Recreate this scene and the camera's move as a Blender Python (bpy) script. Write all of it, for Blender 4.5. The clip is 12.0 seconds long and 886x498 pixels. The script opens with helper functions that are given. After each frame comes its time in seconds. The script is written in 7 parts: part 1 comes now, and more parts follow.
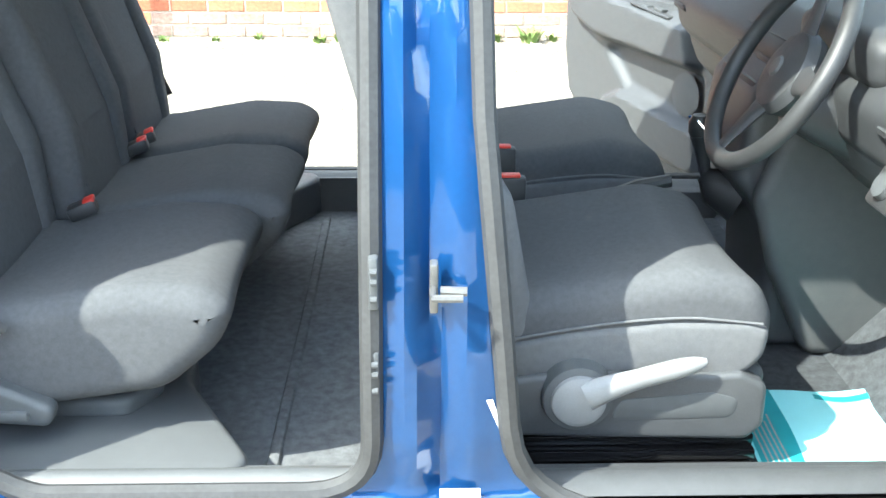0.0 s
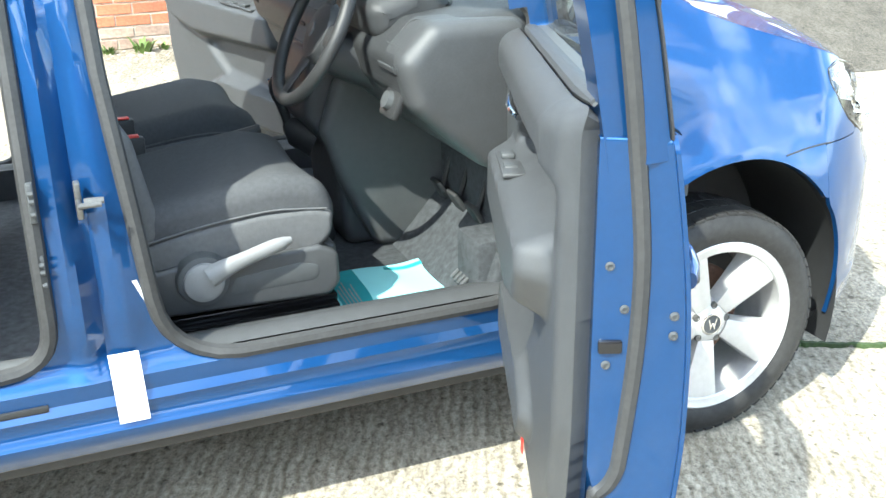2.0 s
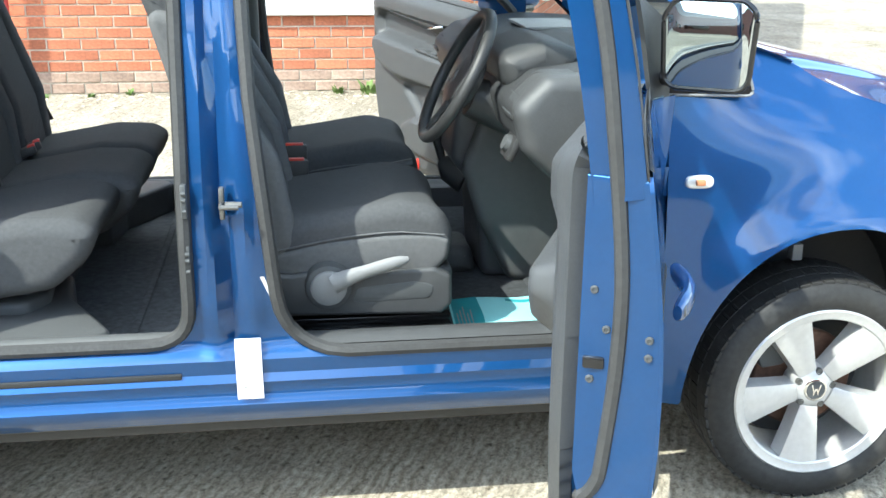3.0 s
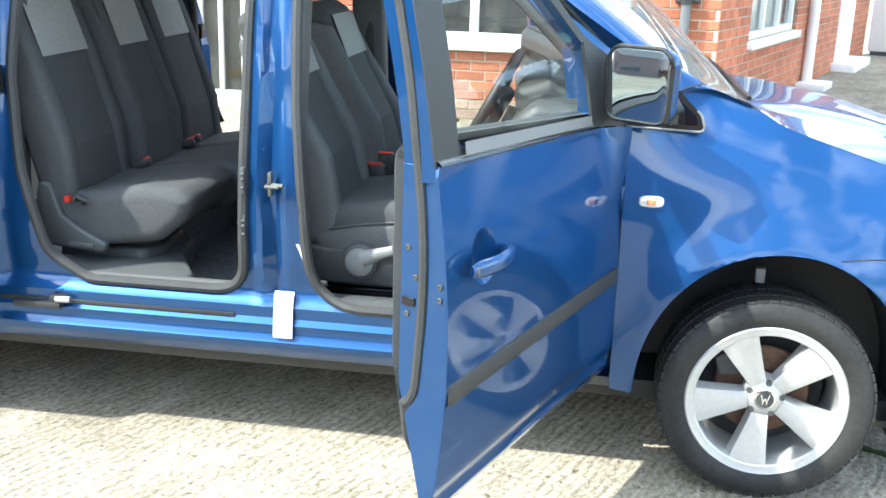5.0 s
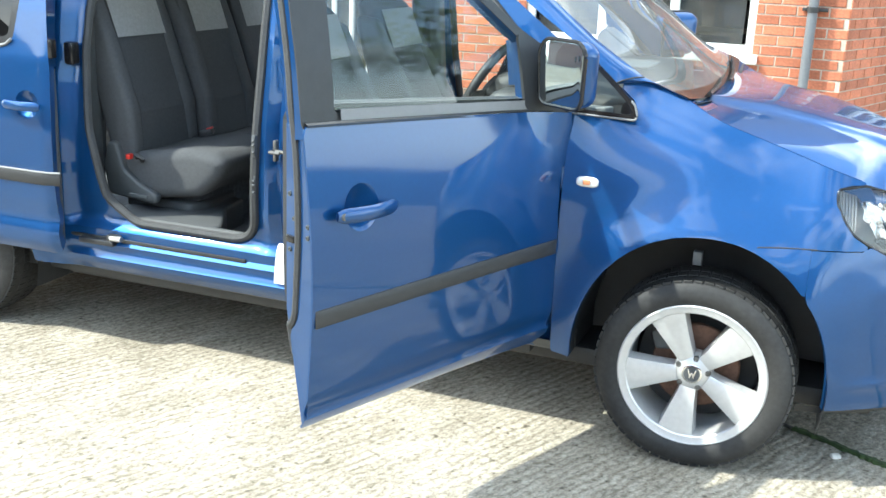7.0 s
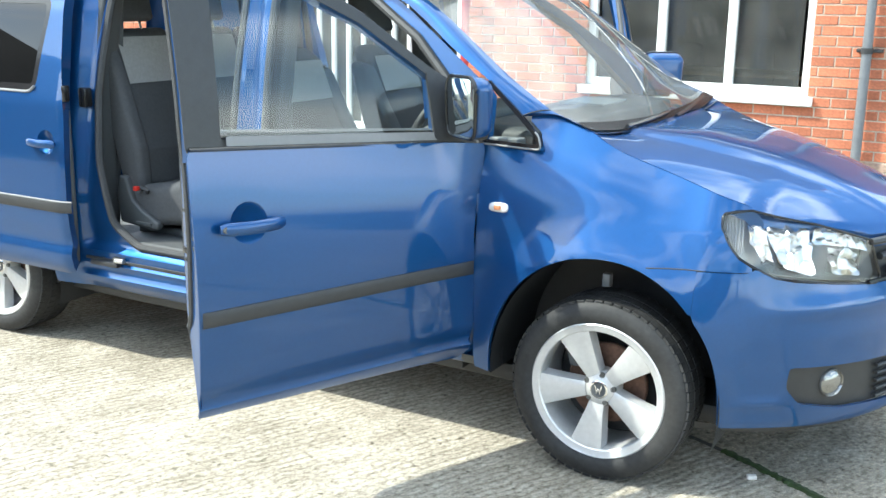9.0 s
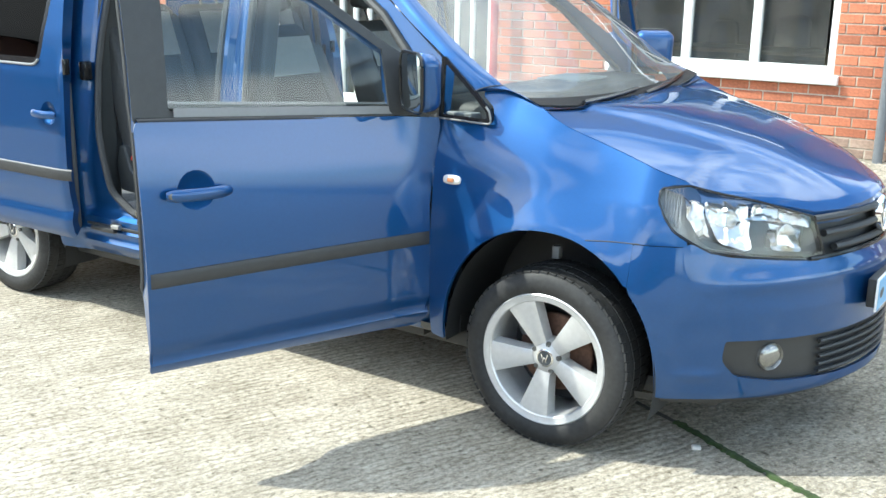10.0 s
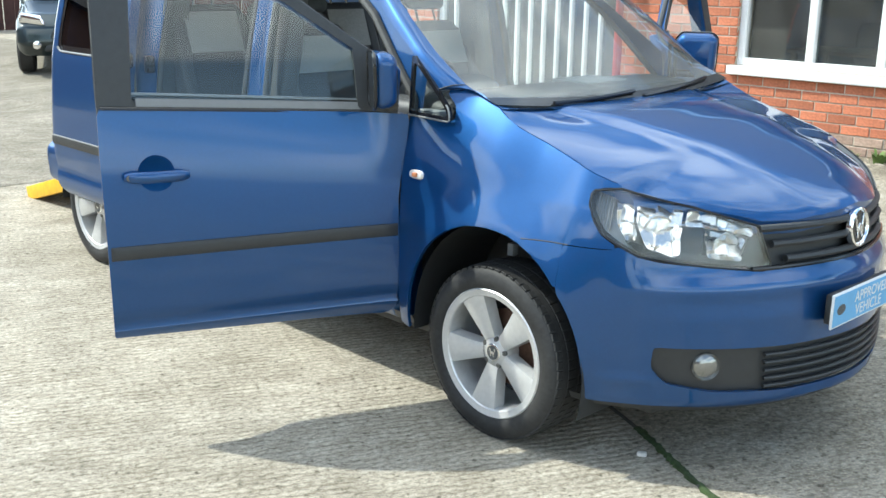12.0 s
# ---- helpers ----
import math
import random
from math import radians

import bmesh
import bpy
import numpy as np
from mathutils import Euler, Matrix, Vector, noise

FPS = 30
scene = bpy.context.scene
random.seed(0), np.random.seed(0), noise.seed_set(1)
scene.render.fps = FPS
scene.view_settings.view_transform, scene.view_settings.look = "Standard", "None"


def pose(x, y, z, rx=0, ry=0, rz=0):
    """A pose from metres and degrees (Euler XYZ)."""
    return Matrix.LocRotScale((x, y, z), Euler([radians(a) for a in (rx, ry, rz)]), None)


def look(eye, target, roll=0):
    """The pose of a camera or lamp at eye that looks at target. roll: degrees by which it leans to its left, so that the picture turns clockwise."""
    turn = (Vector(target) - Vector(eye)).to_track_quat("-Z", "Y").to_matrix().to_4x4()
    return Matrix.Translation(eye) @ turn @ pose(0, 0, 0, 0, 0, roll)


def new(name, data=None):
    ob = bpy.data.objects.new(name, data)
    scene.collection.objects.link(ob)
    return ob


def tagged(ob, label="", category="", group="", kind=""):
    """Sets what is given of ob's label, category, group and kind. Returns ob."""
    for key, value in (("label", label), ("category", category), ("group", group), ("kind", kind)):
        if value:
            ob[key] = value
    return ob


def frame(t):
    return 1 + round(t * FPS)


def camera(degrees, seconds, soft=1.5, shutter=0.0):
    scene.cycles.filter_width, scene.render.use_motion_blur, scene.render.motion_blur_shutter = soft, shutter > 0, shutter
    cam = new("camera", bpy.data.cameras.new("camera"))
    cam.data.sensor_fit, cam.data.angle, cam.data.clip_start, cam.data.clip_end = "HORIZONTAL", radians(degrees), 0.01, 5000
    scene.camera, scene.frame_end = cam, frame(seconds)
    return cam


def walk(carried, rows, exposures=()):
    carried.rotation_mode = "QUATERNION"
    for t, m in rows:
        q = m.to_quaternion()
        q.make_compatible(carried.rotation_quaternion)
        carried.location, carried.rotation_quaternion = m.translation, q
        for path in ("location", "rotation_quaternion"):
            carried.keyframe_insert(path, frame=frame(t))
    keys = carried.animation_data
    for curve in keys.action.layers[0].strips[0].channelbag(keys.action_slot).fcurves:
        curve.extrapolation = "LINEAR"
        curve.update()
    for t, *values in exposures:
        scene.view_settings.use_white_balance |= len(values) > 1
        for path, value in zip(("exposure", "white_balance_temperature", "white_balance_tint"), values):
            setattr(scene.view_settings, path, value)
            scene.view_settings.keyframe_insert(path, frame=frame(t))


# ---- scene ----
cam = camera(46.4, 12.0)
PATH = [
    (0, (-1.549, -2.153, 1.458), (-1.483, -0.298, 0.713), 0.6),
    (0.5, (-1.601, -2.369, 1.46), (-1.541, -0.52, 0.699), 1.6),
    (1, (-1.653, -2.524, 1.457), (-1.302, -0.704, 0.705), -1.8),
    (1.5, (-1.664, -2.674, 1.477), (-1.034, -0.935, 0.715), -0.9),
    (2, (-1.584, -2.854, 1.491), (-0.877, -1.128, 0.77), -0.9),
    (2.5, (-1.486, -3.029, 1.504), (-0.958, -1.224, 0.825), 2.7),
    (3, (-1.342, -3.166, 1.507), (-1.066, -1.284, 0.889), 0.6),
    (3.2, (-1.282, -3.245, 1.525), (-1.034, -1.342, 0.963), 0.9),
    (4.8, (-0.647, -3.747, 1.557), (-0.903, -1.841, 1.006), 1.9),
    (5, (-0.567, -3.776, 1.567), (-0.833, -1.874, 1.01), 1.9),
    (5.5, (-0.356, -3.871, 1.578), (-0.775, -1.997, 1.019), 2.1),
    (6, (-0.142, -3.979, 1.576), (-0.68, -2.141, 1.001), 2.0),
    (6.5, (0.078, -3.991, 1.559), (-0.548, -2.173, 1.007), 0.4),
    (7, (0.311, -3.981, 1.586), (-0.36, -2.184, 1.024), 2.5),
    (7.2, (0.384, -4.007, 1.587), (-0.316, -2.215, 1.043), 2.1),
    (8.8, (1.04, -3.951, 1.574), (0.071, -2.268, 1.096), 1.5),
    (9, (1.137, -3.93, 1.582), (0.182, -2.238, 1.109), 0.9),
    (9.5, (1.371, -3.884, 1.594), (0.296, -2.271, 1.104), 1.0),
    (10, (1.553, -3.825, 1.596), (0.484, -2.216, 1.078), 0.9),
    (10.5, (1.718, -3.709, 1.597), (0.481, -2.216, 1.108), 1.1),
    (11, (1.919, -3.607, 1.62), (0.685, -2.119, 1.108), 0.9),
    (11.5, (2.155, -3.499, 1.622), (0.824, -2.106, 1.087), 1.9),
    (12, (2.329, -3.348, 1.616), (0.942, -2.006, 1.093), 0.8),
]
EXPOSE = [(0, 3.08), (0.6, 3.08), (1.5, 2.66), (3, 2.08), (5.5, 2.20), (7, 2.02), (9.5, 1.84), (12, 1.35)]
walk(cam, [(t, look(eye, target, roll)) for t, eye, target, roll in PATH], [(t, e, 6200, 0) for t, e in EXPOSE])

# ---- light ----
SUN = Vector((-0.715, -0.475, 1.0)).normalized()
world = bpy.data.worlds.new("sky")
scene.world = world
world.use_nodes = True
wt = world.node_tree
wt.nodes.clear()
w_out = wt.nodes.new("ShaderNodeOutputWorld")
w_bg = wt.nodes.new("ShaderNodeBackground")
w_sky = wt.nodes.new("ShaderNodeTexSky")
w_sky.sky_type, w_sky.sun_disc = "NISHITA", False
w_sky.sun_elevation = math.asin(SUN.z)
w_sky.sun_rotation = math.atan2(SUN.x, SUN.y)
w_co = wt.nodes.new("ShaderNodeTexCoord")
w_map = wt.nodes.new("ShaderNodeMapping")
w_map.inputs["Scale"].default_value = (1.0, 1.0, 2.6)
w_noise = wt.nodes.new("ShaderNodeTexNoise")
w_noise.inputs["Scale"].default_value, w_noise.inputs["Detail"].default_value = 2.3, 7.0
w_ramp = wt.nodes.new("ShaderNodeValToRGB")
w_ramp.color_ramp.elements[0].position, w_ramp.color_ramp.elements[1].position = 0.45, 0.66
w_mix = wt.nodes.new("ShaderNodeMixRGB")
w_mix.inputs[2].default_value = (9.8, 9.9, 10.0, 1)
wt.links.new(w_co.outputs["Generated"], w_map.inputs["Vector"])
wt.links.new(w_map.outputs["Vector"], w_noise.inputs["Vector"])
wt.links.new(w_noise.outputs["Fac"], w_ramp.inputs["Fac"])
wt.links.new(w_ramp.outputs["Color"], w_mix.inputs[0])
wt.links.new(w_sky.outputs["Color"], w_mix.inputs[1])
wt.links.new(w_mix.outputs["Color"], w_bg.inputs["Color"])
wt.links.new(w_bg.outputs["Background"], w_out.inputs["Surface"])
w_bg.inputs["Strength"].default_value = 0.15
sun = new("sun", bpy.data.lights.new("sun", "SUN"))
sun.data.energy, sun.data.angle, sun.data.color = 2.4, radians(0.55), (1.0, 0.95, 0.87)
sun.matrix_world = look(SUN * 30, (0, 0, 0))


# ---- materials ----
def mat(name, color, rough=0.6, metal=0.0, grain=0.0, scale=40.0, bump=0.0, bscale=200.0, coat=0.0, per=0.0, spec=0.5, dirt=0.0, dirt_color=(0.2, 0.18, 0.15)):
    """A principled material with grain at two scales, fine relief, and stains."""
    m = bpy.data.materials.new(name)
    m.use_nodes = True
    nt = m.node_tree
    p = nt.nodes["Principled BSDF"]
    p.inputs["Roughness"].default_value, p.inputs["Metallic"].default_value = rough, metal
    p.inputs["Coat Weight"].default_value, p.inputs["Coat Roughness"].default_value = coat, 0.04
    p.inputs["Specular IOR Level"].default_value = spec
    co = nt.nodes.new("ShaderNodeTexCoord")
    base = nt.nodes.new("ShaderNodeRGB")
    base.outputs[0].default_value = (*color, 1)
    out = base.outputs[0]
    if grain > 0:
        for sc, k in ((scale, grain), (scale / 9, grain * 0.8)):
            n = nt.nodes.new("ShaderNodeTexNoise")
            n.inputs["Scale"].default_value, n.inputs["Detail"].default_value = sc, 5.0
            nt.links.new(co.outputs["Object"], n.inputs["Vector"])
            mr = nt.nodes.new("ShaderNodeMapRange")
            mr.inputs[1].default_value, mr.inputs[2].default_value = 0.25, 0.75
            mr.inputs[3].default_value, mr.inputs[4].default_value = 1 - k, 1 + k
            nt.links.new(n.outputs["Fac"], mr.inputs[0])
            mx = nt.nodes.new("ShaderNodeVectorMath")
            mx.operation = "SCALE"
            nt.links.new(out, mx.inputs[0])
            nt.links.new(mr.outputs[0], mx.inputs["Scale"])
            out = mx.outputs[0]
    if per > 0:
        oi = nt.nodes.new("ShaderNodeObjectInfo")
        mr = nt.nodes.new("ShaderNodeMapRange")
        mr.inputs[3].default_value, mr.inputs[4].default_value = 1 - per, 1 + per
        nt.links.new(oi.outputs["Random"], mr.inputs[0])
        mx = nt.nodes.new("ShaderNodeVectorMath")
        mx.operation = "SCALE"
        nt.links.new(out, mx.inputs[0])
        nt.links.new(mr.outputs[0], mx.inputs["Scale"])
        out = mx.outputs[0]
    if dirt > 0:
        n = nt.nodes.new("ShaderNodeTexNoise")
        n.inputs["Scale"].default_value, n.inputs["Detail"].default_value = 3.0, 8.0
        nt.links.new(co.outputs["Object"], n.inputs["Vector"])
        r = nt.nodes.new("ShaderNodeValToRGB")
        r.color_ramp.elements[0].position, r.color_ramp.elements[1].position = 0.48, 0.75
        r.color_ramp.elements[1].color = (dirt, dirt, dirt, 1)
        nt.links.new(n.outputs["Fac"], r.inputs["Fac"])
        mx = nt.nodes.new("ShaderNodeMixRGB")
        mx.inputs[2].default_value = (*dirt_color, 1)
        nt.links.new(r.outputs["Color"], mx.inputs[0])
        nt.links.new(out, mx.inputs[1])
        out = mx.outputs[0]
    nt.links.new(out, p.inputs["Base Color"])
    if bump > 0:
        n = nt.nodes.new("ShaderNodeTexNoise")
        n.inputs["Scale"].default_value, n.inputs["Detail"].default_value = bscale, 4.0
        nt.links.new(co.outputs["Object"], n.inputs["Vector"])
        b = nt.nodes.new("ShaderNodeBump")
        b.inputs["Strength"].default_value, b.inputs["Distance"].default_value = bump, 0.002
        nt.links.new(n.outputs["Fac"], b.inputs["Height"])
        nt.links.new(b.outputs["Normal"], p.inputs["Normal"])
    return m


def glass_mat(name, tint, rough=0.0, haze=0.0):
    """Thin pane: mostly clear, mirror-like at grazing angles, with a pale film for dust and painted-in hazy
    reflections.
    """
    m = bpy.data.materials.new(name)
    m.use_nodes = True
    nt = m.node_tree
    nt.nodes.clear()
    o = nt.nodes.new("ShaderNodeOutputMaterial")
    t = nt.nodes.new("ShaderNodeBsdfTransparent")
    t.inputs["Color"].default_value = (*tint, 1)
    g = nt.nodes.new("ShaderNodeBsdfGlossy")
    g.inputs["Roughness"].default_value = rough
    f = nt.nodes.new("ShaderNodeLayerWeight")
    f.inputs["Blend"].default_value = 0.5
    pw = nt.nodes.new("ShaderNodeMath")
    pw.operation, pw.inputs[1].default_value = "POWER", 4.4
    nt.links.new(f.outputs["Facing"], pw.inputs[0])
    mr = nt.nodes.new("ShaderNodeMath")
    mr.operation, mr.inputs[1].default_value, mr.inputs[2].default_value = "MULTIPLY_ADD", 0.9, 0.06
    mr.use_clamp = True
    nt.links.new(pw.outputs[0], mr.inputs[0])
    mx = nt.nodes.new("ShaderNodeMixShader")
    nt.links.new(mr.outputs[0], mx.inputs[0])
    nt.links.new(t.outputs[0], mx.inputs[1])
    nt.links.new(g.outputs[0], mx.inputs[2])
    last = mx.outputs[0]
    if haze > 0:
        co = nt.nodes.new("ShaderNodeTexCoord")
        n = nt.nodes.new("ShaderNodeTexNoise")
        n.inputs["Scale"].default_value, n.inputs["Detail"].default_value = 5.0, 6.0
        nt.links.new(co.outputs["Object"], n.inputs["Vector"])
        r = nt.nodes.new("ShaderNodeMapRange")
        r.inputs[1].default_value, r.inputs[2].default_value = 0.3, 0.7
        r.inputs[3].default_value, r.inputs[4].default_value = haze * 0.6, haze * 1.4
        nt.links.new(n.outputs["Fac"], r.inputs[0])
        df = nt.nodes.new("ShaderNodeBsdfDiffuse")
        df.inputs["Color"].default_value = (0.62, 0.61, 0.57, 1)
        m2 = nt.nodes.new("ShaderNodeMixShader")
        nt.links.new(r.outputs[0], m2.inputs[0])
        nt.links.new(last, m2.inputs[1])
        nt.links.new(df.outputs[0], m2.inputs[2])
        last = m2.outputs[0]
    nt.links.new(last, o.inputs["Surface"])
    return m


PAINT = mat("blue_paint", (0.0085, 0.055, 0.176), 0.40, 0.56, grain=0.05, scale=900, coat=1.0)
PAINT.node_tree.nodes["Principled BSDF"].inputs["Specular Tint"].default_value = (0.25, 0.55, 1.0, 1)
BLACK = mat("black_plastic", (0.026, 0.027, 0.028), 0.5, grain=0.15, scale=300, bump=0.15, bscale=900)
GLOSSBLACK = mat("gloss_black", (0.012, 0.012, 0.013), 0.18)
RUBBER = mat("rubber", (0.035, 0.036, 0.037), 0.62, grain=0.2, scale=120, bump=0.1)
TYRE = mat("tyre_rubber", (0.027, 0.027, 0.027), 0.6, grain=0.3, scale=60, bump=0.2, bscale=400, spec=0.3, dirt=0.22, dirt_color=(0.075, 0.072, 0.065))
ALLOY = mat("alloy", (0.56, 0.56, 0.555), 0.36, 0.45, grain=0.06, scale=60, coat=0.4)
STEEL = mat("steel", (0.55, 0.55, 0.54), 0.3, 0.95, grain=0.1, scale=100)
ZINC = mat("zinc", (0.13, 0.13, 0.125), 0.5, 0.6, grain=0.15, scale=120)
CHROME = mat("chrome", (0.85, 0.85, 0.85), 0.06, 1.0)
RUST = mat("rusty_disc", (0.15, 0.085, 0.06), 0.6, 0.6, grain=0.3, scale=60)
GREY = mat("grey_trim", (0.072, 0.076, 0.078), 0.5, grain=0.08, scale=400, bump=0.25, bscale=1200)
TRIMGREY = mat("moulded_trim", (0.052, 0.055, 0.058), 0.48, grain=0.10, scale=300, bump=0.3, bscale=1100)
DASH = mat("dash_plastic", (0.034, 0.036, 0.038), 0.5, grain=0.12, scale=300, bump=0.35, bscale=1000)
LGREY = mat("light_grey_trim", (0.19, 0.194, 0.197), 0.5, grain=0.06, scale=400, bump=0.2, bscale=1200)
DGREY = mat("dark_grey_trim", (0.062, 0.067, 0.070), 0.55, grain=0.1, scale=400, bump=0.25, bscale=1200)
FABRIC = mat("seat_fabric", (0.072, 0.075, 0.079), 0.92, grain=0.14, scale=900, bump=0.4, bscale=1600, spec=0.2)
FABRIC_L = mat("seat_fabric_side", (0.115, 0.118, 0.122), 0.9, grain=0.12, scale=700, bump=0.5, bscale=1600, spec=0.2)
PATCH = mat("seat_patch", (0.30, 0.30, 0.295), 0.9, grain=0.12, scale=600, bump=0.5, bscale=1500, spec=0.2)
# darker copy of the carpet, with the footwell's shade in its colour
SHADED_CARPET = mat("shaded_carpet", (0.060, 0.065, 0.070), 0.97, grain=0.35, scale=500, bump=0.9, bscale=900, spec=0.1)
# rear carpet, its colour lifted to carry the veil of haze
HAZY_CARPET = mat("carpet", (0.125, 0.131, 0.138), 0.97, grain=0.35, scale=500, bump=0.9, bscale=900, spec=0.1)
BELT = mat("belt_web", (0.035, 0.035, 0.037), 0.8, grain=0.15, scale=300, bump=0.3)
RED = mat("red_plastic", (0.55, 0.03, 0.02), 0.4)
PAPER = mat("mat_paper", (0.30, 0.70, 0.73), 0.7, grain=0.06, scale=8, bump=0.3, bscale=12)
TEAL = mat("mat_print", (0.02, 0.27, 0.30), 0.7, grain=0.1, scale=20)
WHITE = mat("white_label", (0.66, 0.67, 0.67), 0.5, grain=0.04, scale=60)
PRINT = mat("label_print", (0.42, 0.42, 0.42), 0.6)
MIRROR = mat("mirror_glass", (0.52, 0.57, 0.60), 0.02, 1.0)
GLASS = glass_mat("window_glass", (0.86, 0.92, 0.90))
# the pale film paints in hazy sky and dash reflections on the screen
SCREEN = glass_mat("screen_glass", (0.84, 0.90, 0.88), haze=0.13)
TINT = glass_mat("dark_glass", (0.016, 0.018, 0.019))
CLEAR = glass_mat("lamp_cover", (0.97, 0.98, 0.98))
LINER = mat("headliner", (0.45, 0.45, 0.43), 0.95, grain=0.08, scale=200, bump=0.3, bscale=900)
YELLOW = mat("yellow_paint", (0.75, 0.42, 0.01), 0.45, grain=0.15, scale=30)
LENS = mat("clear_indicator", (0.72, 0.70, 0.66), 0.12, 0.2, coat=1.0)
AMBER = mat("amber_bulb", (0.55, 0.22, 0.10), 0.3)
PLATE = mat("plate_blue", (0.10, 0.33, 0.58), 0.35, grain=0.05, scale=40)


# ---- mesh helpers ----
def mesh_of(name, verts, faces, material, smooth=True, sharp=35.0):
    me = bpy.data.meshes.new(name)
    me.from_pydata([tuple(map(float, v)) for v in verts], [], [tuple(map(int, f)) for f in faces])
    me.validate()
    if smooth:
        me.polygons.foreach_set("use_smooth", [True] * len(me.polygons))
        me.set_sharp_from_angle(angle=radians(sharp))
    me.materials.append(material)
    me.update()
    return me


def part(name, geo, material, parent=None, label="", M=None, smooth=True, sharp=35.0):
    """One mesh object from (verts, faces), under a thing or a part."""
    verts, faces = geo
    if M is not None:
        verts = [M @ Vector(map(float, v)) for v in verts]
    ob = new(name, mesh_of(name, verts, faces, material, smooth, sharp))
    if parent is not None:
        if parent.parent is not None and parent.parent.parent is not None:
            parent = parent.parent
        ob.parent = parent
        ob.matrix_parent_inverse = Matrix.Translation(parent.location).inverted()
    if label:
        ob["label"] = label
    return ob


def thing(name, label, category, at=(0, 0, 0), group="", kind=""):
    e = new(name)
    e.empty_display_size = 0.1
    e.location = at
    return tagged(e, label, category, group, kind)


def join(*geos):
    vs, fs = [], []
    for v, f in geos:
        k = len(vs)
        vs += [tuple(p) for p in v]
        fs += [tuple(i + k for i in q) for q in f]
    return vs, fs


def xf(geo, M):
    return [M @ Vector(map(float, v)) for v in geo[0]], geo[1]


def flip(geo):
    return geo[0], [tuple(reversed(f)) for f in geo[1]]


def box(x0, x1, y0, y1, z0, z1, r=0.0, seg=2):
    bm = bmesh.new()
    bmesh.ops.create_cube(bm, size=1)
    for v in bm.verts:
        v.co = Vector(((x0 + x1) / 2 + v.co.x * (x1 - x0), (y0 + y1) / 2 + v.co.y * (y1 - y0), (z0 + z1) / 2 + v.co.z * (z1 - z0)))
    if r > 0:
        bmesh.ops.bevel(bm, geom=bm.edges[:], offset=min(r, 0.49 * min(abs(x1 - x0), abs(y1 - y0), abs(z1 - z0))), segments=seg, profile=0.5, affect="EDGES")
    return out_of(bm)


def out_of(bm):
    bmesh.ops.recalc_face_normals(bm, faces=bm.faces[:])
    bm.verts.index_update()
    geo = [v.co.copy() for v in bm.verts], [tuple(v.index for v in f.verts) for f in bm.faces]
    bm.free()
    return geo


def grid(fn, us, vs, close_u=False, close_v=False):
    pts = [fn(u, v) for u in us for v in vs]
    n, m = len(us), len(vs)
    faces = []
    for i in range(n if close_u else n - 1):
        for j in range(m if close_v else m - 1):
            a, b = i, (i + 1) % n
            c, d = j, (j + 1) % m
            faces.append((a * m + c, b * m + c, b * m + d, a * m + d))
    return pts, faces


def span(a, b, n):
    return [a + (b - a) * i / (n - 1) for i in range(n)]


def spin(profile, n=48, axis="y"):
    """Profile of (radius, height) turned about an axis."""
    def f(u, v):
        r, h = profile[v]
        c, s = math.cos(u), math.sin(u)
        return {"y": (r * c, h, r * s), "z": (r * c, r * s, h), "x": (h, r * c, r * s)}[axis]
    return grid(f, [2 * math.pi * i / n for i in range(n)], range(len(profile)), close_u=True)


def tube(path, r, n=10, caps=True, flat=1.0, up=(0, 0, 1)):
    """A swept tube; flat < 1 squeezes it along its second axis."""
    P = [Vector(p) for p in path]
    closed = (P[0] - P[-1]).length < 1e-6
    if closed:
        P = P[:-1]
    k = len(P)
    vs, fs = [], []
    for i in range(k):
        a, b = (P[i - 1], P[(i + 1) % k]) if closed else (P[max(i - 1, 0)], P[min(i + 1, k - 1)])
        d = (b - a).normalized()
        s = d.cross(Vector(up))
        s = s.normalized() if s.length > 1e-4 else d.cross(Vector((1, 0, 0))).normalized()
        w = s.cross(d)
        rr = r[i] if isinstance(r, (list, tuple)) else r
        for j in range(n):
            t = 2 * math.pi * j / n
            vs.append(P[i] + rr * (math.cos(t) * s + flat * math.sin(t) * w))
    for i in range(k if closed else k - 1):
        for j in range(n):
            fs.append((i * n + j, i * n + (j + 1) % n, ((i + 1) % k) * n + (j + 1) % n, ((i + 1) % k) * n + j))
    if caps and not closed:
        fs.append(tuple(range(n - 1, -1, -1)))
        fs.append(tuple((k - 1) * n + j for j in range(n)))
    return vs, fs


def fillet(pts, r, n=6):
    """A closed outline with rounded corners; r is one radius or one for each corner."""
    out = []
    k = len(pts)
    for i in range(k):
        p, a, b = Vector(pts[i]), Vector(pts[i - 1]), Vector(pts[(i + 1) % k])
        rr = r[i] if isinstance(r, (list, tuple)) else r
        u, v = (a - p), (b - p)
        lu, lv = u.length, v.length
        u, v = u / lu, v / lv
        ang = math.acos(max(-1, min(1, u.dot(v))))
        if rr <= 0 or ang > 3.1:
            out.append(tuple(p))
            continue
        d = min(rr / math.tan(ang / 2), 0.48 * lu, 0.48 * lv)
        p0, p1 = p + u * d, p + v * d
        for j in range(n + 1):
            t = j / n
            out.append(tuple(p0 * (1 - t) ** 2 + p * 2 * t * (1 - t) + p1 * t * t))
    return out


def resample(pts, step):
    out = []
    k = len(pts)
    for i in range(k):
        a, b = Vector(pts[i]), Vector(pts[(i + 1) % k])
        m = max(1, int((b - a).length / step))
        out += [tuple(a + (b - a) * j / m) for j in range(m)]
    return out


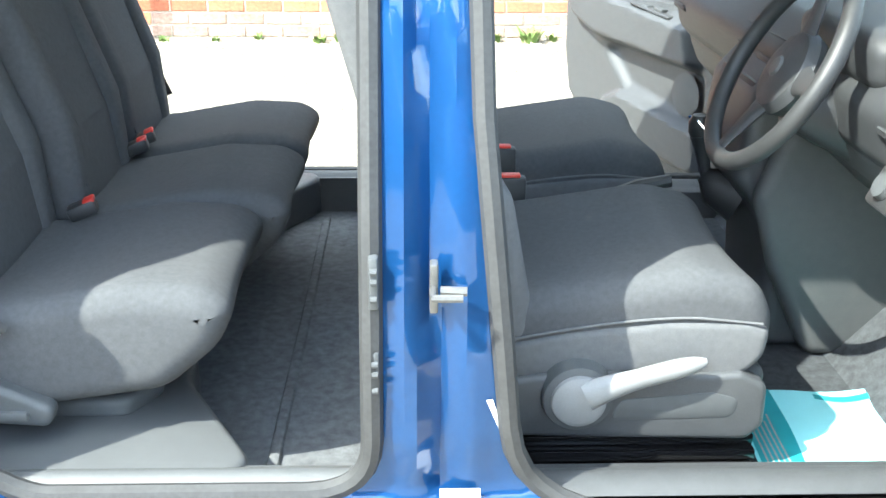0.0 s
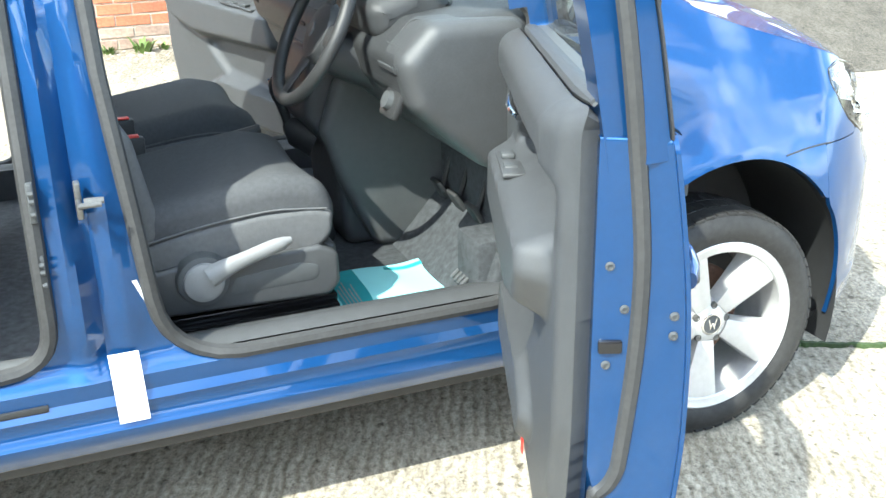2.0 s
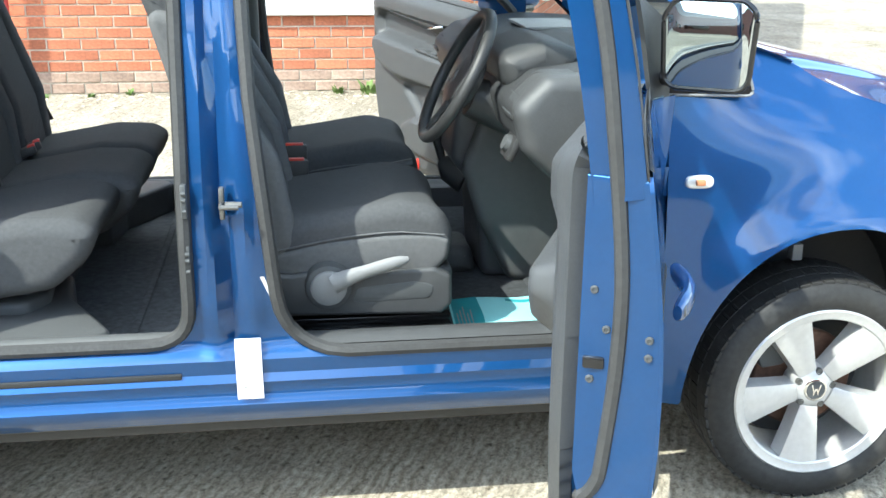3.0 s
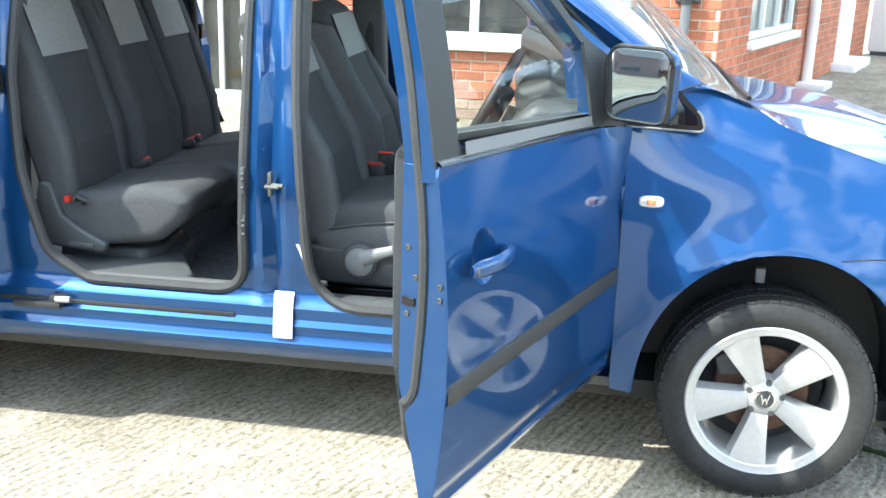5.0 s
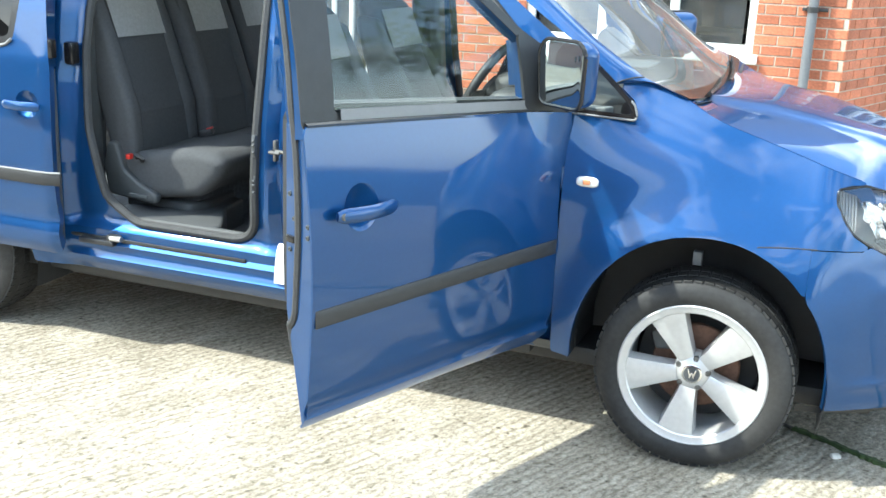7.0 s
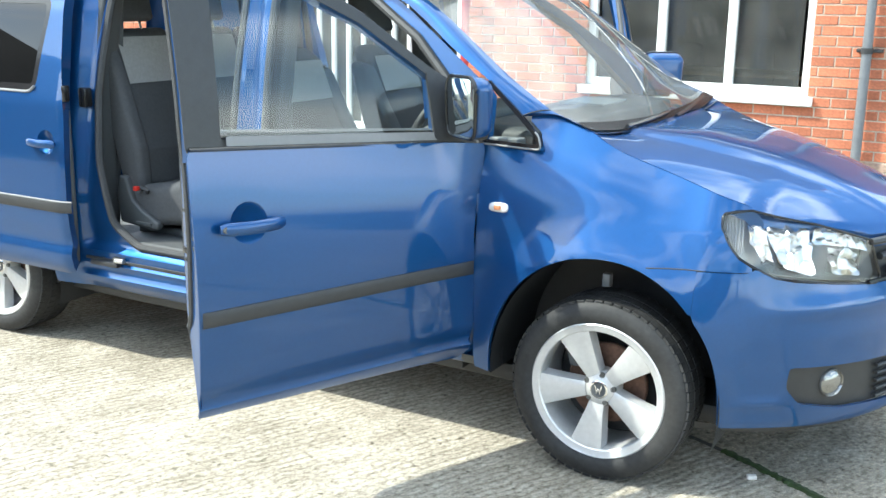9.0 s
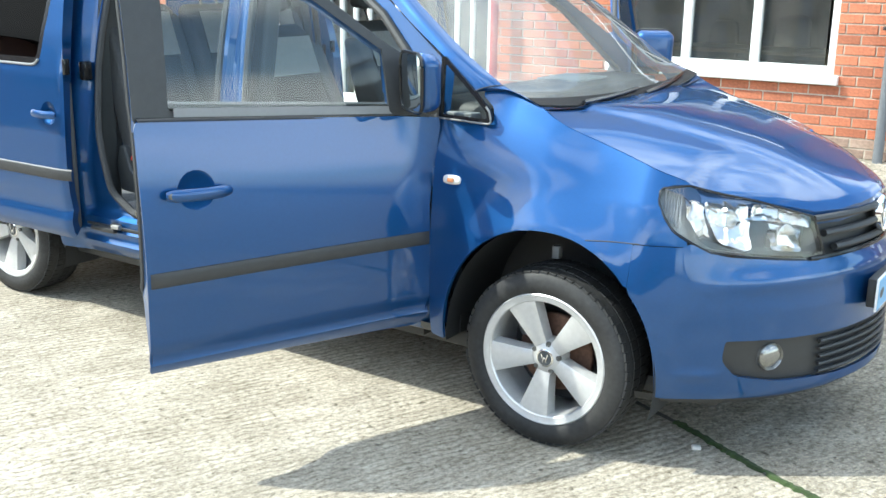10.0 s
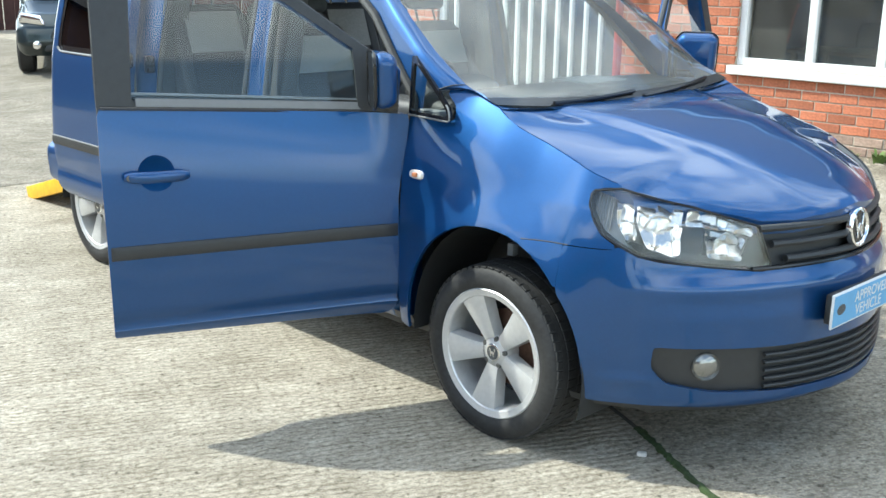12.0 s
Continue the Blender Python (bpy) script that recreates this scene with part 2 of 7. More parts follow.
def sdf_poly(pts):
    """Signed distance to a closed outline, negative inside."""
    A = np.array(pts, float)
    B = np.roll(A, -1, axis=0)

    def f(X, Z):
        P = np.stack([np.ravel(X), np.ravel(Z)], 1)
        best = np.full(len(P), 1e9)
        inside = np.zeros(len(P), bool)
        for a, b in zip(A, B):
            e, w = b - a, P - a
            t = np.clip((w @ e) / max(e @ e, 1e-12), 0, 1)
            d = w - t[:, None] * e
            best = np.minimum(best, (d * d).sum(1))
            c = (a[1] > P[:, 1]) != (b[1] > P[:, 1])
            with np.errstate(divide="ignore", invalid="ignore"):
                xi = a[0] + (P[:, 1] - a[1]) * (b[0] - a[0]) / (b[1] - a[1])
            inside ^= c & (P[:, 0] < xi)
        d = np.sqrt(best)
        return np.where(inside, -d, d).reshape(np.shape(X))
    return f


def sdf_disc(cx, cz, r):
    return lambda X, Z: np.hypot(X - cx, Z - cz) - r


def minus(a, *bs):
    def f(X, Z):
        d = a(X, Z)
        for b in bs:
            d = np.maximum(d, -b(X, Z))
        return d
    return f


def edge_fit(vs, fs, idx, X, Z, sdf, place):
    """Pulls the sheet's outermost points onto its outline."""
    count = {}
    for f in fs:
        for a, b in zip(f, f[1:] + f[:1]):
            k = (min(a, b), max(a, b))
            count[k] = count.get(k, 0) + 1
    rim = {i for k, n in count.items() if n == 1 for i in k}
    where = {int(idx[i]): i for i in np.ndindex(idx.shape) if idx[i] >= 0 and int(idx[i]) in rim}
    keys = list(where)
    if not keys:
        return vs
    x, z = np.array([X[where[k]] for k in keys]), np.array([Z[where[k]] for k in keys])
    for _ in range(4):
        s, h = sdf(x, z), 1e-4
        x, z = x - s * (sdf(x + h, z) - s) / h, z - s * (sdf(x, z + h) - s) / h
    px, py, pz = place(x, z)
    for k, a, b, c in zip(keys, px, py, pz):
        vs[k] = (a, b, c)
    return vs


def region(sdf, x0, x1, z0, z1, step, place, thick=0.0):
    """A sheet over the region where sdf < 0, laid into space by place(x, z), with turned-in edges and a back when thick > 0."""
    xs, zs = np.arange(x0 - step, x1 + 2 * step, step), np.arange(z0 - step, z1 + 2 * step, step)
    X, Z = np.meshgrid(xs, zs, indexing="ij")
    S = sdf(X, Z)
    keep = S < 0.55 * step
    for _ in range(3):
        S = sdf(X, Z)
        h = 1e-4
        gx, gz = (sdf(X + h, Z) - S) / h, (sdf(X, Z + h) - S) / h
        near = keep & (S > -0.45 * step)
        X = np.where(near, X - S * gx, X)
        Z = np.where(near, Z - S * gz, Z)
    idx = -np.ones(X.shape, int)
    vs, fs = [], []
    px, py, pz = place(X, Z)
    n, m = X.shape
    for i in range(n - 1):
        for j in range(m - 1):
            if keep[i, j] and keep[i + 1, j] and keep[i, j + 1] and keep[i + 1, j + 1]:
                q = []
                for a, b in ((i, j), (i + 1, j), (i + 1, j + 1), (i, j + 1)):
                    if idx[a, b] < 0:
                        idx[a, b] = len(vs)
                        vs.append((px[a, b], py[a, b], pz[a, b]))
                    q.append(int(idx[a, b]))
                fs.append(tuple(q))
    vs = edge_fit(vs, fs, idx, X, Z, sdf, place)
    if thick:
        bm = bmesh.new()
        bv = [bm.verts.new(v) for v in vs]
        for f in fs:
            try:
                bm.faces.new([bv[i] for i in f])
            except ValueError:
                pass
        bm.normal_update()
        bm.verts.index_update()
        k = len(vs)
        vs = vs + [tuple(v.co - v.normal * thick) for v in bm.verts]
        edges = [(e.link_faces[0], e) for e in bm.edges if len(e.link_faces) == 1]
        back = [tuple(reversed([i + k for i in f])) for f in fs]
        rim = []
        for f, e in edges:
            for l in f.loops:
                if l.edge == e:
                    a, b = l.vert.index, l.link_loop_next.vert.index
                    rim.append((b, a, a + k, b + k))
        bm.free()
        fs = fs + back + rim
    return vs, fs


def pad(outline, y0, y1, r, n=4, bulge=0.0, place=None):
    """A rounded cushion: a closed (x, z) outline drawn out from y0 to y1 with edges rounded to r. bulge swells the middle outwards."""
    pts = [Vector(p) for p in outline]
    k = len(pts)
    area = sum(pts[i].x * pts[(i + 1) % k].y - pts[(i + 1) % k].x * pts[i].y for i in range(k))
    sg = 1 if area > 0 else -1
    nor = []
    for i in range(k):
        d = pts[(i + 1) % k] - pts[i - 1]
        nor.append(Vector((d.y, -d.x)).normalized() * sg)
    rows = []
    for j in range(n + 1):
        a = math.pi / 2 * j / n
        rows.append((y0 + r * (1 - math.sin(a)), r * (1 - math.cos(a))))
    rows = [(y0 + r * (1 - math.cos(math.pi / 2 * j / n)), r * (1 - math.sin(math.pi / 2 * j / n))) for j in range(n + 1)]
    mid = [(y0 + r + (y1 - y0 - 2 * r) * t, -bulge * math.sin(math.pi * t)) for t in (0.2, 0.4, 0.6, 0.8)]
    rows = rows + mid + [(y1 - (y - y0), ins) for y, ins in reversed(rows)]
    vs, fs = [], []
    for y, ins in rows:
        for p, nn in zip(pts, nor):
            q = p - nn * ins
            vs.append((q.x, y, q.y))
    R = len(rows)
    for i in range(R - 1):
        for j in range(k):
            f = (i * k + j, i * k + (j + 1) % k, (i + 1) * k + (j + 1) % k, (i + 1) * k + j)
            fs.append(f if sg > 0 else tuple(reversed(f)))
    a, b = tuple(range(k)), tuple((R - 1) * k + j for j in range(k))
    fs.append(tuple(reversed(a)) if sg > 0 else a)
    fs.append(b if sg > 0 else tuple(reversed(b)))
    bm = bmesh.new()
    bv = [bm.verts.new(place(*v) if place else v) for v in vs]
    for f in fs:
        try:
            bm.faces.new([bv[i] for i in f])
        except ValueError:
            pass
    ng = [f for f in bm.faces if len(f.verts) > 4]
    bmesh.ops.triangulate(bm, faces=ng)
    return out_of(bm)


# ---- the yard ----
def ground_mat(name, rib, pale):
    m = bpy.data.materials.new(name)
    m.use_nodes = True
    nt = m.node_tree
    p = nt.nodes["Principled BSDF"]
    p.inputs["Roughness"].default_value = 0.9
    p.inputs["Specular IOR Level"].default_value = 0.2
    co = nt.nodes.new("ShaderNodeTexCoord")
    mp = nt.nodes.new("ShaderNodeMapping")
    mp.inputs["Rotation"].default_value = (0, 0, radians(-66))
    nt.links.new(co.outputs["Object"], mp.inputs["Vector"])

    def noise_of(scale, detail, stretch=(1, 1, 1), rough=0.6):
        s = nt.nodes.new("ShaderNodeMapping")
        s.inputs["Scale"].default_value = stretch
        nt.links.new(mp.outputs["Vector"], s.inputs["Vector"])
        n = nt.nodes.new("ShaderNodeTexNoise")
        n.inputs["Scale"].default_value, n.inputs["Detail"].default_value, n.inputs["Roughness"].default_value = scale, detail, rough
        nt.links.new(s.outputs["Vector"], n.inputs["Vector"])
        return n.outputs["Fac"]

    def ramp(src, a, b, ca, cb):
        r = nt.nodes.new("ShaderNodeValToRGB")
        r.color_ramp.elements[0].position, r.color_ramp.elements[1].position = a, b
        r.color_ramp.elements[0].color, r.color_ramp.elements[1].color = (*ca, 1), (*cb, 1)
        nt.links.new(src, r.inputs["Fac"])
        return r.outputs["Color"]

    def mix(kind, fac, a, b):
        x = nt.nodes.new("ShaderNodeMixRGB")
        x.blend_type = kind
        if isinstance(fac, float):
            x.inputs[0].default_value = fac
        else:
            nt.links.new(fac, x.inputs[0])
        nt.links.new(a, x.inputs[1])
        nt.links.new(b, x.inputs[2])
        return x.outputs[0]

    wave = nt.nodes.new("ShaderNodeTexWave")
    wave.wave_type, wave.bands_direction = "BANDS", "Y"
    wave.inputs["Scale"].default_value, wave.inputs["Distortion"].default_value = 9.0, 5.0
    wave.inputs["Detail"].default_value, wave.inputs["Detail Scale"].default_value = 5.0, 1.2
    nt.links.new(mp.outputs["Vector"], wave.inputs["Vector"])
    streak = noise_of(16, 5, (0.3, 1.5, 1), 0.7)
    broad = ramp(noise_of(0.8, 7, rough=0.62), 0.28, 0.72, tuple(pale * c for c in (0.43, 0.385, 0.305)), tuple(pale * c for c in (0.66, 0.605, 0.51)))
    blotch = ramp(noise_of(5, 6, (0.7, 1, 1), 0.68), 0.30, 0.62, (0.70, 0.69, 0.67), (1.08, 1.08, 1.08))
    speck = ramp(noise_of(60, 6, (0.7, 1, 1), 0.72), 0.36, 0.58, (0.50, 0.49, 0.47), (1.10, 1.10, 1.10))
    grain = ramp(noise_of(200, 4, rough=0.75), 0.32, 0.66, (0.70, 0.70, 0.70), (1.14, 1.14, 1.14))
    ribs = ramp(wave.outputs["Fac"], 0.0, 0.5, (0.64, 0.62, 0.58), (1.04, 1.04, 1.04))
    lines = ramp(streak, 0.36, 0.58, (0.82, 0.81, 0.79), (1.05, 1.05, 1.05))
    chips = ramp(noise_of(120, 3, rough=0.5), 0.55, 0.68, (1.0, 1.0, 1.0), (1.55, 1.5, 1.4))
    worn = ramp(noise_of(2.2, 5, rough=0.65), 0.38, 0.64, (0.12 * rib, 0.12 * rib, 0.12 * rib), (0.95 * rib, 0.95 * rib, 0.95 * rib))
    pit = ramp(noise_of(34, 3, rough=0.6), 0.30, 0.40, (0.38, 0.37, 0.35), (1.0, 1.0, 1.0))
    c = mix("MULTIPLY", 1.0, broad, speck)
    c = mix("MULTIPLY", 0.9, c, grain)
    c = mix("MULTIPLY", 1.0, c, blotch)
    c = mix("MULTIPLY", 0.9, c, lines)
    c = mix("MULTIPLY", 1.0, c, pit)
    c = mix("MULTIPLY", worn, c, ribs)
    c = mix("MULTIPLY", 1.0 - 0.8 * rib, c, chips)
    nt.links.new(c, p.inputs["Base Color"])
    add = nt.nodes.new("ShaderNodeMath")
    add.operation = "MULTIPLY_ADD"
    add.inputs[1].default_value = 0.45 * rib
    nt.links.new(wave.outputs["Fac"], add.inputs[0])
    nt.links.new(noise_of(90, 7, rough=0.75), add.inputs[2])
    b = nt.nodes.new("ShaderNodeBump")
    b.inputs["Strength"].default_value, b.inputs["Distance"].default_value = 0.8, 0.006
    nt.links.new(add.outputs[0], b.inputs["Height"])
    nt.links.new(b.outputs["Normal"], p.inputs["Normal"])
    return m


CONCRETE = ground_mat("ribbed_concrete", 1.0, 0.76)
AGGREGATE = ground_mat("exposed_aggregate", 0.0, 0.60)


def ground_z(x, y):
    """Level under the car, rising gently to the building."""
    t = min(max((y - 1.1) / 3.1, 0), 1)
    return 0.3 * (t * t * (3 - 2 * t) * 0.4 + t * 0.6)


def axis_steps(fine0, fine1, step, far):
    a = list(np.arange(fine0, fine1 + 1e-6, step))
    out, s = [], step
    x = fine1
    while x < far:
        s *= 1.5
        x += s
        out.append(x)
    left, s, x = [], step, fine0
    while x > -far:
        s *= 1.5
        x -= s
        left.append(x)
    return left[::-1] + a + out


gx, gy = axis_steps(-6, 5, 0.5, 900), axis_steps(-6, 6, 0.25, 900)
ground = part("ground", grid(lambda x, y: (x, y, ground_z(x, y)), gx, gy), CONCRETE)
tagged(ground, "pale ribbed concrete yard with worn patches", "ground", kind="structure")

# moss-filled joint in front of the wheel
MOSS = mat("moss", (0.03, 0.05, 0.015), 0.95, grain=0.4, scale=60, bump=1.0, bscale=120)
MORTAR_PALE = mat("pale_stone", (0.62, 0.60, 0.55), 0.9, grain=0.2, scale=60)
TAR = mat("joint_filler", (0.06, 0.058, 0.052), 0.9, grain=0.3, scale=80)
rng = random.Random(4)


def strip(path, w, h):
    vs, fs = [], []
    for i, (x, y) in enumerate(path):
        a, b = Vector(path[max(i - 1, 0)]), Vector(path[min(i + 1, len(path) - 1)])
        d = (b - a).normalized()
        nrm = Vector((-d.y, d.x))
        ww = w * rng.uniform(0.5, 1.2)
        for s, k in ((-1, 0), (-0.5, 1), (0.5, 1), (1, 0)):
            q = Vector((x, y)) + nrm * ww * s
            vs.append((q.x, q.y, ground_z(q.x, q.y) + 0.001 + h * k))
    for i in range(len(path) - 1):
        for j in range(3):
            fs.append((i * 4 + j, i * 4 + 4 + j, i * 4 + 5 + j, i * 4 + 1 + j))
    return vs, fs
# second slab beyond the joint, rougher, with its stones laid bare
JO, JD = Vector((0.22, -0.36)), Vector((0.894, -0.447))
JN = Vector((0.447, 0.894))


def slab_pt(a, b):
    p = JO + JD * a + JN * b
    return (p.x, p.y, ground_z(p.x, p.y) + 0.004)


far_b = [b for b in axis_steps(0.0, 6.0, 0.25, 900) if b >= 0]
slab = part("ground_2", grid(slab_pt, axis_steps(-6, 5, 0.5, 900), far_b), AGGREGATE)
tagged(slab, "grey concrete slab with its small stones laid bare", "ground", kind="structure")
# cast shadow past the building end, laid as a sheet of darker ground
SHADED_GROUND = ground_mat("shaded_ground", 0.0, 0.19)
SHADE_O, SHADE_D = Vector((2.09, 2.33)), Vector((0.552, 0.834))
shade_sheet = part("ground_3", grid(lambda a, b: (*(SHADE_O + SHADE_D * a + Vector((0.998, -0.06)) * b), ground_z(0, SHADE_O.y + SHADE_D.y * a - 0.06 * b) + 0.008), [0.25 * i for i in range(12)] + span(3, 60, 30), span(0, 6, 13) + [12, 24, 50]), SHADED_GROUND)
tagged(shade_sheet, "ground beyond the end of the building, coloured dark as cast shade", "road", kind="structure")
# concrete of a darker tone towards the back of the yard
DARKER_CONCRETE = ground_mat("darker_concrete", 0.6, 0.50)
yard = part("ground_4", grid(lambda x, y: (x, y, ground_z(x, y) + 0.004), span(-46, -8, 20) + span(-7.5, -5.4, 8), span(-12, 0.5, 14) + span(0.75, 4.1, 14)), DARKER_CONCRETE)
tagged(yard, "darker concrete towards the back of the yard", "ground", kind="structure")
joint = part("expansion_joint", strip([tuple(JO + JD * t + JN * 0.006 * math.sin(9 * t)) for t in span(-3.0, 3.5, 90)], 0.011, 0.006), TAR)
tagged(joint, "dark filled joint between concrete slabs", "joint", kind="structure")
moss = part("moss", strip([tuple(JO + JD * t + JN * (rng.uniform(-0.004, 0.004) + 0.006 * math.sin(9 * t))) for t in span(0.12, 1.0, 70)], 0.016, 0.011), MOSS)
tagged(moss, "green moss growing along the slab joint", "moss", kind="stuff")
pebble = part("pebble", xf(box(-0.018, 0.016, -0.011, 0.012, 0, 0.016, 0.006, 2), Matrix.Translation((0.47, -0.58, 0.001)) @ pose(0, 0, 0, 0, 0, 30)), MORTAR_PALE)
tagged(pebble, "small pale stone lying beside the joint", "stone")

# ---- the brick building ----
BRICK = mat("orange_brick", (0.44, 0.150, 0.078), 0.88, grain=0.28, scale=60, bump=0.6, bscale=150, per=0.22, dirt=0.3, dirt_color=(0.30, 0.16, 0.10))
PLINTH = mat("pale_brick", (0.36, 0.25, 0.19), 0.9, grain=0.3, scale=50, bump=0.6, bscale=150, per=0.3, dirt=0.7, dirt_color=(0.42, 0.38, 0.32))
MORTAR = mat("mortar", (0.46, 0.40, 0.32), 0.95, grain=0.25, scale=90, bump=0.5, bscale=200)
UPVC = mat("white_frame", (0.80, 0.80, 0.79), 0.35, grain=0.03, scale=20)
PIPE = mat("grey_pipe", (0.14, 0.15, 0.16), 0.45, grain=0.08, scale=40)
# indoor dimness is put into this dark wall colour
ROOM = mat("room_gloom", (0.10, 0.10, 0.10), 0.9, grain=0.2, scale=3)
# slightly dusty panes, whitened to stand in for veiled sky reflection
PANE = glass_mat("house_glass", (0.55, 0.60, 0.60), haze=0.05)
SLATE = mat("roof_tile", (0.055, 0.052, 0.052), 0.85, grain=0.3, scale=30)

WALL_Y, CORNER_X = 4.2, 0.31
WX0, WX1, WZ0, WZ1 = -2.12, -0.335, 0.90, 2.15      # the front window opening
HEAD_Z = 2.55
COURSE, BLEN = 0.075, 0.225


def wall_frame(o, d):
    """Place of (along, out, up) on a wall from o in the level direction d; out points to the yard."""
    d = Vector((d[0], d[1], 0)).normalized()
    n = Vector((d.y, -d.x, 0))
    return Matrix(((d.x, n.x, 0, o[0]), (d.y, n.y, 0, o[1]), (0, 0, 1, 0), (0, 0, 0, 1)))


def brick_wall(name, label, M, a0, a1, openings, z1, detail_to, window_z=0.2):
    """A wall with real courses: brick pieces near the ground floor, one joined sheet above. openings: (a0, a1, z0, z1)."""
    cuts = sorted({a0, a1, *[o[0] for o in openings], *[o[1] for o in openings]})
    geos = []
    for s, e in zip(cuts[:-1], cuts[1:]):
        zs = [(-0.2, z1)]
        for o in openings:
            if o[0] <= s + 1e-6 and o[1] >= e - 1e-6:
                nz = []
                for q0, q1 in zs:
                    if o[2] > q0 and o[3] < q1:
                        nz += [(q0, o[2]), (o[3], q1)]
                    else:
                        nz.append((q0, q1))
                zs = nz
        geos += [box(s, e, -0.22, 0, q0, q1) for q0, q1 in zs]
    wall = part(name, join(*geos), MORTAR, M=M, smooth=False)
    tagged(wall, label, "wall", kind="structure")
    near, rest = [], []
    row = 0
    z = 0.0
    while z < z1 - COURSE:
        off = (0.5 if row % 2 else 0.0) * BLEN
        a = a0 - off
        while a < a1:
            s, e = max(a, a0), min(a + BLEN - 0.011, a1)
            segs = [(s, e)]
            for o in openings:
                if z + COURSE > o[2] and z < o[3]:
                    ns = []
                    for q0, q1 in segs:
                        if q1 <= o[0] or q0 >= o[1]:
                            ns.append((q0, q1))
                        else:
                            if q0 < o[0]:
                                ns.append((q0, o[0]))
                            if q1 > o[1]:
                                ns.append((o[1], q1))
                    segs = ns
            for q0, q1 in segs:
                if q1 - q0 > 0.03:
                    (near if detail_to(q0, q1, z) else rest).append((q0, q1, z, row))
            a += BLEN
        z += COURSE
        row += 1
    return wall, near, rest


def brick_geo(w, out=0.007):
    bm = bmesh.new()
    bmesh.ops.create_cube(bm, size=1)
    for v in bm.verts:
        v.co = Vector((v.co.x * w, v.co.y * 0.03, v.co.z * (COURSE - 0.011)))
    bmesh.ops.bevel(bm, geom=[e for e in bm.edges if all(v.co.y > 0 for v in e.verts)], offset=0.004, segments=1, affect="EDGES")
    return out_of(bm)


def lay(near, rest, wall, M, plinth_rows):
    cache = {}
    for i, (q0, q1, z, row) in enumerate(near):
        pale = row < plinth_rows
        key = (round(q1 - q0, 3), pale)
        if key not in cache:
            cache[key] = mesh_of("brick", *brick_geo(q1 - q0), PLINTH if pale else BRICK, smooth=False)
        ob = new("brick", cache[key])
        ob.parent = wall
        out = -0.015 + 0.007 + rng.uniform(-0.002, 0.002)
        ob.matrix_world = M @ Matrix.Translation(((q0 + q1) / 2, out, z + COURSE / 2)) @ pose(0, 0, 0, 0, rng.uniform(-0.3, 0.3), rng.uniform(-0.4, 0.4))
    if rest:
        geos = []
        for q0, q1, z, row in rest:
            geos.append(xf(box(q0, q1, -0.03, 0.007, z + 0.0055, z + COURSE - 0.0055), M))
        ob = part("brickwork", join(*geos), BRICK_ISLAND, wall, smooth=False)
        ob["kind"] = "stuff"


def island_brick():
    m = BRICK.copy()
    m.name = "orange_brick_far"
    nt = m.node_tree
    for n in list(nt.nodes):
        if n.bl_idname == "ShaderNodeObjectInfo":
            g = nt.nodes.new("ShaderNodeNewGeometry")
            for l in list(n.outputs["Random"].links):
                to = l.to_socket
                nt.links.remove(l)
                nt.links.new(g.outputs["Random Per Island"], to)
    return m


BRICK_ISLAND = island_brick()
M_FRONT = wall_frame((0, WALL_Y), (1, 0))
M_GABLE = wall_frame((CORNER_X, WALL_Y), (0.35, 0.937))


def window(name, label, M, a0, a1, z0, z1, panes, sill_drop=0.07, inset=0.03, bar=0.034):
    """A white framed window in a wall opening, one pane object for each light."""
    t = thing(name, label, "window", kind="structure")
    fr = [box(a0, a0 + 0.06, -0.10, -inset, z0, z1, 0.006), box(a1 - 0.06, a1, -0.10, -inset, z0, z1, 0.006),
          box(a0 + 0.06, a1 - 0.06, -0.10, -inset, z1 - 0.06, z1, 0.006), box(a0 + 0.06, a1 - 0.06, -0.10, -inset, z0, z0 + 0.06, 0.006)]
    part("window_frame", join(*fr), UPVC, t, M=M)
    w = (a1 - a0 - 0.12) / panes
    for i in range(1, panes):
        c = a0 + 0.06 + w * i
        part("mullion", box(c - bar, c + bar, -0.098, -inset + 0.002, z0 + 0.06, z1 - 0.06, 0.006), UPVC, t, M=M)
    for i in range(panes):
        p = part("pane", box(a0 + 0.06 + w * i + bar - 0.004, a0 + 0.06 + w * (i + 1) - bar + 0.004, -0.072, -0.066, z0 + 0.055, z1 - 0.055), PANE, t, M=M, smooth=False)
        p.visible_shadow = False
    part("window_sill", box(a0 - 0.04, a1 + 0.04, -0.08, 0.06, z0 - sill_drop, z0 - 0.002, 0.008), UPVC, t, "white painted window sill", M=M)
    return t


front_open = (WX0, WX1, WZ0, WZ1)
wall_f, near_f, rest_f = brick_wall("wall_front", "orange brick wall with pale mortar and a stained plinth", M_FRONT, -8.6, CORNER_X,
                                    [front_open, (-5.6, -3.3, 0.36, 2.15)], HEAD_Z,
                                    lambda a, b, z: -3.25 < a and z < 1.66 and (a > -2.9 or z < 1.3))
wall_g, near_g, rest_g = brick_wall("wall_gable", "orange brick end wall with pale mortar", M_GABLE, 0.0, 8.2, [(0.98, 2.95, 0.92, 2.0), (5.6, 6.7, 0.32, 2.3)], HEAD_Z, lambda a, b, z: False)
# pointed top of the end wall under the roof


def gable_half(z):
    return 3.75 * (1 - (z - HEAD_Z) / 3.30)


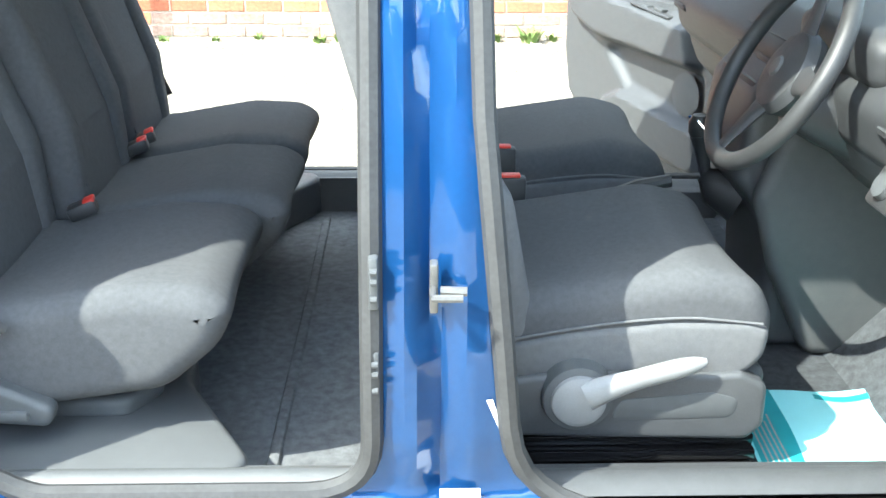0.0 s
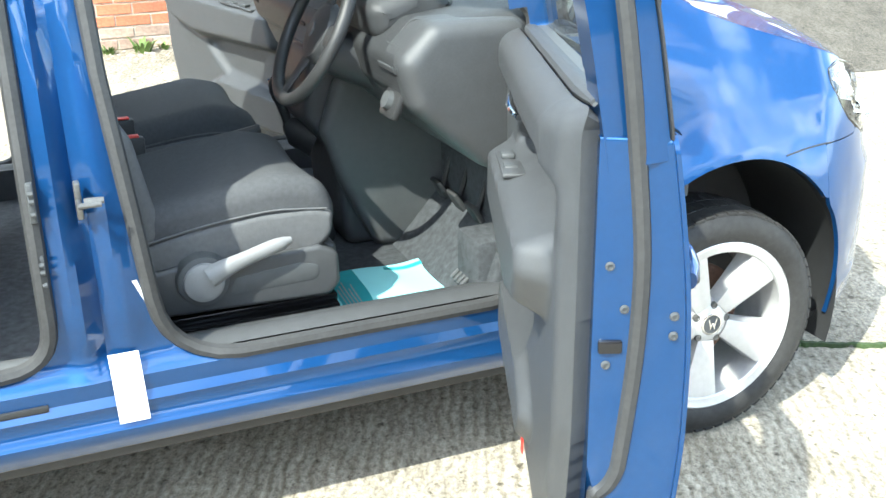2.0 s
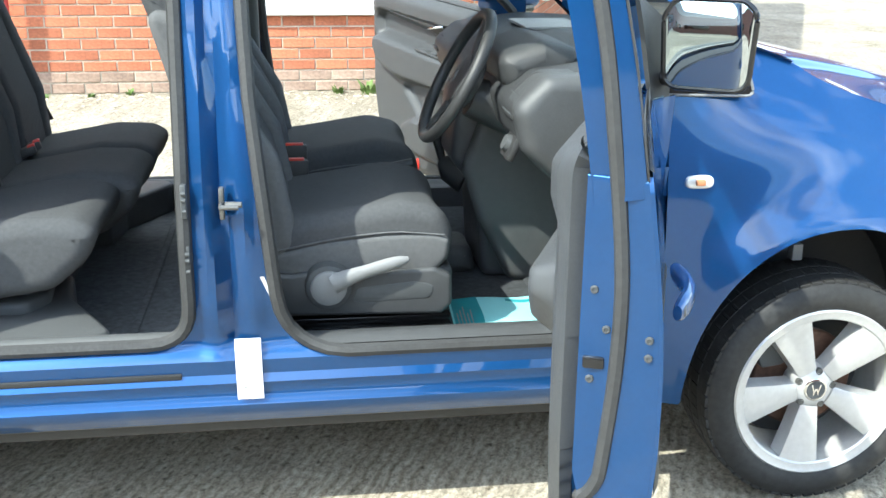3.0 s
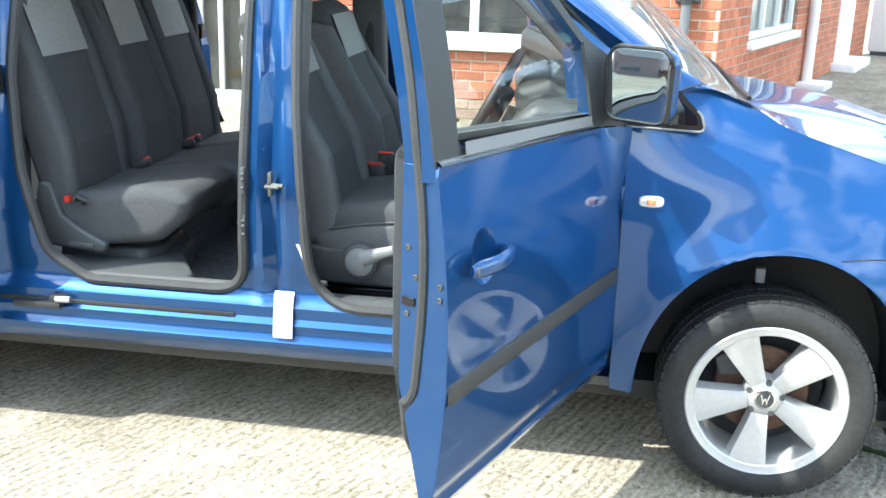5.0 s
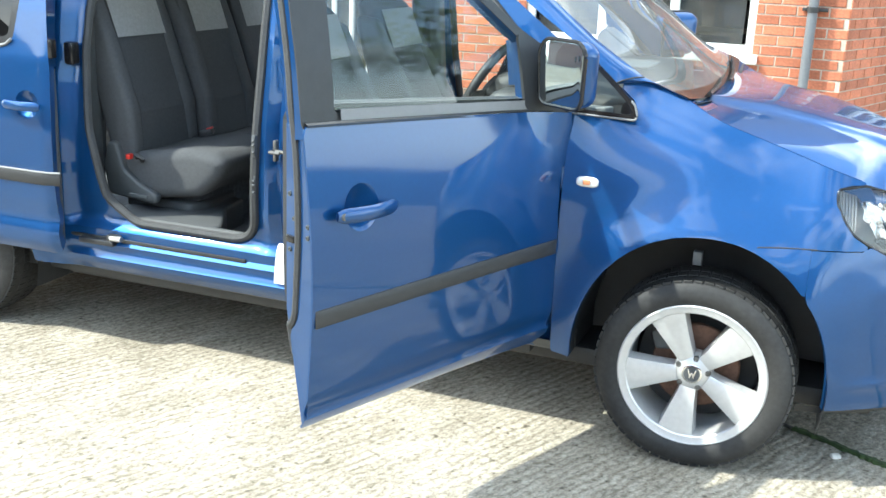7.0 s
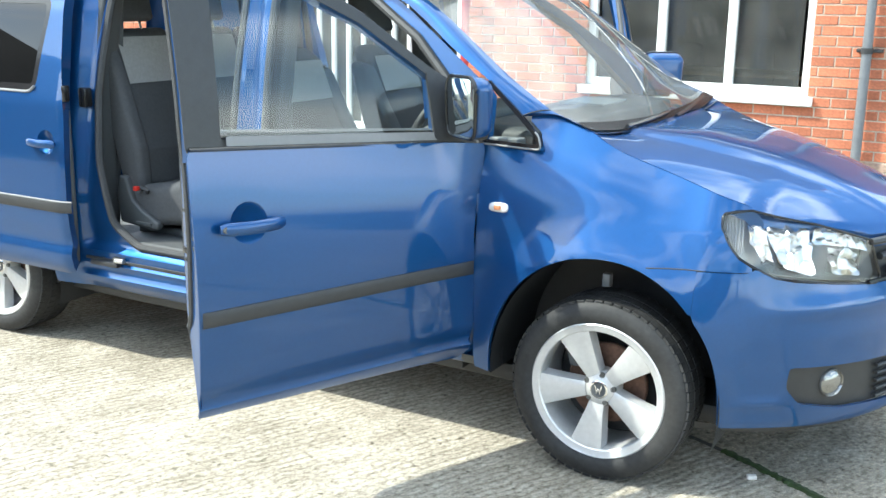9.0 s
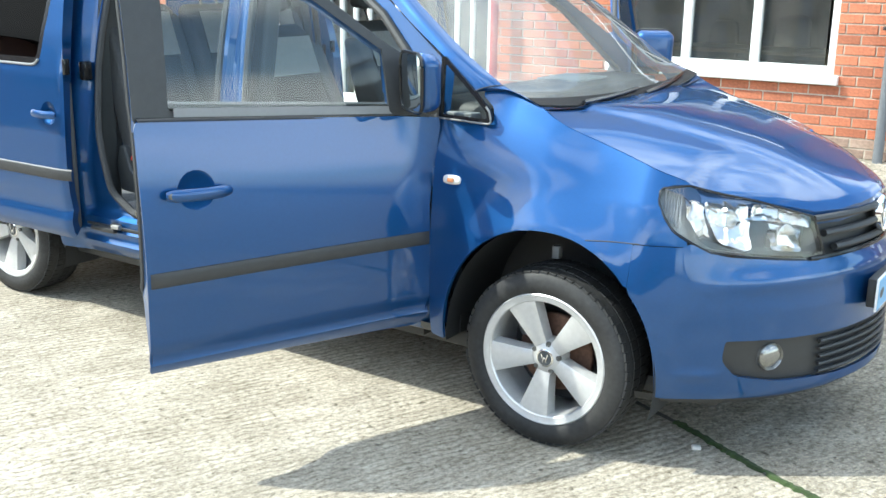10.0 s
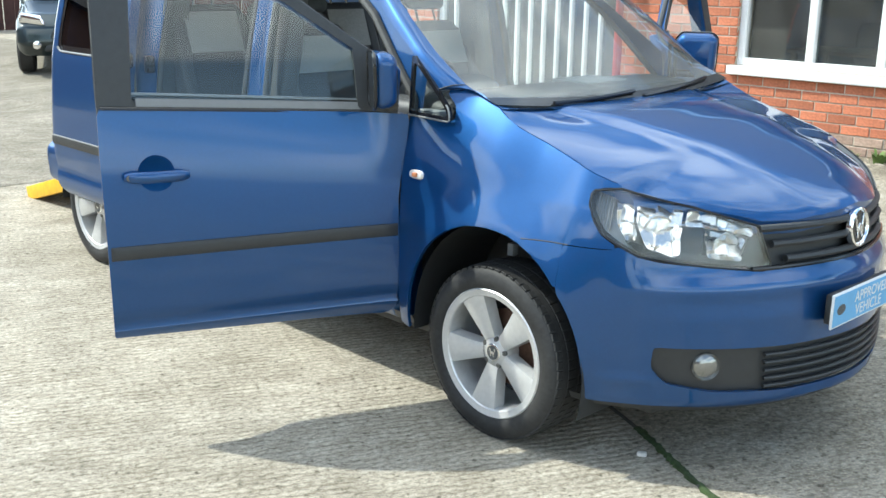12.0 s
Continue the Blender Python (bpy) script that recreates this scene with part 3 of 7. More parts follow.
gt = part("gable_top", join(*[box(3.75 - gable_half(z), 3.75 + gable_half(z), -0.22, 0, z, z + COURSE) for z in np.arange(HEAD_Z, HEAD_Z + 3.2, COURSE)]), MORTAR, wall_g, M=M_GABLE, smooth=False)
z = HEAD_Z - 0.05
row = 0
while z < HEAD_Z + 3.1:
    h = gable_half(max(z, HEAD_Z))
    a = 3.75 - h - (row % 2) * BLEN / 2
    while a < 3.75 + h:
        q0, q1 = max(a, 3.75 - h), min(a + BLEN - 0.011, 3.75 + h)
        if q1 - q0 > 0.03:
            rest_g.append((q0, q1, z, row + 100))
        a += BLEN
    z += COURSE
    row += 1
window("window_1", "white framed window of three panes in a brick wall", M_FRONT, *front_open, 3)
window("window_2", "white framed window in the brick end wall", M_GABLE, 0.98, 2.95, 0.92, 2.0, 3)
window("window_3", "tall white framed glazing with narrow upright bars", M_FRONT, -5.6, -3.3, 0.36, 2.15, 13, bar=0.016)
door_g = thing("door_1", "white panelled door in the brick end wall", "door", kind="structure")
part("door_leaf", box(5.66, 6.64, -0.09, -0.04, 0.32, 2.28, 0.006), UPVC, door_g, M=M_GABLE)
part("door_frame", join(box(5.6, 5.66, -0.10, 0.03, 0.30, 2.3, 0.004), box(6.64, 6.7, -0.10, 0.03, 0.30, 2.3, 0.004), box(5.66, 6.64, -0.10, 0.03, 2.24, 2.3, 0.004)), UPVC, door_g, M=M_GABLE)
part("threshold", box(5.45, 6.85, -0.06, 0.28, 0.29, 0.40, 0.01), UPVC, door_g, "white painted threshold step", M=M_GABLE)
waste = thing("waste_pipe", "white plastic drain pipe on a pale block", "pipe")
part("tube", tube([(3.52, 0.07, 0.36), (3.52, 0.07, HEAD_Z)], 0.055, 14), UPVC, waste, M=M_GABLE)
part("block", box(3.28, 3.76, 0.0, 0.30, 0.29, 0.37, 0.012), UPVC, waste, M=M_GABLE)
cabinet = thing("store_cabinet", "white metal cabinet standing past the side door", "cabinet")
part("body", box(8.25, 9.6, 0.05, 1.6, 0.36, 1.55, 0.03), UPVC, cabinet, M=M_GABLE)
part("plinth", box(8.29, 9.56, 0.09, 1.55, 0.29, 0.36), DGREY, cabinet, M=M_GABLE)
for zz in (0.52, 1.12):
    part("vent", box(8.235, 8.252, 0.75, 1.15, zz, zz + 0.10, 0.004), BLACK, cabinet, M=M_GABLE)
# rooms behind the windows, their walls coloured dark to give the indoor gloom
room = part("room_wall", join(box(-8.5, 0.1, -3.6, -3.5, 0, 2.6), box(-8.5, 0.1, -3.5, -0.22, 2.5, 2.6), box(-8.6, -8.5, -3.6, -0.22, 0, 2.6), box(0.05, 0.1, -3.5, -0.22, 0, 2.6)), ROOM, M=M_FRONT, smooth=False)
tagged(room, "room walls behind the windows, coloured dark for indoor gloom", "wall", kind="structure")
WOODTOP = mat("desk_top", (0.30, 0.22, 0.14), 0.5, grain=0.2, scale=20)
desk = thing("desk", "wooden desk standing inside the window", "desk")
part("desktop", box(-2.0, -0.5, -1.25, -0.6, 0.98, 1.01, 0.005), WOODTOP, desk, M=M_FRONT)
for ax, ay in ((-1.95, -1.2), (-0.55, -1.2), (-1.95, -0.65), (-0.55, -0.65)):
    part("leg", box(ax - 0.02, ax + 0.02, ay - 0.02, ay + 0.02, 0.28, 0.98), WOODTOP, desk, M=M_FRONT)
for px, pw, ph in ((-1.72, 0.30, 0.24), (-1.1, 0.36, 0.30)):
    mon = thing("office_chair", "dark padded office chair back behind the glass", "chair", group="chairs in the office")
    part("backrest", pad(fillet([(px - pw / 2, 0.85), (px + pw / 2, 0.85), (px + pw / 2 - 0.03, 0.85 + ph + 0.12), (px - pw / 2 + 0.03, 0.85 + ph + 0.12)], 0.08), -1.62, -1.54, 0.03), DGREY, mon, M=M_FRONT)
    part("stem", tube([(px, -1.58, 0.28), (px, -1.58, 0.9)], 0.03), BLACK, mon, M=M_FRONT)
# roof and eaves
roof_h = part("roof", join(*[xf(box(-9.0, 1.2 + 0.02 * i, -0.36, 0.0, -0.015, 0.02, 0.004, 1), Matrix.Translation((0, 0.34 - 0.24 * i, HEAD_Z + 0.02 + 0.215 * i)) @ pose(0, 0, 0, -42, 0, 0)) for i in range(19)], box(-9.0, 1.2, 0.0, 0.30, HEAD_Z - 0.14, HEAD_Z - 0.02), box(-8.9, 0.2, -6.5, -0.22, HEAD_Z - 0.02, HEAD_Z + 0.02)), SLATE, M=M_FRONT, smooth=False)
tagged(roof_h, "dark tiled roof with deep eaves", "roof", kind="structure")
# red post beside the tall glazing
POST_RED = mat("red_post_paint", (0.36, 0.03, 0.028), 0.45, grain=0.12, scale=20)
post_r = thing("red_post", "red painted steel post standing before the wall", "post", (-3.20, WALL_Y - 0.12, ground_z(-3.2, WALL_Y - 0.12)))
part("shaft", tube([(-3.20, WALL_Y - 0.12, 0.24), (-3.20, WALL_Y - 0.12, 1.60)], 0.036, 16), POST_RED, post_r)
part("cap", spin([(0.0, 0.03), (0.022, 0.026), (0.037, 0.012), (0.039, 0.0)], 20, "z"), POST_RED, post_r, M=Matrix.Translation((-3.20, WALL_Y - 0.12, 1.60)))
# drain pipe
pipe = thing("drain_pipe", "grey plastic drain pipe fixed beside the corner of the wall", "pipe")
part("tube", tube([(0.055, 0.075, 0.28), (0.055, 0.075, 1.35)], 0.036, 16), PIPE, pipe, M=M_FRONT)
part("upper_tube", tube([(0.055, 0.075, 1.30), (0.055, 0.075, HEAD_Z)], 0.034, 16), PIPE, pipe, M=M_FRONT)
part("collar", tube([(0.055, 0.075, 1.235), (0.055, 0.075, 1.275)], 0.042, 16), BLACK, pipe, M=M_FRONT)
part("bracket", box(-0.02, 0.16, 0.0, 0.06, 1.243, 1.268, 0.004), BLACK, pipe, M=M_FRONT)

# ---- the car: shape ----
TR = 0.316        # tyre radius
REAR_X = -3.012   # rear axle
HINGE = (-0.466, -0.868)
OPEN = 68.0


TABLES = {}


def smooth(x, xs, ys, soft):
    """Reads a table of values with its corners rounded off."""
    key = (tuple(xs), tuple(ys), soft)
    if key not in TABLES:
        g = np.linspace(xs[0] - 0.3, xs[-1] + 0.3, 1200)
        lo, hi = (ys[1] - ys[0]) / (xs[1] - xs[0]), (ys[-1] - ys[-2]) / (xs[-1] - xs[-2])
        v = np.where(g < xs[0], ys[0] + lo * (g - xs[0]), np.where(g > xs[-1], ys[-1] + hi * (g - xs[-1]), np.interp(g, xs, ys)))
        h = g[1] - g[0]
        m = int(3 * soft / h) + 1
        k = np.exp(-0.5 * (np.arange(-m, m + 1) * h / soft) ** 2)
        pad_v = np.concatenate([v[0] + (v[1] - v[0]) * np.arange(-m, 0), v, v[-1] + (v[-1] - v[-2]) * np.arange(1, m + 1)])
        TABLES[key] = (g, np.convolve(pad_v, k / k.sum(), "valid"))
    return np.interp(x, *TABLES[key])


def zt(x):
    """Height of the wing's upper edge under the bonnet line."""
    return smooth(x, [-0.6, -0.46, -0.40, -0.28, -0.24, -0.12, -0.04, 0.04, 0.13, 0.25, 0.37, 0.46, 0.6], [1.17, 1.17, 1.175, 1.21, 1.212, 1.168, 1.118, 1.088, 1.060, 1.023, 0.984, 0.953, 0.905], 0.025)


def ARCH(X, Z):
    """Front wheel opening: a rounded arch on upright feet."""
    a, b = np.abs(np.asarray(X, float)) / 0.392, np.maximum(np.asarray(Z, float) - 0.33, 0) / 0.448
    return ((a ** 2.08 + b ** 2.08) ** (1 / 2.08) - 1) * 0.415


def flare(x, z):
    """How far the body swells out round the front wheel opening."""
    d = np.maximum(ARCH(x, z), 0)
    return (0.031 * np.exp(-(d / 0.085) ** 2) + 0.006 * np.exp(-(d / 0.022) ** 2)) * np.interp(x, [0.18, 0.40], [1.0, 0.45])


def W(x, z):
    """Half width of the closed body."""
    return W0(x, z) + flare(x, z)


def W0(x, z):
    """Half width of the body without the swelling round the front wheel."""
    x, z = np.asarray(x, float), np.asarray(z, float)
    w = smooth(z, [0.18, 0.30, 0.36, 0.45, 0.6, 0.72, 0.85, 0.95, 1.05, 1.12, 1.3, 1.5, 1.7, 1.8],
                  [0.82, 0.845, 0.858, 0.868, 0.876, 0.878, 0.868, 0.855, 0.836, 0.822, 0.79, 0.742, 0.68, 0.60], 0.03)
    t = np.clip((x + 0.12) / 0.5, 0, 1.4)
    w = w * (1 - np.interp(z, [0.3, 0.7, 0.95], [0.035, 0.045, 0.045]) * t * t)
    r = np.hypot(x - REAR_X, z - TR)
    w = w + 0.016 * np.exp(-((r - 0.435) / 0.07) ** 2)
    crest = smooth(x, [-0.7, -0.26, 0.06, 0.5], [1.20, 1.20, 1.065, 0.925], 0.1)
    d = np.clip(1 - (crest - z) / 0.42, 0, 1.1)
    t = np.clip((x + 0.47) / 0.28, 0, 1)
    w = w - 0.068 * np.interp(x, [0.12, 0.45], [1.0, 0.5]) * t * t * (3 - 2 * t) * d ** 3.2
    t = np.clip((-3.12 - x) / 0.45, 0, 1.1)
    return w - 0.09 * t ** 3


def tail_x(z):
    """How far back the body reaches at a height."""
    return float(np.interp(z, [0.3, 0.5, 0.62, 1.15, 1.5, 1.72], [-3.62, -3.63, -3.61, -3.57, -3.46, -3.30]))


def sill_y(z):
    return np.interp(z, [0.30, 0.318, 0.346, 0.353, 0.372, 0.384, 0.392, 0.412, 0.425, 0.436, 0.452, 0.466, 0.477, 0.486, 0.50, 0.525, 0.60],
                     [0.80, 0.838, 0.850, 0.860, 0.863, 0.856, 0.848, 0.847, 0.855, 0.844, 0.838, 0.843, 0.846, 0.838, 0.816, 0.800, 0.794])


def frame_w(X, Z):
    """Half width of the door-opening frame, which lies inside the outer skin."""
    upper = W(X, np.maximum(Z, 0.6)) - 0.058
    low = sill_y(Z)
    t = np.clip((Z - 0.47) / 0.14, 0, 1)
    w = low * (1 - t) + np.minimum(upper, 0.822) * t
    # pressed ridges of the pillar between the doors
    k = np.clip((Z - 0.46) / 0.14, 0, 1)
    lean = -0.03 * np.clip((Z - 0.6) / 0.6, 0, 1.6)
    w = w + k * (0.022 * np.exp(-((X - (-1.545 + lean * 0.6)) / 0.022) ** 2) - 0.012 * np.exp(-((X - (-1.50 + lean)) / 0.014) ** 2) + 0.012 * np.exp(-((X - (-1.455 + lean)) / 0.022) ** 2))
    q = np.clip((-2.395 - X) / 0.08, 0, 1)
    w = w * (1 - q) + W(X, Z) * q
    h = np.clip((X + 0.52) / 0.06, 0, 1)
    return w * (1 - h) + (W(X, Z) - 0.06) * h


REAR_HOLE = fillet([(-1.605, 0.517), (-1.60, 1.63), (-2.345, 1.63), (-2.365, 1.15), (-2.330, 0.86), (-2.255, 0.60), (-2.13, 0.517)], [0.10, 0.08, 0.1, 0.3, 0.3, 0.12, 0.12])
FRONT_HOLE = fillet([(-0.52, 0.49), (-0.50, 1.15), (-0.80, 1.44), (-1.10, 1.63), (-1.465, 1.63), (-1.445, 1.1), (-1.385, 0.49)], [0.12, 0.06, 0.10, 0.10, 0.08, 0.4, 0.17])
SIDE = [(-3.47, 0.40), (-3.44, 1.15), (-3.33, 1.5), (-3.17, 1.70), (-1.16, 1.72), (-0.84, 1.53), (-0.46, 1.26), (-0.46, 0.312), (-3.4, 0.312)]

def nose_half(z):
    """Half width where the nose begins, its length and the roundness of its plan."""
    b = W0(0.30, z) + np.interp(z, [0.3, 0.6, 0.8, 0.9], [0.012, 0.014, 0.006, 0.0])
    b = np.where(z > 0.86, np.minimum(b, 0.83 - (z - 0.86) * 0.5), b)
    a = np.interp(z, [0.18, 0.26, 0.34, 0.45, 0.56, 0.64, 0.72, 0.80, 0.89, 0.96], [0.57, 0.612, 0.615, 0.612, 0.612, 0.60, 0.575, 0.567, 0.558, 0.50])
    return b, a, np.interp(z, [0.2, 0.4, 0.7, 0.9], [1.8, 1.78, 1.72, 1.62])


def wing_at(s):
    """The wing: the side sheet, running into the rounded nose."""
    def f(X, Z):
        b, a, n = nose_half(Z)
        k = np.clip((X - 0.30) / a, 0, 0.98)
        nose = b * (1 - k ** n) ** (1 / n)
        t = np.clip((X + 0.06) / 0.38, 0, 1)
        t = t * t * (3 - 2 * t)
        return X, s * (W0(np.minimum(X, 0.30), Z) * (1 - t) + nose * t + flare(X, Z)), Z
    return f


car = thing("car", "blue people carrier parked with its side doors open", "car")


def seal(parent, hole, s, off, r):
    pts = resample(hole, 0.04)
    k = max(range(len(pts)), key=lambda i: pts[i][1])
    pts = pts[k:] + pts[:k]
    path = [(x, s * (float(frame_w(x, z)) + off), z) for x, z in pts]
    return part("door_seal", tube(path + path[:1], r, 8, up=(0, 1, 0)), RUBBER, parent, "black rubber seal round the door opening")


for s in (-1, 1):
    sd = sdf_poly(fillet(SIDE, 0.03))
    f = minus(sd, sdf_poly(REAR_HOLE), sdf_poly(FRONT_HOLE), sdf_disc(REAR_X, TR, 0.42))
    geo = region(f, -3.50, -0.45, 0.30, 1.75, 0.018, lambda X, Z: (X, s * frame_w(X, Z), Z), 0.0)
    body = part("side_frame", geo if s < 0 else flip(geo), PAINT, car, "blue painted door frame and sill")
    seal(body, REAR_HOLE, s, 0.004, 0.017)
    seal(body, FRONT_HOLE, s, 0.004, 0.017)
    # rails and slots along the sill
    part("sill_strip", grid(lambda x, v: (x, s * (0.800 + 0.05 * v), 0.300 + 0.048 * v * v), span(-2.62, -0.42, 12), span(0, 1, 4)), DGREY, body, "grey plastic strip under the sill")
    tr = part("door_track", join(box(-2.62, -1.63, *sorted((s * 0.848, s * 0.828)), 0.4385, 0.4525, 0.002)), BLACK, body, "black slot of the sliding door track")
    # wing between door and headlamp
    wing = fillet([(-0.46, 0.318), (-0.46, 1.106), (-0.256, 1.100), (-0.272, 1.150), (-0.335, 1.203), *[(x, float(zt(x))) for x in span(-0.31, -0.15, 6)], *[(x, float(zt(x))) for x in span(-0.12, 0.450, 10)], (0.452, 0.9525), (0.425, 0.9585), (0.385, 0.957), (0.350, 0.947), (0.354, 0.905), (0.378, 0.858), (0.412, 0.815), (0.456, 0.786), (0.456, 0.7735), (0.302, 0.7735), (0.302, 0.45), (-0.30, 0.318)], [0.0, 0.0, 0.01, 0.02, 0.0] + [0.0] * 16 + [0.0, 0.0, 0.01, 0.015, 0.02, 0.02, 0.02, 0.0, 0.0, 0.0, 0.0, 0.0])
    fw = minus(sdf_poly(wing), ARCH)
    fwing = part("front_wing", region(fw, -0.47, 0.46, 0.30, 1.25, 0.014, wing_at(s), -s * 0.012), PAINT, car)
    gap = []
    for x in span(0.150, 0.318, 12):
        zz = 0.7735 - 0.006 * ((0.318 - x) / 0.168) ** 2
        qx, qy, qz = wing_at(s)(np.array([x]), np.array([zz]))
        gap.append((float(qx[0]), float(qy[0]), zz))
    part("panel_gap", tube(gap, 0.0022, 6), BLACK, fwing)


# ---- bumper, lamps, grille ----
def front_place(q, z):
    """The nose: q runs from -1 (driver's side) over 0 (middle) to 1."""
    x0 = 0.30
    b = float(W0(x0, z)) + float(np.interp(z, [0.3, 0.6, 0.8, 0.9], [0.012, 0.014, 0.006, 0.0]))
    if z > 0.86:
        b = min(b, 0.83 - (z - 0.86) * 0.5)
    a = float(np.interp(z, [0.18, 0.26, 0.34, 0.45, 0.56, 0.64, 0.72, 0.80, 0.89, 0.96], [0.57, 0.612, 0.615, 0.612, 0.612, 0.60, 0.575, 0.567, 0.558, 0.50]))
    n = float(np.interp(z, [0.2, 0.4, 0.7, 0.9], [1.8, 1.78, 1.72, 1.62]))
    phi = math.pi / 2 * (1 - abs(q))
    cx, cy = math.sin(phi) ** (2 / n), max(math.cos(phi), 0) ** (2 / n)
    return Vector((x0 + a * cx, (-b if q < 0 else b) * cy, z))


def q_of_x(x, z):
    lo, hi = 0.0, 1.0
    for _ in range(30):
        mid = (lo + hi) / 2
        if front_place(-mid, z).x > x:
            lo = mid
        else:
            hi = mid
    return lo


def arch_x(z):
    d = 1 - (max(z - 0.33, 0) / 0.448) ** 2.08
    return max(0.392 * max(d, 0) ** (1 / 2.08), 0.302)


def out_dir(q, z):
    e = 0.01
    t = front_place(min(q + e, 1), z) - front_place(max(q - e, -1), z)
    return Vector((t.y, -t.x, 0)).normalized()


def nose_band(q0, q1, z0, z1, nq, nz, off=0.0):
    """A band of the nose; q0, q1 and off may be functions of z."""
    def f(z, u):
        a, b = (v(z) if callable(v) else v for v in (q0, q1))
        q = a + (b - a) * u
        o = off(q, z) if callable(off) else off
        return front_place(q, z) + out_dir(q, z) * o
    return grid(f, span(z0, z1, nz), span(0, 1, nq))


def inset(pts, d, cx=None):
    P = np.array(pts)
    c = P.mean(0)
    return [tuple(c + (p - c) * d) for p in P]


def top_of_bumper(q):
    return float(np.interp(abs(q), [0, 0.342, 0.371, 0.529, 0.647, 0.708, 0.767, 0.80, 1], [0.705, 0.71, 0.702, 0.725, 0.740, 0.754, 0.784, 0.771, 0.771]))


PANEL_HALF = [(0.0, 0.452), (0.30, 0.455), (0.662, 0.468), (0.672, 0.40), (0.632, 0.345), (0.504, 0.314), (0.298, 0.300), (0.0, 0.297)]
PANEL = fillet(PANEL_HALF[1:-1] + [(-q, z) for q, z in reversed(PANEL_HALF[1:-1])], [0.0, 0.012, 0.04, 0.04, 0.1, 0.0, 0.0, 0.1, 0.04, 0.04, 0.012, 0.0])
half = [(q_of_x(arch_x(z), z), z) for z in span(0.262, 0.7705, 24)] + [(q, top_of_bumper(q)) for q in (0.80, 0.767, 0.74, 0.708, 0.647, 0.59, 0.529, 0.45, 0.371, 0.355, 0.342)]
BUMPER = half + [(-q, z) for q, z in reversed(half)] + [(-q, 0.244 + 0.018 * min(q / 0.65, 1)) for q in span(0.8, 0, 9)] + [(q, 0.244 + 0.018 * min(q / 0.65, 1)) for q in span(0.1, 0.8, 8)]


def nose_sheet(sdf, q0, q1, z0, z1, step, off=0.0, thick=0.0):
    """A sheet laid on the nose over (q, z)."""
    def place(X, Z):
        px, py, pz = np.zeros_like(X), np.zeros_like(X), np.zeros_like(X)
        for i in np.ndindex(X.shape):
            q, z = max(min(X[i], 1.0), -1.0), Z[i]
            p = front_place(q, z) + out_dir(q, z) * (off(q, z) if callable(off) else off)
            px[i], py[i], pz[i] = p.x, p.y, p.z
        return px, py, pz
    return region(sdf, q0, q1, z0, z1, step, place, thick)


def bumper_form(q, z):
    a = abs(q)
    side = min(max((a - 0.66) / 0.05, 0), 1) * min(max((0.86 - a) / 0.08, 0), 1)
    fade = min(max((0.80 - a) / 0.25, 0), 1)
    p = front_place(q, z)
    return float(flare(p.x, z)) + 0.007 * side * math.exp(-((z - 0.350) / 0.016) ** 2) + 0.008 * fade * math.exp(-((z - 0.655) / 0.03) ** 2) - 0.02 * max(0, (0.275 - z) / 0.03) ** 2


bumper = part("front_bumper", nose_sheet(minus(sdf_poly(BUMPER), sdf_poly(PANEL)), -1, 1, 0.24, 0.80, 0.0135, bumper_form, 0.012), PAINT, car, "blue painted front bumper")
part("lower_panel", nose_sheet(sdf_poly(inset(PANEL, 1.03)), -0.69, 0.69, 0.29, 0.475, 0.02, -0.02), BLACK, bumper, "black plastic panel round the fog lamps")
part("bumper_floor", nose_band(-0.97, 0.97, 0.235, 0.262, 60, 3, lambda q, z: -0.02 - 0.3 * max(0, 0.262 - z)), BLACK, bumper)
for k in range(5):
    zc = 0.320 + 0.027 * k
    path = [front_place(q, zc) + out_dir(q, zc) * -0.006 for q in span(-0.36, 0.36, 30)]
    part("grille_slat", tube(path, 0.0085, 8, flat=0.8), BLACK, bumper)
FOG = mat("fog_lens", (0.27, 0.27, 0.26), 0.14, 0.75, grain=0.1, scale=60)
for s in (-1, 1):
    qf = s * 0.517
    c = front_place(qf, 0.398) + out_dir(qf, 0.398) * -0.014
    M = Matrix.Translation(c) @ out_dir(qf, 0.398).to_track_quat("Y", "Z").to_matrix().to_4x4()
    fog = part("fog_lamp", spin([(0.0, 0.010), (0.015, 0.009), (0.030, 0.005), (0.040, -0.001), (0.042, -0.003), (0.046, 0.003), (0.049, -0.008)], 28), FOG, bumper, "round chrome fog lamp", M=M)

# upper grille and badge
part("grille_back", nose_band(-0.40, 0.40, 0.705, 0.875, 40, 8, -0.03), BLACK, car, "black front grille")
for k, zc in enumerate((0.735, 0.785, 0.835)):
    qm = (0.30, 0.345, 0.385)[k]
    path = [front_place(q, zc) + out_dir(q, zc) * -0.006 for q in span(-qm, qm, 40)]
    part("grille_bar", tube(path, 0.014, 8, flat=0.9), BLACK, car)
part("grille_lip", tube([front_place(q, 0.712) + out_dir(q, 0.712) * 0.001 for q in span(-0.40, 0.40, 40)], 0.008, 8), GLOSSBLACK, car)
MB = Matrix.Translation((0.872, 0, 0.80)) @ pose(0, 0, 0, 0, 0, -90) @ pose(0, 0, 0, 6, 0, 0)
badge = part("badge", spin([(0.0, 0.0), (0.052, 0.0), (0.055, 0.006), (0.060, 0.010), (0.066, 0.007), (0.068, -0.01)], 40), CHROME, car, "round chrome badge on the grille", M=MB)
part("badge_field", spin([(0.0, 0.004), (0.052, 0.003)], 32), GLOSSBLACK, badge, M=MB)
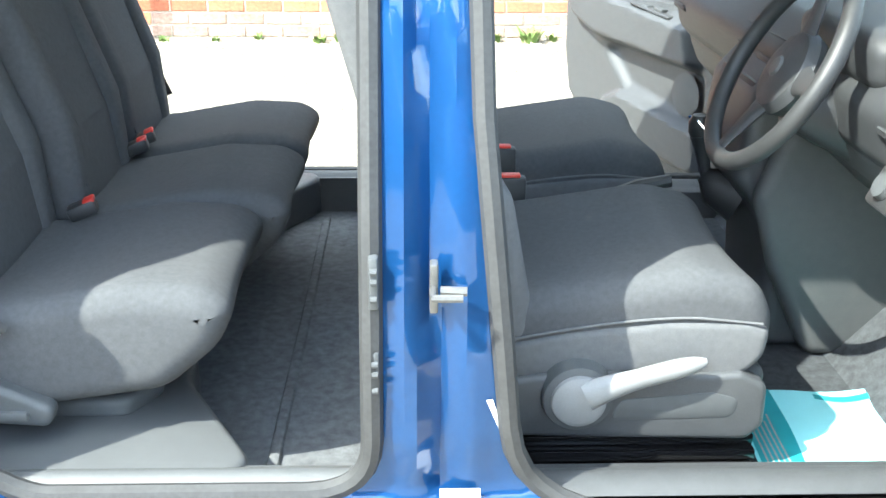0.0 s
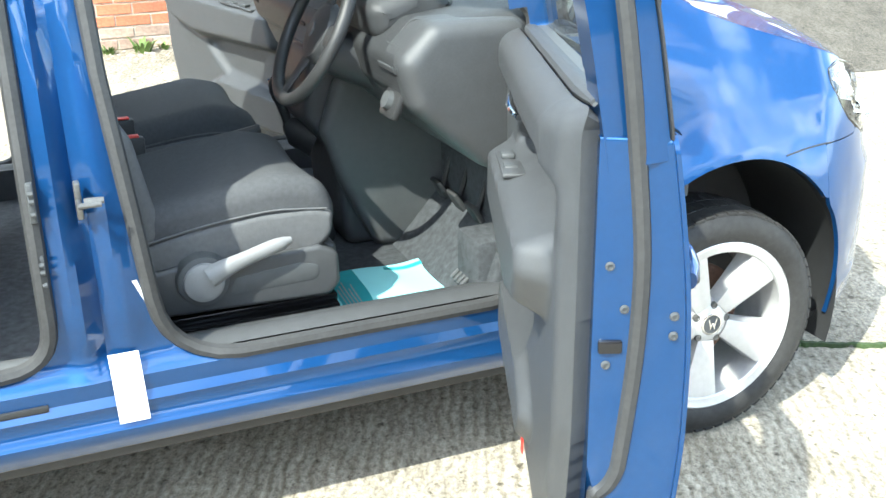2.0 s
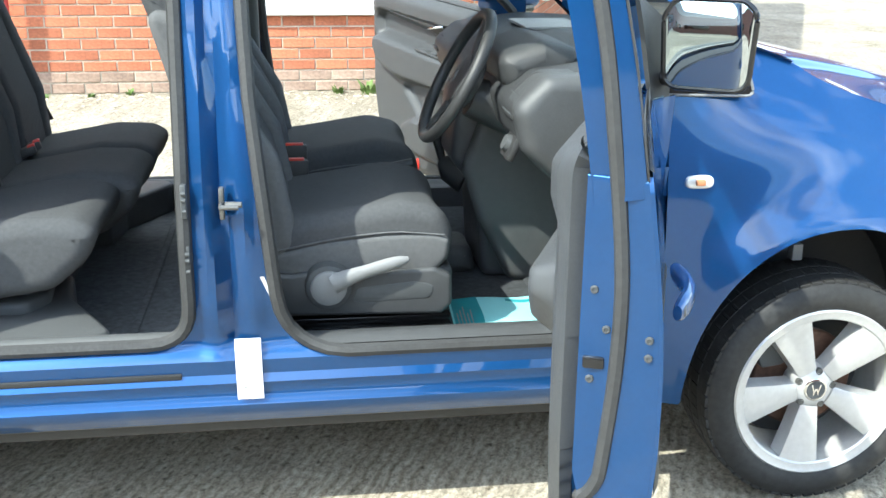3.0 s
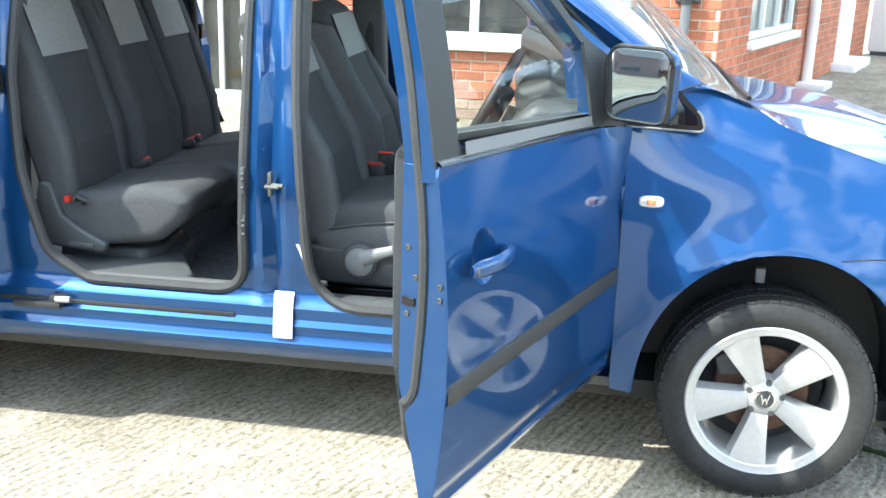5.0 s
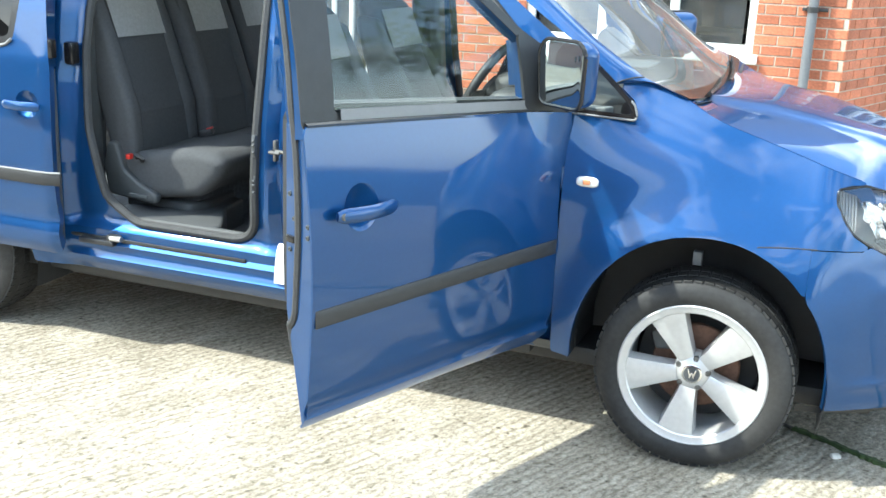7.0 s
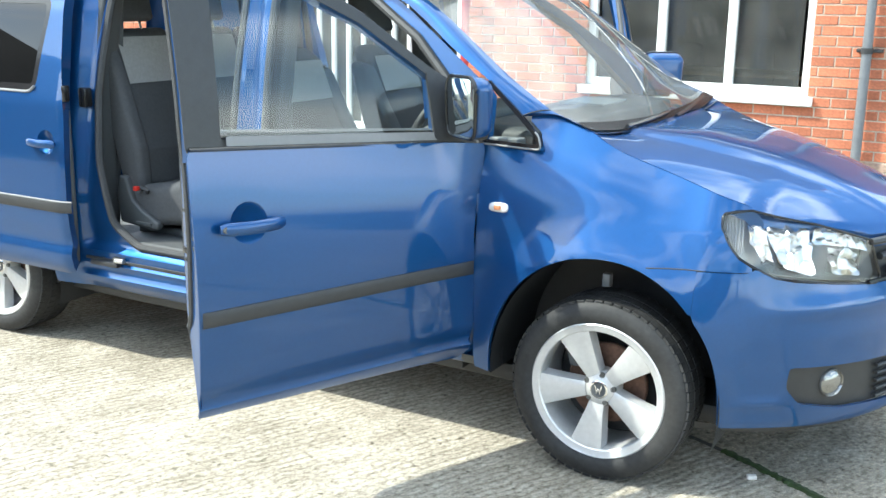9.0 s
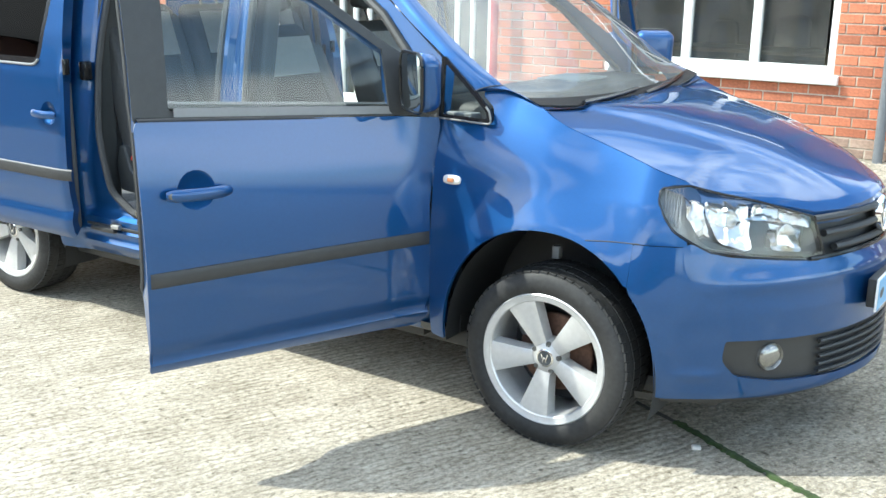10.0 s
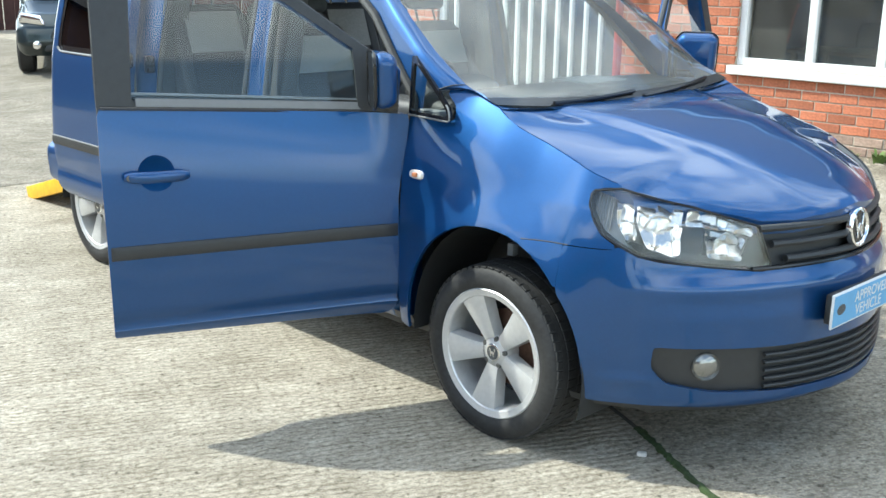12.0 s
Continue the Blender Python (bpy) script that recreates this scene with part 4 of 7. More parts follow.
part("badge_bars", join(*[xf(box(-0.005, 0.005, 0.003, 0.008, -h / 2, h / 2, 0.002), Matrix.Translation((x, 0, z)) @ pose(0, 0, 0, 0, r, 0)) for x, z, h, r in
                          ((-0.022, 0.012, 0.062, -16), (0.022, 0.012, 0.062, 16), (-0.009, -0.012, 0.05, 18), (0.009, -0.012, 0.05, -18))]), CHROME, badge, M=MB)
# plate
plate = part("front_plate", box(0.928, 0.936, -0.26, 0.26, 0.508, 0.626, 0.004), WHITE, car, "blue plate with a white rim on the bumper")
part("plate_field", box(0.9365, 0.9375, -0.253, 0.253, 0.515, 0.619), PLATE, plate)
part("plate_bracket", box(0.895, 0.927, -0.23, 0.23, 0.515, 0.615, 0.004), BLACK, plate)


def words(text, size, M, material, parent, name="lettering"):
    cu = bpy.data.curves.new(name, "FONT")
    cu.body, cu.size, cu.extrude, cu.align_x = text, size, 0.0006, "CENTER"
    tmp = new(name, cu)
    me = bpy.data.meshes.new_from_object(tmp)
    bpy.data.objects.remove(tmp)
    me.transform(M)
    me.materials.clear()
    me.materials.append(material)
    ob = new(name, me)
    ob.parent = parent
    return ob


M_PL = Matrix(((0, 0, 1, 0.9385), (1, 0, 0, 0.0), (0, 1, 0, 0.0), (0, 0, 0, 1)))
words("APPROVED", 0.052, M_PL @ Matrix.Translation((0.02, 0.572, 0)), WHITE, plate)
words("VEHICLE", 0.052, M_PL @ Matrix.Translation((0.0, 0.526, 0)), WHITE, plate)
part("plate_mark", xf(spin([(0.0, 0.001), (0.03, 0.0)], 24, "x"), Matrix.Translation((0.9377, -0.2, 0.567)) @ Matrix.Diagonal((1, 1, 0.6, 1))), DGREY, plate)

# headlamps: outline in (q, z), measured from the middle
LAMP = fillet([(0.905, 0.945), (0.787, 0.956), (0.573, 0.908), (0.388, 0.845), (0.342, 0.716), (0.371, 0.703), (0.529, 0.726), (0.708, 0.755), (0.767, 0.785), (0.830, 0.818), (0.872, 0.862), (0.902, 0.905)], [0.03, 0.05, 0.08, 0.02, 0.03, 0.02, 0.1, 0.04, 0.04, 0.06, 0.06, 0.03], 6)
REFL = mat("lamp_reflector", (0.66, 0.64, 0.60), 0.16, 0.85, grain=0.08, scale=45)
BEZEL = mat("lamp_bezel", (0.30, 0.305, 0.30), 0.3, 0.4, grain=0.05, scale=60)


def lamp_sheet(pts, s, off, step=0.012, lean=0.0, flutes=0.0):
    def place(X, Z):
        px, py, pz = np.zeros_like(X), np.zeros_like(X), np.zeros_like(X)
        for i in np.ndindex(X.shape):
            q, z = max(min(X[i], 1.0), 0.0), Z[i]
            o = off - lean * (z - pts[0][1])
            if flutes:      # cut into small tilted facets
                i0, j0 = math.floor(q * flutes), math.floor(z * 26 + 0.35 * math.sin(q * 31))
                tilt = random.Random(i0 * 57 + j0 * 131)
                o += 0.75 * tilt.uniform(-1, 1) * (q - (i0 + 0.5) / flutes) + 0.6 * tilt.uniform(-1, 1) * (z - (j0 + 0.5) / 26)
            p = front_place(s * q, z) + out_dir(s * q, z) * o
            px[i], py[i], pz[i] = p.x, p.y, p.z
        return px, py, pz
    P = np.array(pts)
    return region(sdf_poly(pts), P[:, 0].min(), P[:, 0].max(), P[:, 1].min(), P[:, 1].max(), step, place)


def lamp_bowl(head, s, qc, zc, r, depth):
    d = out_dir(s * qc, zc).lerp(Vector((1, 0, 0)), 0.35).normalized()
    c = front_place(s * qc, zc) - out_dir(s * qc, zc) * 0.022
    M = Matrix.Translation(c) @ d.to_track_quat("Y", "Z").to_matrix().to_4x4()
    bowl = part("lamp_bowl", spin([(0.012, -depth), (r * 0.4, -depth * 0.92), (r * 0.75, -depth * 0.6), (r * 0.95, -depth * 0.2), (r, 0.0), (r + 0.003, -0.002)], 32), REFL, head, M=M)
    part("bulb", spin([(0.0, -depth * 0.3), (0.008, -depth * 0.32), (0.011, -depth * 0.5), (0.012, -depth)], 14), CHROME, bowl, M=M)


for s in (-1, 1):
    head = part("headlamp", lamp_sheet(LAMP, s, -0.06), BEZEL, car, "clear headlamp with chrome reflectors")
    rim = [front_place(s * q, z) + out_dir(s * q, z) * -0.003 for q, z in resample(LAMP, 0.02)]
    deep = [front_place(s * q, z) + out_dir(s * q, z) * -0.062 for q, z in resample(LAMP, 0.02)]
    k = len(rim)
    part("lamp_wall", (rim + deep, [(i, (i + 1) % k, k + (i + 1) % k, k + i) for i in range(k)]), DGREY, head)
    part("lamp_rim", tube(rim + rim[:1], 0.0045, 6), GLOSSBLACK, head)
    cov = part("lamp_cover", lamp_sheet(LAMP, s, -0.002), CLEAR, head)
    cov.visible_shadow = False
    # ribbed outer corner, bright upright band, main bowl, dark divider, inner bowl, dark tray
    for k in range(6):
        q = 0.808 + 0.013 * k
        lo, hi = float(np.interp(q, [0.767, 0.83, 0.872, 0.902], [0.80, 0.833, 0.877, 0.92])), 0.940
        part("lamp_rib", tube([front_place(s * q, lo + (hi - lo) * t) - out_dir(s * q, 0.9) * 0.035 for t in span(0, 1, 6)], 0.004, 6), LGREY, head)
    part("reflector", lamp_sheet(fillet([(0.800, 0.935), (0.788, 0.86), (0.745, 0.80), (0.715, 0.815), (0.735, 0.87), (0.735, 0.94)], 0.012), s, -0.040, 0.005, 0.3, 22), REFL, head)
    part("reflector", lamp_sheet(fillet([(0.730, 0.935), (0.725, 0.86), (0.69, 0.79), (0.60, 0.762), (0.592, 0.905)], 0.02), s, -0.050, 0.006, 0.5, 21), REFL, head)
    part("reflector", lamp_sheet(fillet([(0.585, 0.900), (0.585, 0.848), (0.50, 0.838), (0.405, 0.812), (0.40, 0.838), (0.44, 0.862)], 0.012), s, -0.036, 0.006, 0.4, 24), REFL, head)
    lamp_bowl(head, s, 0.655, 0.832, 0.05, 0.03)
    lamp_bowl(head, s, 0.465, 0.782, 0.044, 0.035)
    part("reflector", lamp_sheet(fillet([(0.52, 0.828), (0.518, 0.752), (0.43, 0.738), (0.405, 0.80)], 0.012), s, -0.046, 0.006, 0.5, 26), REFL, head)
    part("lamp_divider", lamp_sheet(fillet([(0.605, 0.845), (0.60, 0.765), (0.53, 0.755), (0.525, 0.840)], 0.012), s, -0.024, 0.01), BLACK, head)
    part("lamp_brow", tube([front_place(s * q, z) + out_dir(s * q, z) * -0.018 for q, z in zip(span(0.40, 0.60, 9), span(0.828, 0.852, 9))], 0.0035, 6), CHROME, head)
    part("lamp_floor", lamp_sheet(fillet([(0.775, 0.815), (0.705, 0.765), (0.529, 0.735), (0.385, 0.715), (0.36, 0.735), (0.38, 0.80), (0.415, 0.80), (0.42, 0.752), (0.53, 0.758), (0.69, 0.785)], 0.008), s, -0.016, 0.01), DGREY, head)

# ---- bonnet, screen, roof ----
XL_Y = [0.0, 0.1, 0.2, 0.3, 0.42, 0.52, 0.62, 0.70, 0.745, 0.78]
XL_X = [0.860, 0.853, 0.832, 0.797, 0.741, 0.672, 0.590, 0.510, 0.464, 0.445]


def bonnet_z(x, y):
    zc = smooth(x, [-0.25, -0.1, 0.1, 0.3, 0.5, 0.65, 0.75, 0.83, 0.87], [1.126, 1.136, 1.124, 1.088, 1.034, 0.979, 0.938, 0.904, 0.885], 0.03)
    k = smooth(x, [-0.12, -0.04, 0.03, 0.25, 0.37, 0.6, 0.85], [0.03, 0.07, 0.095, 0.10, 0.114, 0.126, 0.122], 0.025)
    if x < 0.47:
        t = min(max((0.47 - x) / 0.06, 0), 1)
        k = k * (1 - t) + (zc - 0.009 - float(zt(x))) * t
    a = abs(y)
    crease = 0.014 * (1 / (1 + math.exp((a - (0.26 + 0.22 * (0.8 - x) / 1.0)) / 0.018)))
    return zc - k * (a / 0.755) ** 2.8 + crease - 0.008


def bonnet_pt(u, v):
    skirt = 0.05 * (abs(v) > 1) + 0.045 * (u > 1)
    u, v = min(u, 1), max(-1, min(1, v))
    y = v * 0.752
    xr = -0.085 - 0.03 * v * v
    x = xr + (float(np.interp(abs(y), XL_Y, XL_X)) - xr) * u
    xe = min(max(x, -0.12), 0.452)
    yy = v * (abs(float(wing_at(1)(np.array([xe]), np.array([float(zt(xe))]))[1][0])) - 0.0035)
    z = bonnet_z(x, y)
    z -= float(np.interp(abs(y), [0, 0.2, 0.42, 0.6, 0.75], [0.0, 0.03, 0.042, 0.012, 0.0])) * max(0, (u - 0.78) / 0.22) ** 2
    if u > 0.97:
        z -= 0.012 * ((u - 0.97) / 0.03) ** 2
    return (x - 0.006 * (skirt > 0), yy * (1 - 0.004 * (skirt > 0)), z - skirt)


part("bonnet", grid(bonnet_pt, span(0, 0.97, 34) + [0.985, 1.0, 1.01], [-1.01] + span(-1, 1, 61) + [1.01]), PAINT, car, "blue bonnet with soft creases")


# edge of the windscreen and outer edge of its pillar, from the foot upwards: x, half width, z
EDGE_U = [0.0, 0.10, 0.28, 0.46, 0.61, 0.72, 1.0]
SCREEN_EDGE = [(-0.115, 0.742, 1.166), (-0.258, 0.742, 1.222), (-0.41, 0.737, 1.32), (-0.545, 0.724, 1.42), (-0.655, 0.704, 1.50), (-0.745, 0.69, 1.557), (-0.98, 0.64, 1.685)]
PILLAR_EDGE = [(-0.285, 0.806, 1.15), (-0.335, 0.806, 1.203), (-0.458, 0.80, 1.31), (-0.63, 0.768, 1.42), (-0.745, 0.738, 1.50), (-0.83, 0.72, 1.555), (-1.10, 0.665, 1.675)]


def along(table, u):
    return [float(np.interp(u, EDGE_U, [p[i] for p in table])) for i in range(3)]


def screen_pt(u, v, off=0.0):
    """Windscreen: u upwards, v across."""
    ex, ey, ez = along(SCREEN_EDGE, u)
    cx, cz = -0.085 - 0.725 * u + 0.02 * math.sin(math.pi * u), 1.135 + 0.592 * u + 0.022 * math.sin(math.pi * u)
    k = abs(v) ** 2.2
    return (cx + (ex - cx) * k + off, v * ey, cz + (ez - cz) * k)


ws = part("windscreen", grid(screen_pt, span(0, 1, 22), span(-1, 1, 33)), SCREEN, car, "clear windscreen reflecting the sky")
ws.visible_shadow = False
part("screen_band", grid(lambda u, v: Vector(screen_pt(u, v)) + Vector((0.002, 0, 0.002)), span(-0.012, 0.035, 3), span(-1, 1, 17)), GLOSSBLACK, ws)
part("cowl", grid(lambda u, v: (-0.085 - 0.03 * v * v - 0.05 * u, v * 0.73, 1.118 + 0.03 * v * v - 0.01 * u), span(-0.5, 1, 4), span(-1, 1, 17)), BLACK, car, "black plastic cowl below the windscreen")
for k, (v0, v1) in enumerate(((-0.62, 0.05), (0.1, 0.8))):
    arm = [Vector(screen_pt(0.0 + 0.03 * t, v0 + (v1 - v0) * t)) + Vector((0.008, 0, 0.008)) for t in span(0, 1, 12)]
    part("wiper", tube(arm, 0.008, 6), GLOSSBLACK, car, "black windscreen wiper")


def pillar_a(s):
    def f(u, t):
        p, low = Vector(along(SCREEN_EDGE, u)), Vector(along(PILLAR_EDGE, u))
        q = p.lerp(low, t)
        b = 0.016 * math.sin(math.pi * t) * min(1, max(0, (u - 0.04) / 0.1)) - 0.004 * max(0, 1 - u / 0.05)
        return Vector((q.x + 0.4 * b, s * (q.y + 0.75 * b), q.z + 0.5 * b))
    return grid(f, span(0.10, 1.0, 30), span(0, 1, 9))


def pillar_foot(s):
    """The wing drawn up round the lower corner of the windscreen."""
    def f(a, t):
        top = Vector(along(SCREEN_EDGE, 0.10 * (1 - a)))
        x = -0.330 + 0.205 * a
        z = float(zt(x)) - 0.004
        wx, wy, wz = wing_at(1)(np.array([x]), np.array([z]))
        low = Vector(along(PILLAR_EDGE, 0.10)).lerp(Vector((x, float(wy[0]) - 0.001, z)), min(a / 0.3, 1))
        q = top.lerp(low, t)
        b = 0.011 * math.sin(math.pi * t) * (1 - a)
        return Vector((q.x + 0.4 * b, s * (q.y + 0.75 * b), q.z + 0.5 * b))
    return grid(f, span(0, 1, 14), span(0, 1, 9))


for s in (-1, 1):
    pa = part("windscreen_pillar", pillar_a(s), PAINT, car)
    part("pillar_foot", pillar_foot(s), PAINT, car)
    ends = [Vector(along(SCREEN_EDGE, 0.10)).lerp(Vector(along(PILLAR_EDGE, 0.10)), t) for t in span(0, 1, 9)]
    part("panel_gap", tube([(p.x + 0.005 * math.sin(math.pi * t), s * (p.y + 0.009 * math.sin(math.pi * t)), p.z + 0.007 * math.sin(math.pi * t)) for p, t in zip(ends, span(0, 1, 9))], 0.0022, 6), BLACK, pa)
    # pale tube drawn as the highlight along the glossy lower window edge
    bright = fillet([(-0.466, 1.1035), (-0.248, 1.0975), (-0.262, 1.143), (-0.335, 1.211)], [0.0, 0.025, 0.03, 0.0])
    part("quarter_highlight", tube([(x, s * (float(np.interp(z, [1.1, 1.3], [0.822, 0.806])) + 0.006), z) for x, z in resample(bright, 0.01)[:34]], 0.0035, 6), LGREY, car, "pale line painting the highlight under the small side window")
    # quarter light
    tri = fillet([(-0.468, 1.104), (-0.246, 1.098), (-0.262, 1.145), (-0.345, 1.222), (-0.468, 1.325)], [0.012, 0.025, 0.02, 0.1, 0.01])
    fr = minus(sdf_poly(tri), sdf_poly(fillet([(-0.456, 1.118), (-0.268, 1.113), (-0.278, 1.14), (-0.352, 1.208), (-0.456, 1.296)], [0.01, 0.012, 0.012, 0.06, 0.01])))
    part("quarter_frame", region(fr, -0.48, -0.24, 1.08, 1.34, 0.008, lambda X, Z: (X, s * (np.interp(Z, [1.1, 1.3], [0.822, 0.806]) + 0.004), Z), -s * 0.014), GLOSSBLACK, car, "black frame of the small front side window")
    qg = part("quarter_glass", region(sdf_poly(fillet([(-0.460, 1.114), (-0.264, 1.109), (-0.274, 1.142), (-0.350, 1.212), (-0.460, 1.302)], 0.01)), -0.47, -0.26, 1.1, 1.31, 0.02, lambda X, Z: (X, s * (np.interp(Z, [1.1, 1.3], [0.822, 0.806]) - 0.006), Z)), GLASS, car)
    qg.visible_shadow = False
    part("hinge_pillar", grid(lambda z, v: (-0.458 - 0.004 * v, s * (float(W(-0.46, z)) - 0.003 - 0.12 * v), z), span(0.33, 1.10, 24), span(0, 1, 5)), PAINT, car, "blue painted hinge pillar")
    part("door_post", box(-0.485, -0.464, *sorted((s * 0.70, s * 0.785)), 0.55, 1.10, 0.004), BLACK, car, "black rubber-covered front door post")
    # side repeater
    rep = part("side_indicator", pad([(0.036 * math.copysign(abs(math.cos(t)) ** 0.6, math.cos(t)), 0.017 * math.copysign(abs(math.sin(t)) ** 0.7, math.sin(t))) for t in [2 * math.pi * i / 28 for i in range(28)]], -0.006, 0.012, 0.008), LENS, car, "clear side indicator with an amber bulb",
               M=Matrix.Translation((-0.382, s * (float(W(-0.382, 0.898)) + 0.003), 0.898)) @ pose(0, 0, 0, s * 10, 0, 0))
    part("indicator_bulb", box(-0.012, 0.012, *sorted((-s * 0.002, s * 0.0145)), -0.008, 0.008, 0.004), AMBER, rep, M=Matrix.Translation((-0.382, s * (float(W(-0.382, 0.898)) + 0.003), 0.898)))

roof_pts = grid(lambda x, v: (x, v * 0.66, 1.70 + 0.10 * (1 - abs(v) ** 2.6) - 0.05 * max(0, (x + 1.1) / 0.4) ** 2), span(-3.22, -0.72, 16), span(-1, 1, 17))
part("roof", roof_pts, PAINT, car)
part("headliner", grid(lambda x, v: (x, v * 0.64, 1.655 + 0.06 * (1 - abs(v) ** 2.4)), span(-3.2, -0.80, 8), span(-1, 1, 9)), LINER, car, "pale grey roof lining")
for s in (-1, 1):
    part("roof_rail", grid(lambda x, v: (x, s * (0.69 - 0.045 * v), 1.62 + 0.09 * v), span(-3.22, -0.95, 10), span(0, 1, 5)), PAINT, car)
    part("inner_side", join(box(-3.42, -2.42, *sorted((s * 0.70, s * 0.72)), 0.45, 1.0, 0.01), box(-3.4, -2.42, *sorted((s * 0.62, s * 0.64)), 1.0, 1.05, 0.01)), GREY, car, "grey plastic lining of the rear side")

for s in (-1, 1):
    part("rear_pillar_trim", pad(fillet([(-2.46, 0.47), (-2.395, 0.47), (-2.40, 1.15), (-2.385, 1.62), (-2.46, 1.62)], 0.012), *sorted((s * 0.655, s * 0.775)), 0.012, place=lambda x, y, z: (x, y - s * 0.10 * max(0, z - 1.1) / 0.5, z)), DGREY, car, "dark lining of the pillar behind the bench")

# tail: corner posts, bumper, open tailgate aperture
for s in (-1, 1):
    post = grid(lambda z, t: (tail_x(z) + 0.17 - 0.17 * math.sin(t * math.pi / 2), s * (float(W(tail_x(z) + 0.17, z)) - 0.11 * (1 - math.cos(t * math.pi / 2))), z), span(0.42, 1.70, 18), span(0, 1, 10))
    part("rear_corner", post, PAINT, car)
    part("tail_lamp", grid(lambda z, t: (tail_x(z) + 0.065 - 0.07 * math.sin(t * math.pi / 2), s * (float(W(tail_x(z) + 0.17, z)) - 0.028 - 0.085 * (1 - math.cos(t * math.pi / 2))), z), span(0.86, 1.30, 10), span(0, 1, 8)), RED, car, "red tail lamp")
part("rear_bumper", pad(fillet([(-3.38, 0.36), (-3.62, 0.37), (-3.66, 0.50), (-3.64, 0.61), (-3.40, 0.62)], 0.05), -0.855, 0.855, 0.07), PAINT, car)
ramp = part("ramp", join(xf(box(0, 1.45, -0.42, 0.42, -0.012, 0.0, 0.004), Matrix.Translation((-3.56, 0, 0.40)) @ pose(0, 0, 0, 0, 180 - 15.2, 0)),), STEEL, car, "wheelchair ramp let down behind the car with yellow edges")
for s in (-1, 1):
    part("ramp_edge", xf(box(0, 1.45, s * 0.43 - 0.025, s * 0.43 + 0.025, -0.05, 0.05, 0.006), Matrix.Translation((-3.56, 0, 0.40)) @ pose(0, 0, 0, 0, 180 - 15.2, 0)), YELLOW, ramp, "yellow painted ramp edge")
part("underbody", join(box(-3.4, 0.55, -0.66, 0.66, 0.20, 0.27, 0.02), box(-2.9, -0.55, -0.78, 0.78, 0.26, 0.33, 0.01)), BLACK, car, "dark underside")
for s in (-1, 1):
    for cx in (0.0, REAR_X):
        px, ra, rb = (0.0, 0.404, 0.462) if cx == 0.0 else (cx, 0.425, 0.437)
        part("wheel_arch_liner", grid(lambda t, y: (px + ra * math.cos(t), s * y, TR + rb * math.sin(t)), span(-0.28, math.pi + 0.04, 30), span(0.50, 0.852, 5)), BLACK, car, "black wheel arch lining")
        part("arch_wall", grid(lambda t, r: (px + r * ra * math.cos(t), s * 0.50, TR + r * rb * math.sin(t)), span(-0.04, math.pi + 0.04, 20), [0.05, 0.5, 1.0]), BLACK, car)
    part("arch_clip", box(-0.05, -0.022, *sorted((s * 0.70, s * 0.73)), 0.64, 0.685, 0.003), LGREY, car, "small grey clip inside the wheel arch")
part("engine_bay", join(box(-0.45, 0.62, -0.40, 0.40, 0.27, 0.84), box(0.4, 0.72, -0.25, 0.25, 0.27, 0.84)), BLACK, car, "dark engine bay behind the grille")
part("bulkhead", box(-0.44, -0.40, -0.76, 0.76, 0.30, 1.08), BLACK, car)


